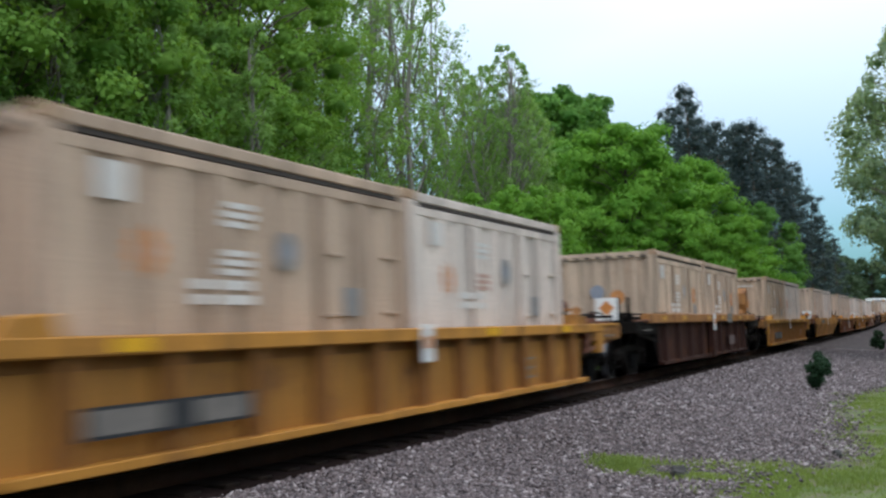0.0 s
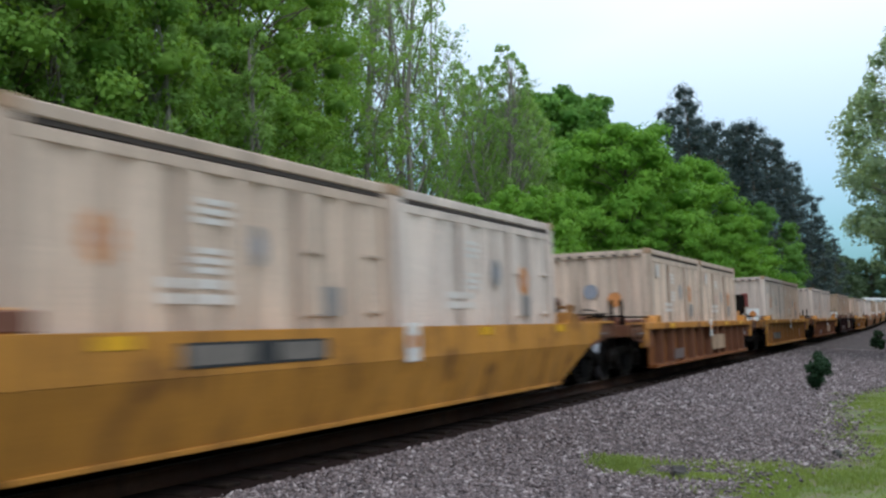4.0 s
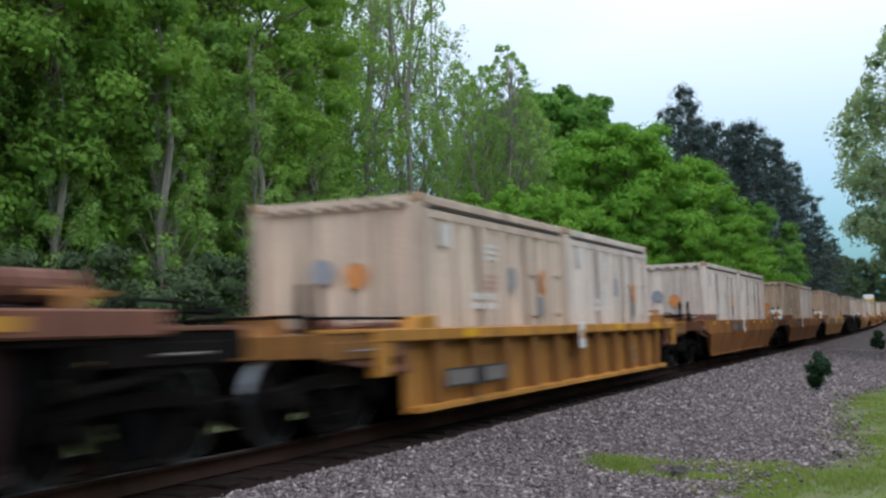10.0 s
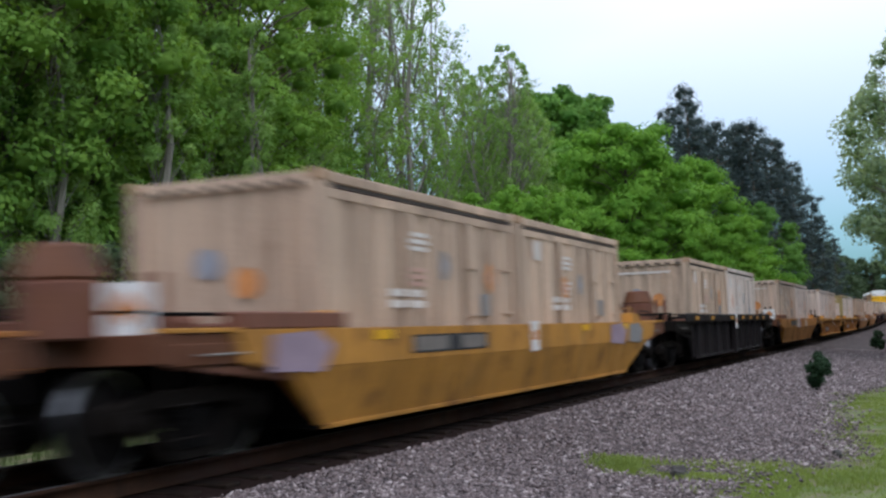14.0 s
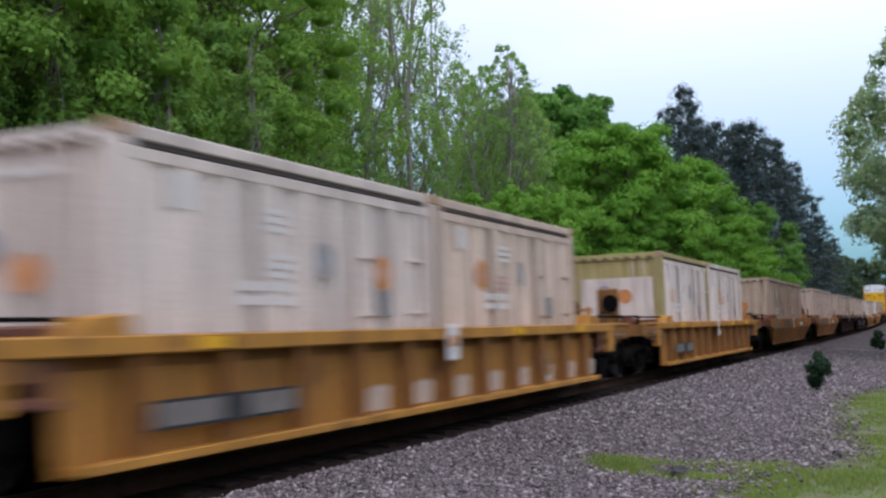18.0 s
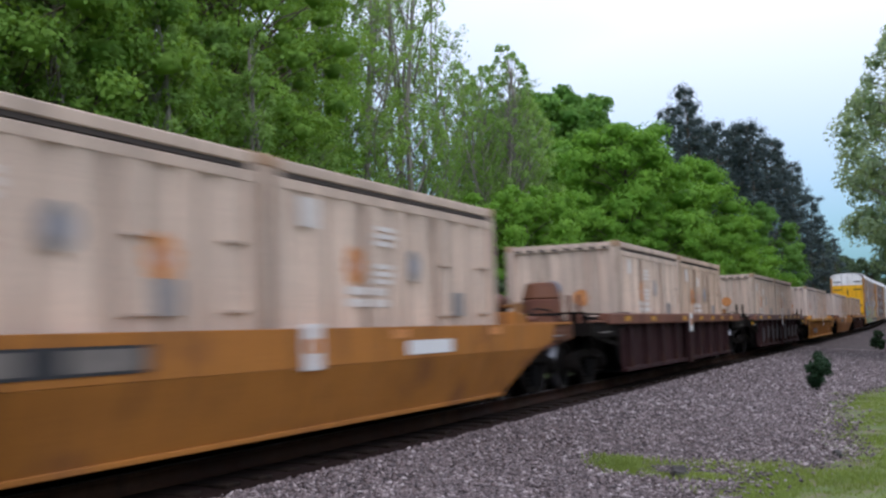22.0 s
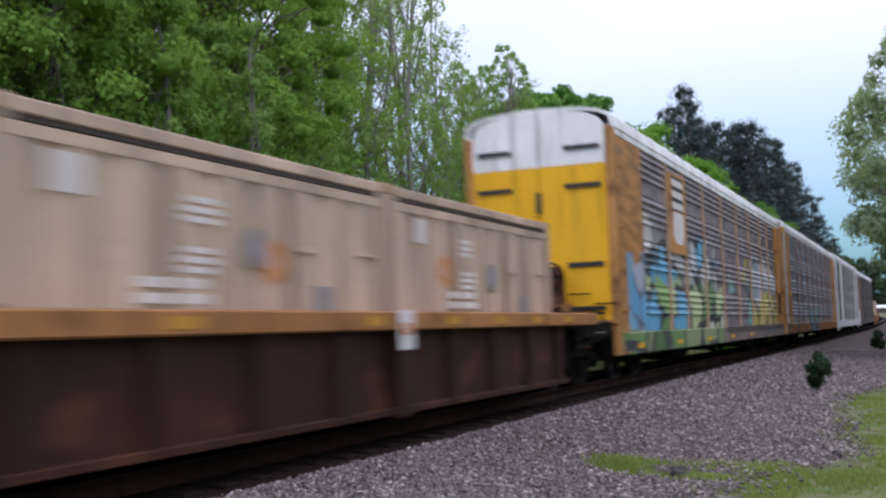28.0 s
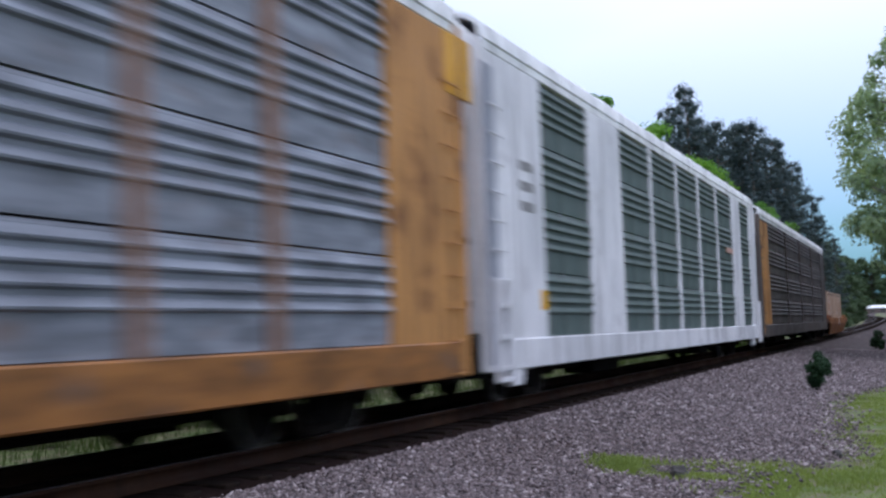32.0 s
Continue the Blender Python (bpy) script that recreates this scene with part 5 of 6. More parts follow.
    for k in (0.30, 0.56):
        part("step", kept(f"step{end}{k}", lambda: Shape().line([(end * 9.02, -1.40, pz - 0.1), (end * 9.02, -1.44, k), (end * 8.62, -1.44, k), (end * 8.62, -1.40, pz - 0.1)], 0.014)), M["truck"], parent)
    part("deck_box", kept(f"deckbox{end}{pz}", lambda: Shape().box(*s(6.75, 7.2), -1.2, -0.7, pz - 0.04, pz + 0.1), 0.02), rusty, parent, "raised bracket on the end platform")
    part("corner_guide", kept(f"guide{end}{pz}", lambda: Shape().prism([(end * 6.18, pz - 0.02), (end * 6.85, pz - 0.02), (end * 6.75, pz + 0.15), (end * 6.25, pz + 0.18)], -1.43, -1.12), 0.012), M[colour] if style_kind != "posted" else rusty, parent, "raised container guide")
    if end > 0:
        tank = part("air_reservoir", kept(f"tank{pz}", lambda: Shape().tube((6.75, -0.66, pz + 0.34), (7.85, -0.66, pz + 0.34), 0.15, n=14).tube((6.69, -0.66, pz + 0.34), (6.75, -0.66, pz + 0.34), 0.09, 0.15, 14).tube((7.85, -0.66, pz + 0.34), (7.91, -0.66, pz + 0.34), 0.15, 0.09, 14), 0.01), M["rib_ochre"] if style % 2 or colour == "chord_plum" else M["chord_brown"], parent, "rusty air reservoir on the end platform")
        for x in (6.95, 7.65):
            part("saddle", kept(f"saddle{pz}{x}", lambda: Shape().tube((x - 0.03, -0.66, pz + 0.34), (x + 0.03, -0.66, pz + 0.34), 0.158, n=14).prism([(-0.86, pz - 0.04), (-0.46, pz - 0.04), (-0.52, pz + 0.26), (-0.80, pz + 0.26)], x - 0.04, x + 0.04, "x")), M["steel"], tank)
        part("lever_bracket", kept(f"lever{pz}", lambda: Shape().prism([(7.2, pz - 0.03), (7.5, pz - 0.03), (7.46, pz + 0.16), (7.62, pz + 0.3), (7.34, pz + 0.34), (7.22, pz + 0.14)], -1.12, -1.05).box(7.1, 7.9, -1.0, -0.94, pz + 0.26, pz + 0.31), 0.008), M["rib_yellow"] if style % 2 else M["chord_rust"], parent, "orange-brown lever and bracket")
        part("release_rod", kept(f"rod{pz}", lambda: Shape().line([(7.2, -1.18, pz + 0.05), (7.9, -1.2, pz + 0.24), (8.7, -1.18, pz + 0.22), (9.0, -1.2, pz + 0.05)], 0.016)), M["truck"], parent)
    if end < 0:
        bx = -9.2
        stand = M["chord_rust"] if style_kind != "posted" else M["chord_brown"]
        if style == 0:
            part("brake_stand", kept(f"brakestand{pz}", lambda: Shape().prism([(bx, pz - 0.05), (bx + 0.16, pz - 0.05), (bx + 0.18, pz + 0.4), (bx + 0.42, pz + 0.62), (bx + 0.44, pz + 1.12), (bx + 0.3, pz + 1.2), (bx - 0.1, pz + 1.02), (bx - 0.12, pz + 0.6), (bx - 0.02, pz + 0.4)], -0.85, -0.5), 0.015), stand, parent, "bent brake stand")
            part("gear_case", kept(f"gearcase{pz}", lambda: Shape().prism([(bx - 0.45, pz - 0.03), (bx + 0.05, pz - 0.03), (bx + 0.05, pz + 0.12), (bx - 0.1, pz + 0.24), (bx - 0.4, pz + 0.2)], -0.9, -0.45), 0.02), stand, parent, "ochre gear case")
        elif style == 1:
            drum = part("brake_reservoir", kept(f"drum{pz}", lambda: Shape().tube((bx, -0.55, pz - 0.05), (bx, -0.55, pz + 0.42), 0.36, n=18), 0.02), M["chord_brown"], parent, "rusty upright air reservoir")
            part("reservoir_top", kept(f"drumtop{pz}", lambda: Shape().tube((bx, -0.55, pz + 0.42), (bx, -0.55, pz + 0.72), 0.365, 0.26, 18), 0.03), M["rib_ochre"], drum, "brown domed top")
            for y in (-1.05, -0.85):
                part("upright", kept(f"upright{pz}{y}", lambda: Shape().box(bx + 0.6, bx + 0.66, y - 0.03, y + 0.03, pz - 0.05, pz + 0.5), 0.006), M["chord_brown"], parent)
        elif style == 2:
            for y in (-1.12, -0.92):
                part("upright", kept(f"upright2{pz}{y}", lambda: Shape().box(bx + 0.6, bx + 0.66, y - 0.03, y + 0.03, pz - 0.05, pz + 0.5), 0.006), M["truck"], parent)
            part("bracket", kept(f"bracket{pz}", lambda: Shape().prism([(bx + 0.1, pz - 0.04), (bx + 0.6, pz - 0.04), (bx + 0.5, pz + 0.2), (bx + 0.15, pz + 0.16)], -0.8, -0.35), 0.015), stand, parent)
        elif style == 3:
            part("brake_cylinder", kept(f"cylinder{pz}", lambda: Shape().tube((bx, -0.7, pz + 0.28), (bx, -0.7, pz + 0.95), 0.16, n=16), 0.02), M["truck"], parent, "dark upright cylinder")
            part("red_valve", kept(f"redvalve{pz}", lambda: Shape().box(bx + 0.1, bx + 0.32, -0.95, -0.75, pz + 0.5, pz + 1.0), 0.03), M["red_part"], parent, "dull red valve")
            part("upright", kept(f"upright3{pz}", lambda: Shape().box(bx - 0.05, bx + 0.05, -0.75, -0.65, pz - 0.05, pz + 0.3), 0.006), M["truck"], parent)
        elif style == 4:
            part("hand_wheel", kept(f"handwheel{pz}", lambda: Shape().disc(bx, -0.75, pz + 0.45, 0.18, -0.08, "x", 18), 0.02), M["steel"], parent, "black hand wheel")
            part("wheel_post", kept(f"wheelpost{pz}", lambda: Shape().box(bx + 0.02, bx + 0.14, -0.9, -0.45, pz - 0.05, pz + 0.76), 0.03), M["rib_yellow"], parent)
        else:
            part("tool_box", kept(f"toolbox{pz}", lambda: Shape().box(bx - 0.05, bx + 0.45, -0.9, -0.25, pz - 0.04, pz + 0.26), 0.03), M["chord_brown"], parent, "rusty equipment box")


def placard(parent, x, z, facing):
    """A white square board with an orange diamond."""
    if facing == "front":
        b = part("placard", kept("placard_front", lambda: Shape().box(-0.012, 0, -0.22, 0.22, -0.24, 0.2), 0.003), M["board"], parent, "white board with an orange diamond", pose(x, -1.12, z))
        part("diamond", kept("placard_front_mark", lambda: Shape().prism([(-0.15, 0), (0, -0.15), (0.15, 0), (0, 0.15)], -0.016, -0.0125, "x")), M["d_orange"], b)
    else:
        b = part("placard", kept("placard_side", lambda: Shape().box(-0.15, 0.15, -0.012, 0, -0.24, 0.2), 0.003), M["board"], parent, "white tag with an orange patch", pose(x, -1.462, z))
        part("patch", kept("placard_side_mark", lambda: Shape().box(-0.1, 0.1, -0.016, -0.0125, -0.08, 0.06)), M["d_orange"], b)


def number_panel(parent, x, y, z, width, height, tilt=0.0):
    """A dark panel with pale lettering shown as bars."""
    p = part("number_panel", kept(f"panel{width}{height}", lambda: Shape().box(-width / 2, width / 2, -0.005, 0, -height / 2, height / 2)), M["d_black"], parent, "black panel with pale lettering", pose(x, y, z, tilt))
    bars = Shape()
    for a, b in ((-0.47, -0.06), (0.12, 0.46)):
        bars.box(width * a, width * b, -0.009, -0.0055, -height * 0.38, height * 0.38)
    part("lettering", kept(f"letters{width}{height}", lambda: bars), M["d_letter"], p)


def well_wagon(kind, colour, u, style, board, panel, extra="", chord="", tag=-0.12):
    """kind: ribbed, posted (broad chord, brown) or smooth (sheeted)."""
    g = random.Random(int(u * 10))
    tint = {"yellow": "yellow", "yellow2": "faded yellow", "ochre": "ochre", "orange": "orange-brown", "rusty": "rusty orange", "brown": "red-brown", "darkbrown": "dark brown", "black": "black"}[colour]
    how = {"ribbed": "ribbed sides", "posted": "a broad top sill and posts", "smooth": "smooth sheeted sides"}[kind]
    car = thing("well_wagon", f"{tint} steel well wagon with {how}", "railway wagon", "wagons of the train")
    c = M[colour]
    ch = M[chord or colour]
    part("well_floor", kept("well_floor", lambda: Shape().box(-6.4, 6.4, -1.25, 1.25, 0.15, 0.205), 0.005), M["steel"], car)
    for sy in (-1, 1):
        if kind == "ribbed":
            part("top_sill", kept(f"r_sill{sy}", lambda: Shape().box(-7.9, 7.9, min(sy * 1.24, sy * 1.44), max(sy * 1.24, sy * 1.44), 0.97, 1.12), 0.015), ch, car)
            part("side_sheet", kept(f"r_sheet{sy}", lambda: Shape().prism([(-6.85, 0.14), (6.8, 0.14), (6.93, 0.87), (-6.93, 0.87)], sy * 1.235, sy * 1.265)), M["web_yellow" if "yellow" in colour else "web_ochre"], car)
            # plate in the darker rib paint stands in for the shade under the sill
            part("shadow_plate", kept(f"r_gap{sy}", lambda: Shape().box(-7.0, 7.0, min(sy * 1.225, sy * 1.236), max(sy * 1.225, sy * 1.236), 0.84, 0.99)), M["rib_yellow" if "yellow" in colour else "rib_ochre"], car, "darker plate behind the gap, standing in for the sill's shade")
            part("bottom_sill", kept(f"r_bottom{sy}", lambda: Shape().box(-6.75, 6.75, min(sy * 1.25, sy * 1.425), max(sy * 1.25, sy * 1.425), 0.13, 0.21), 0.01), c if "yellow" in colour else M["web_ochre"], car)
            for e in (-1, 1):
                part("sill_bracket", kept(f"r_bracket{sy}{e}", lambda: Shape().prism([(e * 7.5, 0.975), (e * 7.5, 0.60), (e * 7.85, 0.60), (e * 7.89, 0.975)], sy * 1.30, sy * 1.43), 0.012), c, car)
            for i in range(11):
                # ribs in rusty paint, dark enough to carry their narrow shadows too
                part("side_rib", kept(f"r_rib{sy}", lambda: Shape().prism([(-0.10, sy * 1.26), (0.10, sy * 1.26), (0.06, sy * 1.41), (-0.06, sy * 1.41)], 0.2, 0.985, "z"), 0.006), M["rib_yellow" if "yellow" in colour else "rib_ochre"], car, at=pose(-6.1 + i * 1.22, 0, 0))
        elif kind == "posted":
            part("top_sill", kept(f"p_sill{sy}", lambda: Shape().box(-8.0, 8.0, min(sy * 1.24, sy * 1.46), max(sy * 1.24, sy * 1.46), 1.10, 1.31), 0.018), ch, car)
            part("side_sheet", kept(f"p_sheet{sy}", lambda: Shape().prism([(-6.4, 0.17), (6.4, 0.17), (6.5, 1.11), (-6.5, 1.11)], sy * 1.235, sy * 1.27)), c, car)
            part("bottom_sill", kept(f"p_bottom{sy}", lambda: Shape().box(-6.4, 6.4, min(sy * 1.25, sy * 1.38), max(sy * 1.25, sy * 1.38), 0.16, 0.24), 0.01), c, car)
            for i in range(9):
                x = -6.0 + i * 1.5
                part("side_post", kept(f"p_post{sy}", lambda: Shape().prism([(-0.11, sy * 1.265), (0.11, sy * 1.265), (0.07, sy * 1.39), (-0.07, sy * 1.39)], 0.2, 1.105, "z"), 0.006), c, car, at=pose(x, 0, 0))
            for e in (-1, 1):
                part("end_gusset", kept(f"p_gusset{sy}{e}", lambda: Shape().prism([(e * 6.32, 0.16), (e * 7.2, 1.05), (e * 7.2, 1.115), (e * 6.32, 1.115)], sy * 1.228, sy * 1.234)), M["steel"], car)
            part("middle_post", kept(f"p_mid{sy}", lambda: Shape().box(-0.28, 0.02, min(sy * 1.3, sy * 1.45), max(sy * 1.3, sy * 1.45), 0.12, 1.11), 0.015), c, car)
        else:
            part("upper_sheet", kept(f"s_up{sy}", lambda: Shape().prism([(-7.4, 0.77), (7.4, 0.77), (7.95, 0.86), (8.1, 1.14), (-8.1, 1.14), (-7.95, 0.86)], sy * 1.28, sy * 1.45), 0.004), c, car)
            part("lower_sheet", kept(f"s_low{sy}", lambda: Shape().add(
                [(x, sy * y, z) for x, y, z in ((-6.35, 1.265, 0.19), (6.15, 1.265, 0.19), (7.4, 1.446, 0.768), (-7.2, 1.446, 0.768), (-6.35, 1.23, 0.19), (6.15, 1.23, 0.19), (7.4, 1.28, 0.768), (-7.2, 1.28, 0.768))],
                [(0, 1, 2, 3), (7, 6, 5, 4), (0, 4, 5, 1), (1, 5, 6, 2), (2, 6, 7, 3), (3, 7, 4, 0)]), 0.003), c, car)
            part("bottom_sill", kept(f"s_bottom{sy}", lambda: Shape().box(-6.2, 6.1, min(sy * 1.2, sy * 1.28), max(sy * 1.2, sy * 1.28), 0.14, 0.19), 0.008), c, car)
            part("end_fairing", kept(f"s_fair{sy}", lambda: Shape().box(-8.0, -6.05, min(sy * 1.25, sy * 1.44), max(sy * 1.25, sy * 1.44), 1.142, 1.30), 0.015), M["chord_brown"], car)
    pz = {"ribbed": 1.10, "posted": 1.16, "smooth": 1.14}[kind]
    for end in (-1, 1):
        end_gear(car, end, chord or colour, pz, style, g, kind)
        bogie(car, end * 8.15, True)
    placard(car, tag, {"ribbed": 0.96, "posted": 1.12, "smooth": 0.98}[kind], "side")
    if board:
        placard(car, -9.1, 1.33, "front")
    if panel:
        if kind == "ribbed":
            number_panel(car, -4.95, -1.436, 0.50, 2.2, 0.235)
            sq = part("stencil", kept("stencil", lambda: Shape().box(-0.19, 0.19, -0.005, 0, -0.15, 0.15)), M["d_letter"], car, "square grey stencil", pose(3.75, -1.4125, 0.5))
            part("stencil_field", kept("stencil_field", lambda: Shape().box(-0.16, 0.16, -0.009, -0.0055, 0.015, 0.12).box(-0.16, 0.16, -0.009, -0.0055, -0.12, -0.015)), M["web_yellow"], sq)
        elif kind == "smooth":
            number_panel(car, {1: -3.3, 2: -2.2}[panel], -1.452, 0.94, 2.4, 0.21)
    # small markings on the sides
    refl = kept("reflector", lambda: Shape().box(-0.22, 0.22, -0.005, 0, -0.05, 0.05))
    yy, zz = {"ribbed": (-1.4425, 1.045), "posted": (-1.4625, 1.205), "smooth": (-1.4525, 1.06)}[kind]
    if extra == "graffiti":
        for e in (-1, 1):
            part("reflector", refl, M["d_yellow"], car, "yellow reflector on the end platform", pose(e * 8.5, -1.4135, 1.0))
    if kind == "posted" or extra in ("reflectors", "graffiti"):
        for x in (-6.6, -4.3, -0.9, 1.3, 3.0, 4.6, 6.2):
            part("reflector", refl, M["d_yellow" if extra == "graffiti" else "d_amber"], car, "amber reflector", pose(x, yy, zz))
    else:
        for x in (-5.2, 2.4, 5.6):
            part("reflector", refl, M["d_faded" if kind == "smooth" and "yellow" not in colour else "d_yellow"], car, "small reflector", pose(x + g.uniform(-0.3, 0.3), yy, zz))
    plate = kept("long_plate", lambda: Shape().box(-0.65, 0.65, -0.005, 0, -0.08, 0.08))
    block = kept("letter_block", lambda: Shape().box(-0.5, 0.5, -0.005, 0, -0.13, 0.13))
    if extra == "letters":
        sh = Shape()
        for k in range(3):
            sh.prism([(k * 0.62, -0.24), (k * 0.62 + 0.46, -0.24), (k * 0.62 + 0.52, 0.24), (k * 0.62 + 0.04, 0.24)], -0.005, 0)
        part("large_letters", kept("large_letters", lambda: sh), M["rack_tan"], car, "three large pale letter shapes", pose(0.9, -1.396, 0.62))
        for x in (-5.3, -3.4):
            part("data_block", block, M["chord_grey"], car, "small grey lettering", pose(x, -1.396, 0.46))
    elif extra == "graffiti":
        for k in range(9):
            x = -5.6 + k * 1.35
            sh = Shape().prism([(x - 0.32, g.uniform(0.3, 0.45)), (x + 0.25, g.uniform(0.28, 0.5)), (x + 0.38, g.uniform(0.7, 0.9)), (x, g.uniform(0.8, 0.98)), (x - 0.3, g.uniform(0.6, 0.85))], -0.005, 0)
            part("sprayed_letter", sh.mesh("sprayed_letter"), M["d_ghost"], car, "faded grey sprayed shape", pose(0, -1.396, 0))
    elif extra == "blocks" and kind == "ribbed":
        part("faded_panel", kept("faded_panel", lambda: Shape().box(-1.05, 1.05, -0.008, 0, -0.2, 0.2)), M["rack_tan"], car, "faded tan panel with worn lettering", pose(1.25, -1.412, 0.55))
        part("data_panel", kept("data_panel", lambda: Shape().box(-0.55, 0.55, -0.008, 0, -0.12, 0.12)), M["chord_grey"], car, "small grimy grey panel", pose(-4.35, -1.412, 0.38))
    elif extra == "blocks":
        part("data_block", block, M["d_letter"], car, "pale stencilled block", pose(-6.0 if kind == "smooth" else 2.6, yy, 0.92 if kind == "smooth" else zz))
        part("data_block", plate if kind == "smooth" else block, M["board" if kind == "smooth" else "chord_grey"], car, "pale stencilled plate", pose(3.2, {"smooth": -1.452, "posted": -1.396}[kind], 0.9 if kind == "smooth" else 0.55))
    elif extra == "tags":
        for x, m in ((-2.0, "tan"), (-0.9, "d_lilac"), (2.2, "beige")):
            part("sprayed_tag", kept("sprayed_tag", lambda: Shape().prism([(-0.55, -0.16), (0.4, -0.2), (0.62, 0.05), (0.3, 0.2), (-0.5, 0.17)], -0.005, 0)), M[m], car, "pale sprayed tag", pose(x, -1.452, 0.93))
    elif extra == "colour":
        for x, m in ((-7.0, "d_lilac"), (4.9, "d_lilac"), (6.3, "d_grey")):
            part("sprayed_tag", kept("sprayed_tag", lambda: Shape().prism([(-0.55, -0.16), (0.4, -0.2), (0.62, 0.05), (0.3, 0.2), (-0.5, 0.17)], -0.005, 0)), M[m], car, "lilac sprayed tag", pose(x, -1.4535, 0.92))
    elif extra == "white_ribs":
        for i in range(3, 11):
            part("rib_patch", kept("rib_patch", lambda: Shape().prism([(-0.26, 0.24), (0.24, 0.23), (0.27, 0.47), (0.05, 0.52), (-0.24, 0.48)], -0.004, 0)), M["beige"], car, "pale sprayed patch", pose(-5.49 + i * 1.22, -1.2665, 0))
    MOVERS.append((car, u, RAIL_Z))
    return car


# kind, colour, chord, brake gear, board, panel, extra, container colours
TRAIN = [
    ("ribbed", "yellow", "", 0, 0, 1, "", "sand", "white"),
    ("posted", "brown", "chord_rust", 2, 0, 0, "blocks", "tan", "sand"),
    ("ribbed", "yellow2", "", 0, 0, 1, "", "tan", "white"),
    ("smooth", "yellow", "", 5, 1, 1, "", "beige", "white"),
    ("ribbed", "ochre", "", 2, 0, 0, "blocks", "beige", "beige"),
    ("ribbed", "yellow", "", 3, 1, 1, "", "white", "beige"),
    ("ribbed", "ochre", "", 2, 0, 0, "blocks", "white", "white"),
    ("posted", "darkbrown", "chord_brown", 2, 1, 0, "letters", "sand", "sand"),
    ("ribbed", "yellow", "", 2, 0, 1, "", "beige", "white"),
    ("smooth", "rusty", "", 2, 0, 2, "reflectors", "white", "white"),
    ("smooth", "rusty", "", 2, 1, 1, "", "tan", "white"),
    ("smooth", "yellow2", "", 1, 1, 1, "colour", "sand", "tan"),
    ("posted", "black", "black", 1, 0, 0, "", "tan", "white"),
    ("smooth", "ochre", "", 2, 1, 1, "tags", "beige", "white"),
    ("ribbed", "yellow2", "", 2, 0, 1, "white_ribs", "white", "beige"),
    ("ribbed", "yellow", "", 4, 0, 1, "", "white:olive", "white"),
    ("smooth", "orange", "", 5, 0, 2, "blocks", "tan", "sand"),
    ("smooth", "orange", "", 1, 0, 1, "blocks", "beige", "beige"),
    ("posted", "darkbrown", "chord_brown", 1, 0, 0, "", "beige", "tan"),
    ("posted", "darkbrown", "chord_plum", 2, 0, 0, "graffiti", "beige", "beige"),
    ("ribbed", "yellow2", "", 2, 0, 1, "", "white", "beige"),
    ("smooth", "orange", "", 0, 0, 1, "", "white", "tan"),
    ("posted", "brown", "chord_rust", 5, 0, 0, "", "tan", "sand"),
]
PLACE = [12.36, 32.02, 51.6, 71.3, 90.8, 110.5, 130.1, 149.4, 168.95, 188.6, 208.3, 227.95, 247.6, 267.35, 286.95, 306.5, 326.2, 345.8, 365.25, 384.8, 404.45, 423.8, 443.55]
for i, (u, row) in enumerate(zip(PLACE, TRAIN)):
    kind, colour, chord, gear, board, panel, extra, first, second = row
    well_wagon(kind, colour, u, gear, board, panel, extra, chord, {2: -0.76, 9: -1.0, 10: -2.1, 13: -1.25, 17: 0.35}.get(i, -0.12))
    if i == 0:
        placard(MOVERS[-1][0], 9.36, 1.42, "front")
    for j, col in enumerate((first, second)):
        name, _, frame_col = col.partition(":")
        container(name, frame_col or name, u + (3.09 if j else -3.09), i + j, 100 + i * 2 + j, SUNS.get((i, j)))
well_wagon("smooth", "rusty", 576.4, 2, 0, 0)
for j in (0, 1):
    container("tan", "tan", 576.4 + (3.09 if j else -3.09), j, 300 + j)


# ---------------------------------------------------------------- covered car carriers
def arch(half, eave, crown, n=16):
    """The roof's outline from one eave to the other, with rounded haunches."""
    return [(half * math.cos(math.pi * i / n) * (1.0 if 0 < i < n else 1.0), eave + (crown - eave) * math.sin(math.pi * i / n) ** 0.5) for i in range(n + 1)]


def corrugated(width, height):
    """A panel with a group of four level ribs above a plain field; the far side is plain."""
    h = height
    pts = [(0.0, 0.0)]
    for z in (0.40, 0.565, 0.73, 0.895):
        pts += [(0.0, z * h - 0.050), (-0.042, z * h - 0.032), (-0.048, z * h - 0.012), (0.0, z * h + 0.062)]
    pts += [(0.0, h - 0.03), (0.012, h), (0.04, h), (0.04, 0.0)]
    return Shape().prism(pts, 0, width, "x")


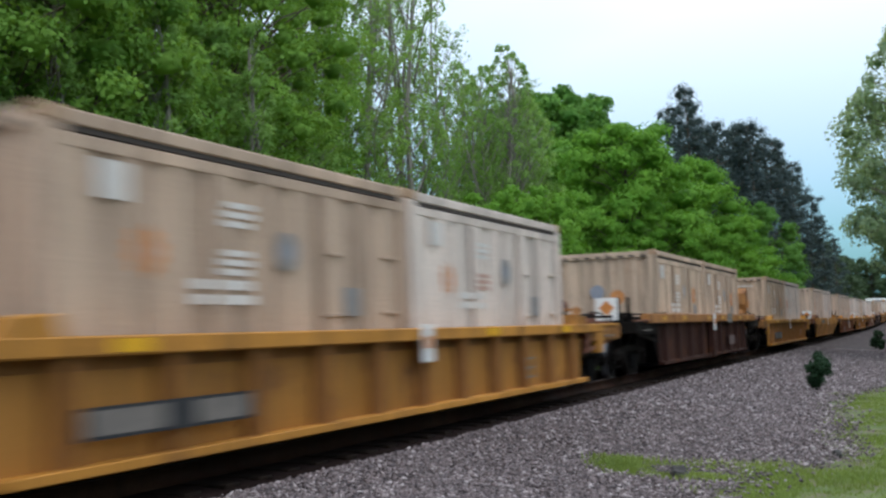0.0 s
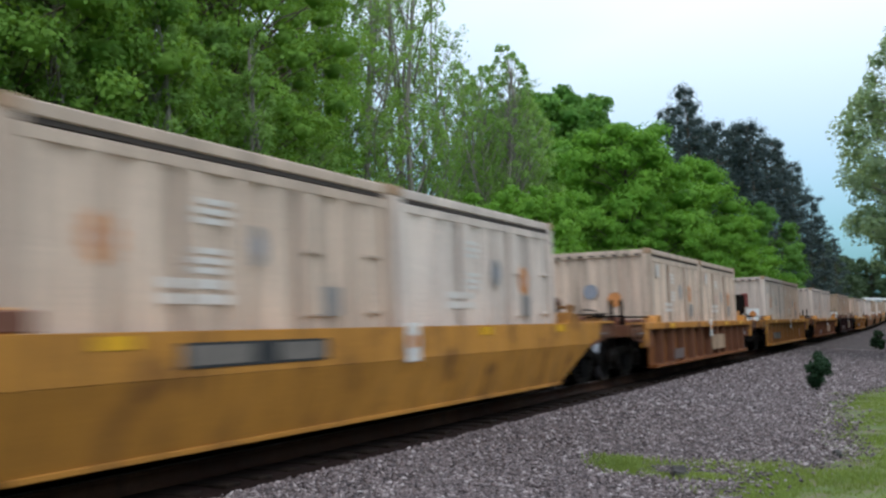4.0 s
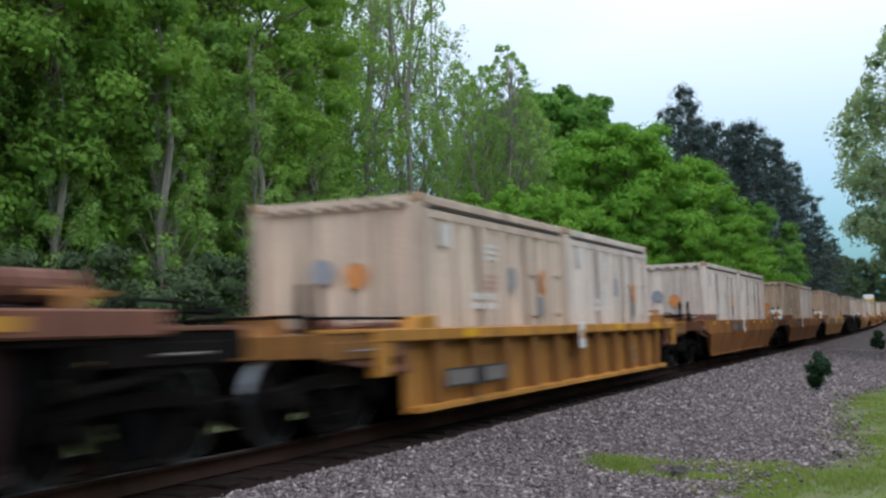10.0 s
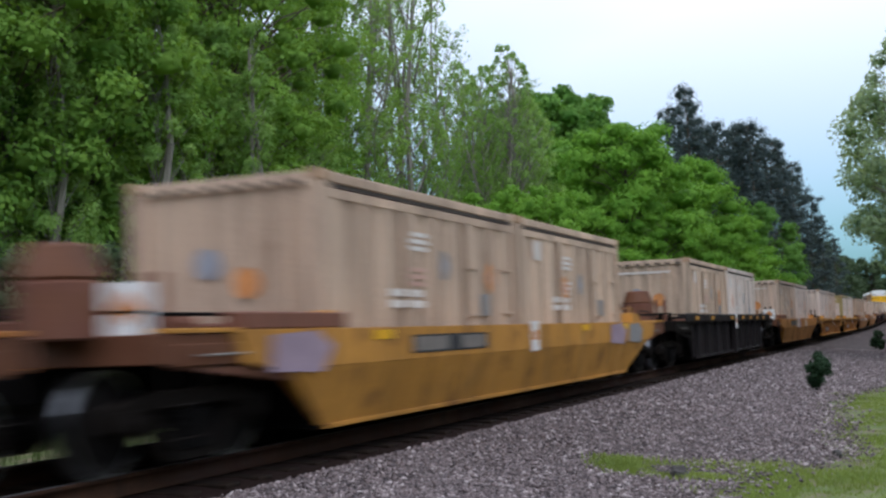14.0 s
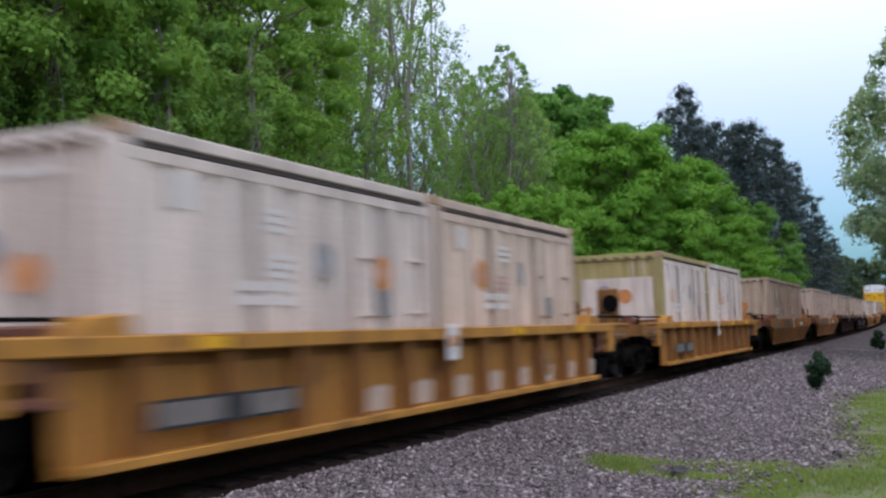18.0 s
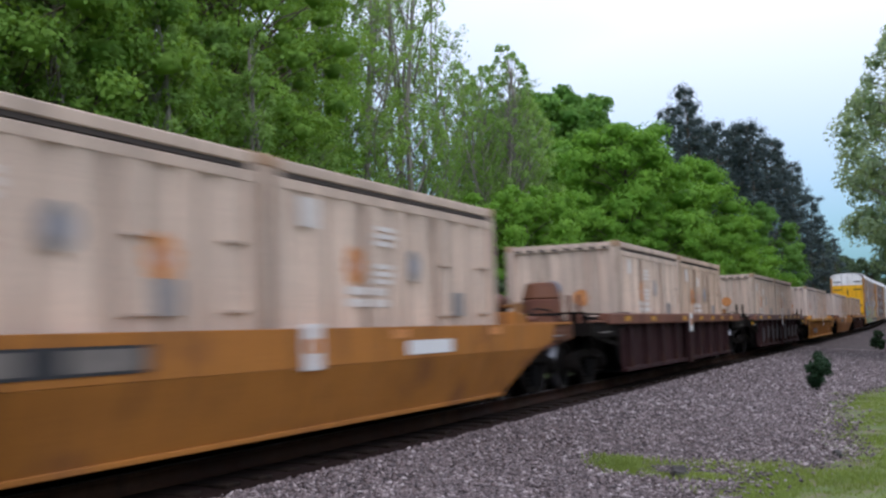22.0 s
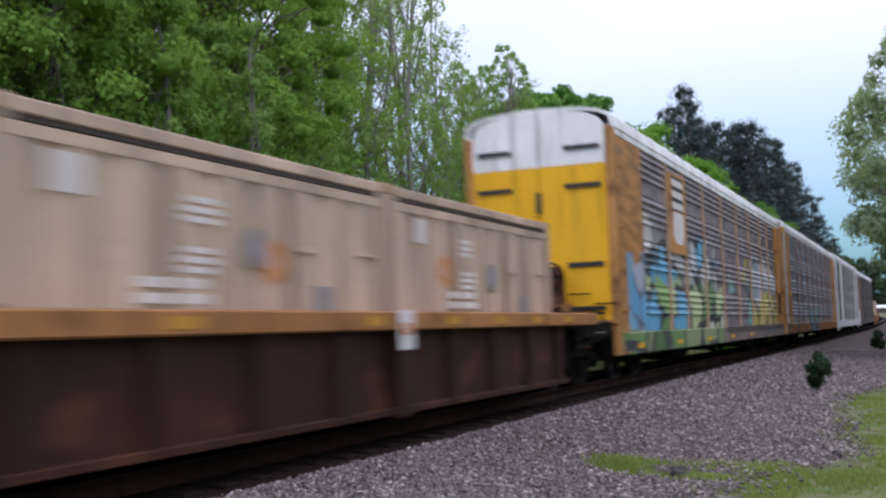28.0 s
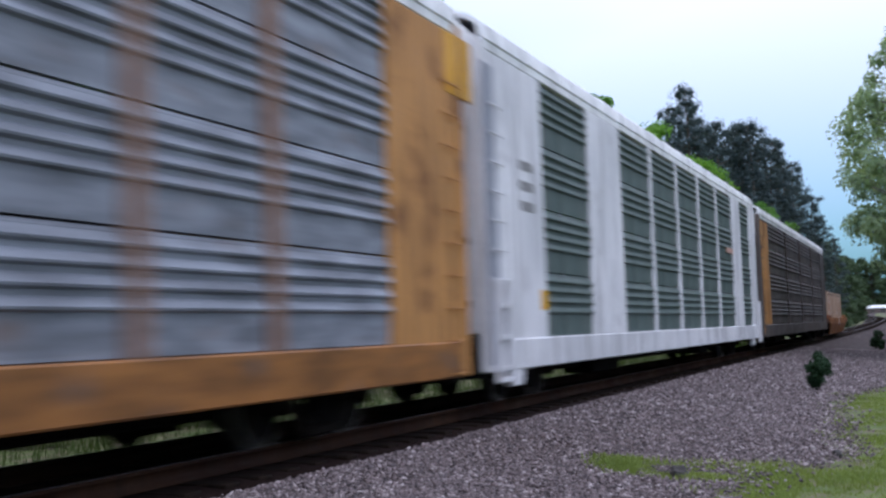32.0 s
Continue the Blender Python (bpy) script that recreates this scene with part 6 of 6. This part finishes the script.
def car_carrier(label, u, length, frame, panel, post, roof, sill, eave, bays, tiers=4, marks="", reflectors=7):
    """u: the leading end. Side panels in bays between posts, curved roof, end doors, low sill, bogies."""
    car = thing("car_carrier_wagon", label, "railway wagon", "wagons of the train")
    half, base, top = 1.50, 0.94, eave - RAIL_Z
    L2 = length / 2
    roof_line = arch(half + 0.02, top, top + 0.46)
    rs = Shape().prism([(y, z) for y, z in roof_line] + [(y * 0.97, z - 0.05) for y, z in reversed(roof_line)], -L2 + 0.05, L2 - 0.05, "x")
    part("roof", rs.mesh("roof"), M[roof], car, "curved ribbed roof")
    for i in range(18):
        x = -L2 + 0.8 + i * (length - 1.6) / 17
        part("roof_rib", kept(f"roof_rib{eave}", lambda: Shape().prism([(y * 1.008, z + 0.012) for y, z in roof_line] + [(y, z - 0.01) for y, z in reversed(roof_line)], -0.04, 0.04, "x")), M[roof], car, at=pose(x, 0, 0))
    ends_w = bays[0][0]
    for sy in (-1, 1):
        y0, y1 = min(sy * 1.38, sy * half), max(sy * 1.38, sy * half)
        part("side_sill", Shape().box(-L2 + 0.3, L2 - 0.3, min(sy * 1.3, sy * 1.53), max(sy * 1.3, sy * 1.53), 0.50, base).mesh("side_sill", 0.02), M[sill], car)
        part("eave_rail", Shape().box(-L2, L2, y0, y1, top - 0.14, top).mesh("eave_rail", 0.012), M[roof], car)
        for k, e in enumerate((-1, 1)):
            x0, x1 = (-L2, -L2 + ends_w) if e < 0 else (-L2 + bays[-1][1], L2)
            part("end_panel", Shape().box(x0, x1, y0, y1, base - 0.35, top - 0.142).mesh("end_panel", 0.015), M["end_sprayed" if marks == "graffiti" and e < 0 and sy < 0 else frame], car, "plain end section of the side")
            if sy < 0:
                lx = x0 + 0.2 if e < 0 else x1 - 0.62
                for r in range(10):
                    part("rung", kept("rack_rung", lambda: Shape().line([(0, -1.49, 0), (0, -1.55, 0), (0.42, -1.55, 0), (0.42, -1.49, 0)], 0.013)), M[frame], car, at=pose(lx, 0, 0.55 + r * 0.40))
        panel_h = (top - 0.16 - base) / tiers
        for b, (x0, x1) in enumerate(bays):
            w = x1 - x0
            me = kept(f"panel{w:.2f}{panel_h:.3f}", lambda: corrugated(w, panel_h - 0.02))
            for t in range(tiers):
                z = base + 0.01 + t * panel_h
                at = pose(-L2 + x0, -1.455, z) if sy < 0 else pose(-L2 + x1, 1.455, z, 0, 0, 180)
                if marks and sy < 0:      # sprayed across: these panels lie in the wagon's own metres
                    own = me.copy()
                    own.transform(at)
                    part("side_panel", own, M[panel], car)
                else:
                    part("side_panel", me, M["rack_dull" if marks else panel], car, at=at)
        for (a0, a1), (b0, b1) in zip(bays, bays[1:]):
            w = max(0.10, b0 - a1)
            part("side_post", kept(f"post{w:.2f}{top:.2f}{sy}", lambda: Shape().box(0, w, min(sy * 1.40, sy * 1.515), max(sy * 1.40, sy * 1.515), base - 0.02, top - 0.14), 0.012), M[post], car, at=pose(-L2 + (a1 + b0) / 2 - w / 2, 0, 0))
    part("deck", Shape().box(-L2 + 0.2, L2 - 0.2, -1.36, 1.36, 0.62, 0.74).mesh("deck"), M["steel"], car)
    # black boxes added to darken the view under the floor
    part("underframe", Shape().box(-L2 + 4.6, L2 - 4.6, -0.85, 0.85, 0.34, 0.61).box(-L2 + 6.5, -L2 + 8.4, -1.1, -0.5, 0.22, 0.6).box(L2 - 9.5, L2 - 8.2, -1.15, -0.45, 0.26, 0.6).mesh("underframe", 0.02), M["steel"], car, "black brake gear boxes, added for the dark under the floor")
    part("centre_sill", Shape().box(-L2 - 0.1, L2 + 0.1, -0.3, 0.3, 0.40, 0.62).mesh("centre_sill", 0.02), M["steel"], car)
    for e in (-1, 1):
        bogie(car, e * (L2 - 3.0), False)
        part("coupler", Shape().box(min(e * L2, e * (L2 + 0.5)), max(e * L2, e * (L2 + 0.5)), -0.09, 0.09, 0.50, 0.72).mesh("coupler", 0.02), M["steel"], car)
        # end doors: a pair of tall leaves under a rounded top
        for sy in (-1, 1):
            arc = [(y, z) for y, z in arch(1.36, top - 0.2, top + 0.40, 16) if y * sy >= -1e-6]
            ys = sorted(arc, key=lambda p: -p[0])
            part("end_door", Shape().prism([(0.012 * sy, base + 0.08), (1.36 * sy, base + 0.08), (1.36 * sy, 4.22), (0.012 * sy, 4.22)], e * (L2 - 0.12), e * (L2 - 0.02), "x").mesh("end_door", 0.01),
                 M["rack_door" if marks == "graffiti" else frame], car, "tall folding end door")
            up = [(0.012 * sy, 4.222), (1.36 * sy, 4.222)] + [p for p in (ys if sy > 0 else list(reversed(ys))) if p[1] > 4.23]
            up[-1] = (0.012 * sy, up[-1][1])
            part("door_top", Shape().prism(up, e * (L2 - 0.12), e * (L2 - 0.02), "x").mesh("door_top"), M["rack_white"], car, "white painted rounded top of the door")
            for z in (1.42, 2.27, 3.80, 4.55):
                part("door_slot", kept("door_slot", lambda: Shape().box(-0.014, 0, -0.36, 0.36, -0.045, 0.045), 0.004), M["d_black"], car, "black slot in the end door", pose(e * L2 - (0.012 if e < 0 else -0.026), sy * 0.90, z))
            part("end_post", Shape().box(min(e * (L2 - 0.16), e * (L2 + 0.02)), max(e * (L2 - 0.16), e * (L2 + 0.02)), min(sy * 1.365, sy * 1.52), max(sy * 1.365, sy * 1.52), 0.5, top - 0.01).mesh("end_post", 0.02), M[frame], car)
        part("end_sill", Shape().box(min(e * (L2 - 0.3), e * (L2 + 0.05)), max(e * (L2 - 0.3), e * (L2 + 0.05)), -1.36, 1.36, 0.42, 1.0).mesh("end_sill", 0.02), M["steel"], car)
        part("door_bar", Shape().box(min(e * (L2 - 0.02), e * (L2 + 0.03)), max(e * (L2 - 0.02), e * (L2 + 0.03)), -0.05, 0.05, 3.3, 3.72).box(min(e * (L2 - 0.02), e * (L2 + 0.03)), max(e * (L2 - 0.02), e * (L2 + 0.03)), -0.05, 0.05, 1.6, 2.1).mesh("door_bar", 0.01), M["d_black"], car, "black latch bars")
    refl = kept("rack_reflector", lambda: Shape().box(-0.3, 0.3, -0.005, 0, -0.05, 0.05))
    for i in range(reflectors):
        part("reflector", refl, M["d_yellow"], car, "yellow reflector", pose(-L2 + 1.6 + i * (length - 3.2) / 6, -1.532, 0.66))
    MOVERS.append((car, u + L2, RAIL_Z))
    return car, L2


def bays_between(edges, gap=0.16):
    return [(a + gap / 2, b - gap / 2) for a, b in zip(edges, edges[1:])]


def bays_of(first, last, count, gap=0.16):
    w = (last - first) / count
    return [(first + i * w + (gap / 2 if i else 0), first + (i + 1) * w - (gap / 2 if i < count - 1 else 0)) for i in range(count)]


GREENS = [(0.26, 0.42, 0.13), (0.48, 0.56, 0.27), (0.12, 0.27, 0.07), (0.60, 0.60, 0.48), (0.13, 0.42, 0.62), (0.40, 0.54, 0.22)]
BLONDE = [(0.60, 0.52, 0.13), (0.64, 0.58, 0.22), (0.56, 0.47, 0.09), (0.66, 0.64, 0.58), (0.50, 0.49, 0.16)]
TEALS = [(0.10, 0.38, 0.39), (0.18, 0.48, 0.47), (0.06, 0.24, 0.27), (0.26, 0.46, 0.43)]
SMOKE = [(0.58, 0.56, 0.54), (0.13, 0.42, 0.62), (0.48, 0.48, 0.46), (0.30, 0.28, 0.29)]
SILVER = [(0.62, 0.62, 0.68), (0.54, 0.55, 0.62), (0.68, 0.68, 0.72), (0.60, 0.56, 0.40)]
INK, BROWN = (0.03, 0.035, 0.045), (0.16, 0.13, 0.06)
GRIME = [(0.16, 0.065, 0.03), (0.24, 0.10, 0.035), (0.09, 0.045, 0.03), (0.30, 0.13, 0.035)]
VIOLET = [(0.10, 0.07, 0.16), (0.10, 0.24, 0.27), (0.07, 0.06, 0.13), (0.20, 0.15, 0.22)]
M["rack_sprayed"] = graffiti_mat("sprayed_panel_steel", (0.23, 0.195, 0.205), [
    (-11.6, -2.0, 1.9, 3.3, SMOKE, 3.0, 0.8, INK), (-13.5, -1.0, 0.4, 2.1, GREENS, 1.0, 0.55, INK), (0.0, 2.6, 1.9, 2.25, TEALS, 7.0, 0.5, INK),
    (3.7, 5.0, 0.5, 2.3, TEALS, 4.0, 0.7, INK), (4.7, 11.6, 1.7, 3.1, SILVER, 12.0, 0.6, (0.34, 0.42, 0.47)), (4.7, 11.6, 0.6, 1.95, BLONDE, 5.0, 0.5, BROWN),
    (1.8, 4.3, 2.3, 3.3, [(0.40, 0.39, 0.46), (0.15, 0.11, 0.24), (0.33, 0.31, 0.40), (0.46, 0.39, 0.09), (0.30, 0.27, 0.33)], 21.0, 1.6, (0.10, 0.08, 0.15))])
M["end_sprayed"] = graffiti_mat("sprayed_ochre_end_paint", (0.44, 0.195, 0.045), [
    (-12.75, -10.9, 0.5, 2.45, [(0.13, 0.42, 0.64), (0.40, 0.45, 0.54), (0.10, 0.36, 0.58), (0.44, 0.46, 0.52), (0.16, 0.46, 0.66)], 14.0, 1.25, (0.08, 0.11, 0.18)),
    (-13.3, -10.9, 0.4, 0.85, GREENS, 17.0, 0.7, INK)])
M["rack_tagged"] = graffiti_mat("tagged_panel_steel", (0.23, 0.25, 0.29), [(-4.2, 1.4, 0.5, 1.65, TEALS, 9.0, 1.1, INK)])
M["sill_sprayed"] = graffiti_mat("sprayed_sill_steel", (0.24, 0.19, 0.165), [
    (-13.5, -1.5, 0.3, 1.6, [(0.15, 0.27, 0.08), (0.26, 0.34, 0.15), (0.08, 0.17, 0.05), (0.20, 0.30, 0.11)], 2.0, 0.5, INK), (5.0, 13.0, 0.66, 1.1, [(0.05, 0.12, 0.16), (0.04, 0.08, 0.12), (0.08, 0.2, 0.22)], 6.0, 0.8, INK)])
M["sill_tagged"] = graffiti_mat("tagged_sill_steel", (0.28, 0.115, 0.026), [(-13.8, -4.0, 0.3, 1.3, GRIME, 8.0, 0.9, (0.08, 0.04, 0.025)), (-4.4, 1.5, 0.3, 1.3, VIOLET, 11.0, 0.6, INK)])

RACK = 26.9
wagon, h = car_carrier("grey car carrier wagon with yellow end doors and sprayed sides", 452.95, RACK, "rack_yellow", "rack_sprayed", "rack_tan", "rack_white", "sill_sprayed", 5.48, bays_between((2.3, 4.9, 6.95, 9.6, 12.5, 15.4, 18.1, 20.9, 22.9, 25.1)), marks="graffiti", reflectors=5)
part("equipment_box", Shape().box(h - 1.75, h - 0.25, -1.60, -1.502, 2.15, 4.70).mesh("equipment_box", 0.02), M["rack_yellow"], wagon, "raised ochre box on the end section")
part("door_recess", Shape().box(h - 1.5, h - 0.7, -1.506, -1.502, 1.3, 2.1).mesh("door_recess"), M["rib_ochre"], wagon, "dark rusty recess under the box")
stand = part("brake_stand", Shape().prism([(-0.5, 0.7), (0.0, 0.7), (-0.02, 2.0), (-0.1, 2.25), (-0.36, 2.25), (-0.46, 2.0)], -h - 0.2, -h + 0.0, "x").box(-h - 0.45, -h - 0.02, -0.95, 0.3, 0.66, 0.72).mesh("brake_stand", 0.015), M["rib_ochre"], wagon, "dark brown brake stand and step on the end")
part("brake_wheel", Shape().lathe([(0.24, -0.02), (0.28, -0.02), (0.28, 0.02), (0.24, 0.02), (0.24, -0.02)], (0, 0, 0), 20).box(-0.25, 0.25, -0.015, 0.015, -0.02, 0.02).box(-0.02, 0.02, -0.015, 0.015, -0.25, 0.25).mesh("brake_wheel"), M["truck"], stand, "dark hand brake wheel", pose(-h - 0.27, -0.25, 2.05, 0, 0, 90))
for y, z in ((-1.25, 1.1), (-1.25, 1.5), (-0.75, 1.25), (-0.75, 1.7)):
    part("end_rung", Shape().line([(-h - 0.02, y - 0.2, z), (-h - 0.1, y - 0.2, z), (-h - 0.1, y + 0.2, z), (-h - 0.02, y + 0.2, z)], 0.018).mesh("end_rung"), M["truck"], wagon)
part("upper_sill", Shape().box(-1.0, h - 0.4, -1.5345, -1.5305, 0.76, 0.935).mesh("upper_sill"), M["rack_dull"], wagon, "dark grey upper band of the sill")
board = part("sign_board", Shape().box(4.95 - h, 6.95 - h, -1.535, -1.52, 2.72, 4.62).mesh("sign_board", 0.004), M["rack_yellow"], wagon, "ochre sign board on the side")
part("shield", Shape().prism([(5.35 - h, 3.7), (5.35 - h, 3.15), (5.6 - h, 2.95), (6.35 - h, 2.95), (6.6 - h, 3.15), (6.6 - h, 3.7)], -1.541, -1.5365).mesh("shield"), M["d_white"], board, "white shield shape")
stripe = kept("sign_stripe", lambda: Shape().box(0, 1.25, -0.0045, 0, 0, 0.16))
for z in (3.78, 4.05, 4.32):
    part("sign_stripe", stripe, M["d_white"], board, "", pose(5.35 - h, -1.5365, z))
part("sign_ground", Shape().box(5.35 - h, 6.6 - h, -1.5395, -1.5362, 3.74, 4.55).mesh("sign_ground"), M["d_black"], board)

wagon, h = car_carrier("grey galvanised car carrier wagon with ochre ends and posts", 480.75, 28.35, "rack_yellow", "rack_tagged", "rack_rust", "rack_white", "sill_tagged", 5.55, bays_between((2.75, 5.55, 7.55, 10.4, 13.25, 16.1, 18.95, 21.8, 23.75, 26.25), 0.2), marks="tag", reflectors=3)
part("corner_plate", Shape().box(h - 0.45, h + 0.38, -1.512, -1.44, 4.05, 4.84).mesh("corner_plate", 0.004), M["rack_bright"], wagon, "bright yellow plate at the upper corner")
part("warning_label", Shape().box(1.9 - h, 2.5 - h, -1.506, -1.501, 2.1, 2.3).mesh("warning_label"), M["d_yellow"], wagon, "small yellow label")
part("white_post", Shape().box(-h + 0.18, -h + 1.0, -1.525, -1.503, 0.62, 4.75).mesh("white_post", 0.01), M["rack_mottled"], wagon, "peeling whitish corner post")
part("corner_cap", Shape().box(-h + 0.14, -h + 1.04, -1.53, -1.503, 4.755, 4.98).mesh("corner_cap", 0.006), M["rack_bright"], wagon, "bright yellow cap above the corner post")

white_bays = [(2.6, 5.25), (7.55, 10.2), (10.36, 13.0), (13.16, 15.8), (15.96, 18.6), (18.76, 21.4), (23.1, 25.1)]
wagon, h = car_carrier("white car carrier wagon with grey-green side panels", 509.85, RACK - 0.5, "rack_body_white", "rack_green", "rack_body_white", "rack_white", "rack_body_white", 5.62, white_bays, reflectors=0)
for x in (-h + 0.1, h - 0.62):
    part("corner_ladder", Shape().box(x, x + 0.07, -1.62, -1.535, 0.36, 1.75).box(x + 0.45, x + 0.52, -1.62, -1.535, 0.36, 1.75).box(x, x + 0.52, -1.60, -1.55, 0.36, 0.43).box(x, x + 0.52, -1.60, -1.55, 0.52, 0.58).box(x, x + 0.52, -1.60, -1.55, 0.94, 1.0).box(x, x + 0.52, -1.60, -1.55, 1.36, 1.42).mesh("corner_ladder", 0.008), M["rack_body_white"], wagon, "short white ladder at the corner")
    part("jacking_pad", Shape().prism([(x * 0.93 - 0.3, 0.52), (x * 0.93 + 0.35, 0.52), (x * 0.93 + 0.25, 0.28), (x * 0.93 - 0.2, 0.28)], -1.52, -1.40).mesh("jacking_pad", 0.012), M["rack_body_white"], wagon)
# bluish shade of the leading end post, laid on as a slate strip
part("corner_strip", Shape().box(-h - 0.03, -h + 0.4, -1.532, -1.5215, 0.6, 4.7).mesh("corner_strip", 0.003), M["d_slate"], wagon, "slate grey strip standing in for shade on the leading corner")
part("red_mark", Shape().box(20.2 - h, 21.6 - h, -1.508, -1.487, 3.15, 3.3).mesh("red_mark"), M["d_red"], wagon, "small red lettering")
for x, z in ((1.5, 3.4), (1.5, 3.1), (1.5, 2.8)):
    part("data_block", kept("rack_block", lambda: Shape().box(0, 0.6, -0.005, 0, 0, 0.14)), M["d_grey"], wagon, "grey lettering", pose(x - h, -1.501, z))
part("yellow_label", kept("rack_label", lambda: Shape().box(0, 0.3, -0.005, 0, 0, 0.3)), M["d_yellow"], wagon, "", pose(2.3 - h, -1.501, 1.35))

wagon, h = car_carrier("dull grey car carrier wagon with an ochre leading corner", 537.6, 27.8, "rack_dull", "rack_dull", "rack_dull", "rack_white", "rack_dull", 5.5, bays_of(2.6, 25.6, 4, 0.1), reflectors=0)
part("corner_plate", Shape().box(-h + 0.25, -h + 2.3, -1.512, -1.502, 0.62, 4.72).mesh("corner_plate", 0.004), M["rack_yellow"], wagon, "ochre plate along the leading corner")


# ---------------------------------------------------------------- what moves
SWAY = ((0, -0.3), (1.5, -0.3), (3.5, 0.0), (7, 0.1), (9, -0.35), (11.2, -0.6), (13, 0.0), (14.5, 0.5), (16.5, 0.5), (18.5, 0.1), (21, -0.6), (25.5, -0.55), (28, 0.1), (29.3, 0.4), (30.5, 0.1), (32, 0.1))


def motions():
    """The train runs along the line; the overhanging tree stirs."""
    times = range(0, 33, 2)
    for ob, u, z in MOVERS:
        walk(ob, [(t, on_line(u - run(t), z)) for t in times])
    walk(sage, [(t, SAGE_AT @ pose(0, 0, 0, 0.9 * a, 0, 0.4 * a)) for t, a in SWAY])


motions()
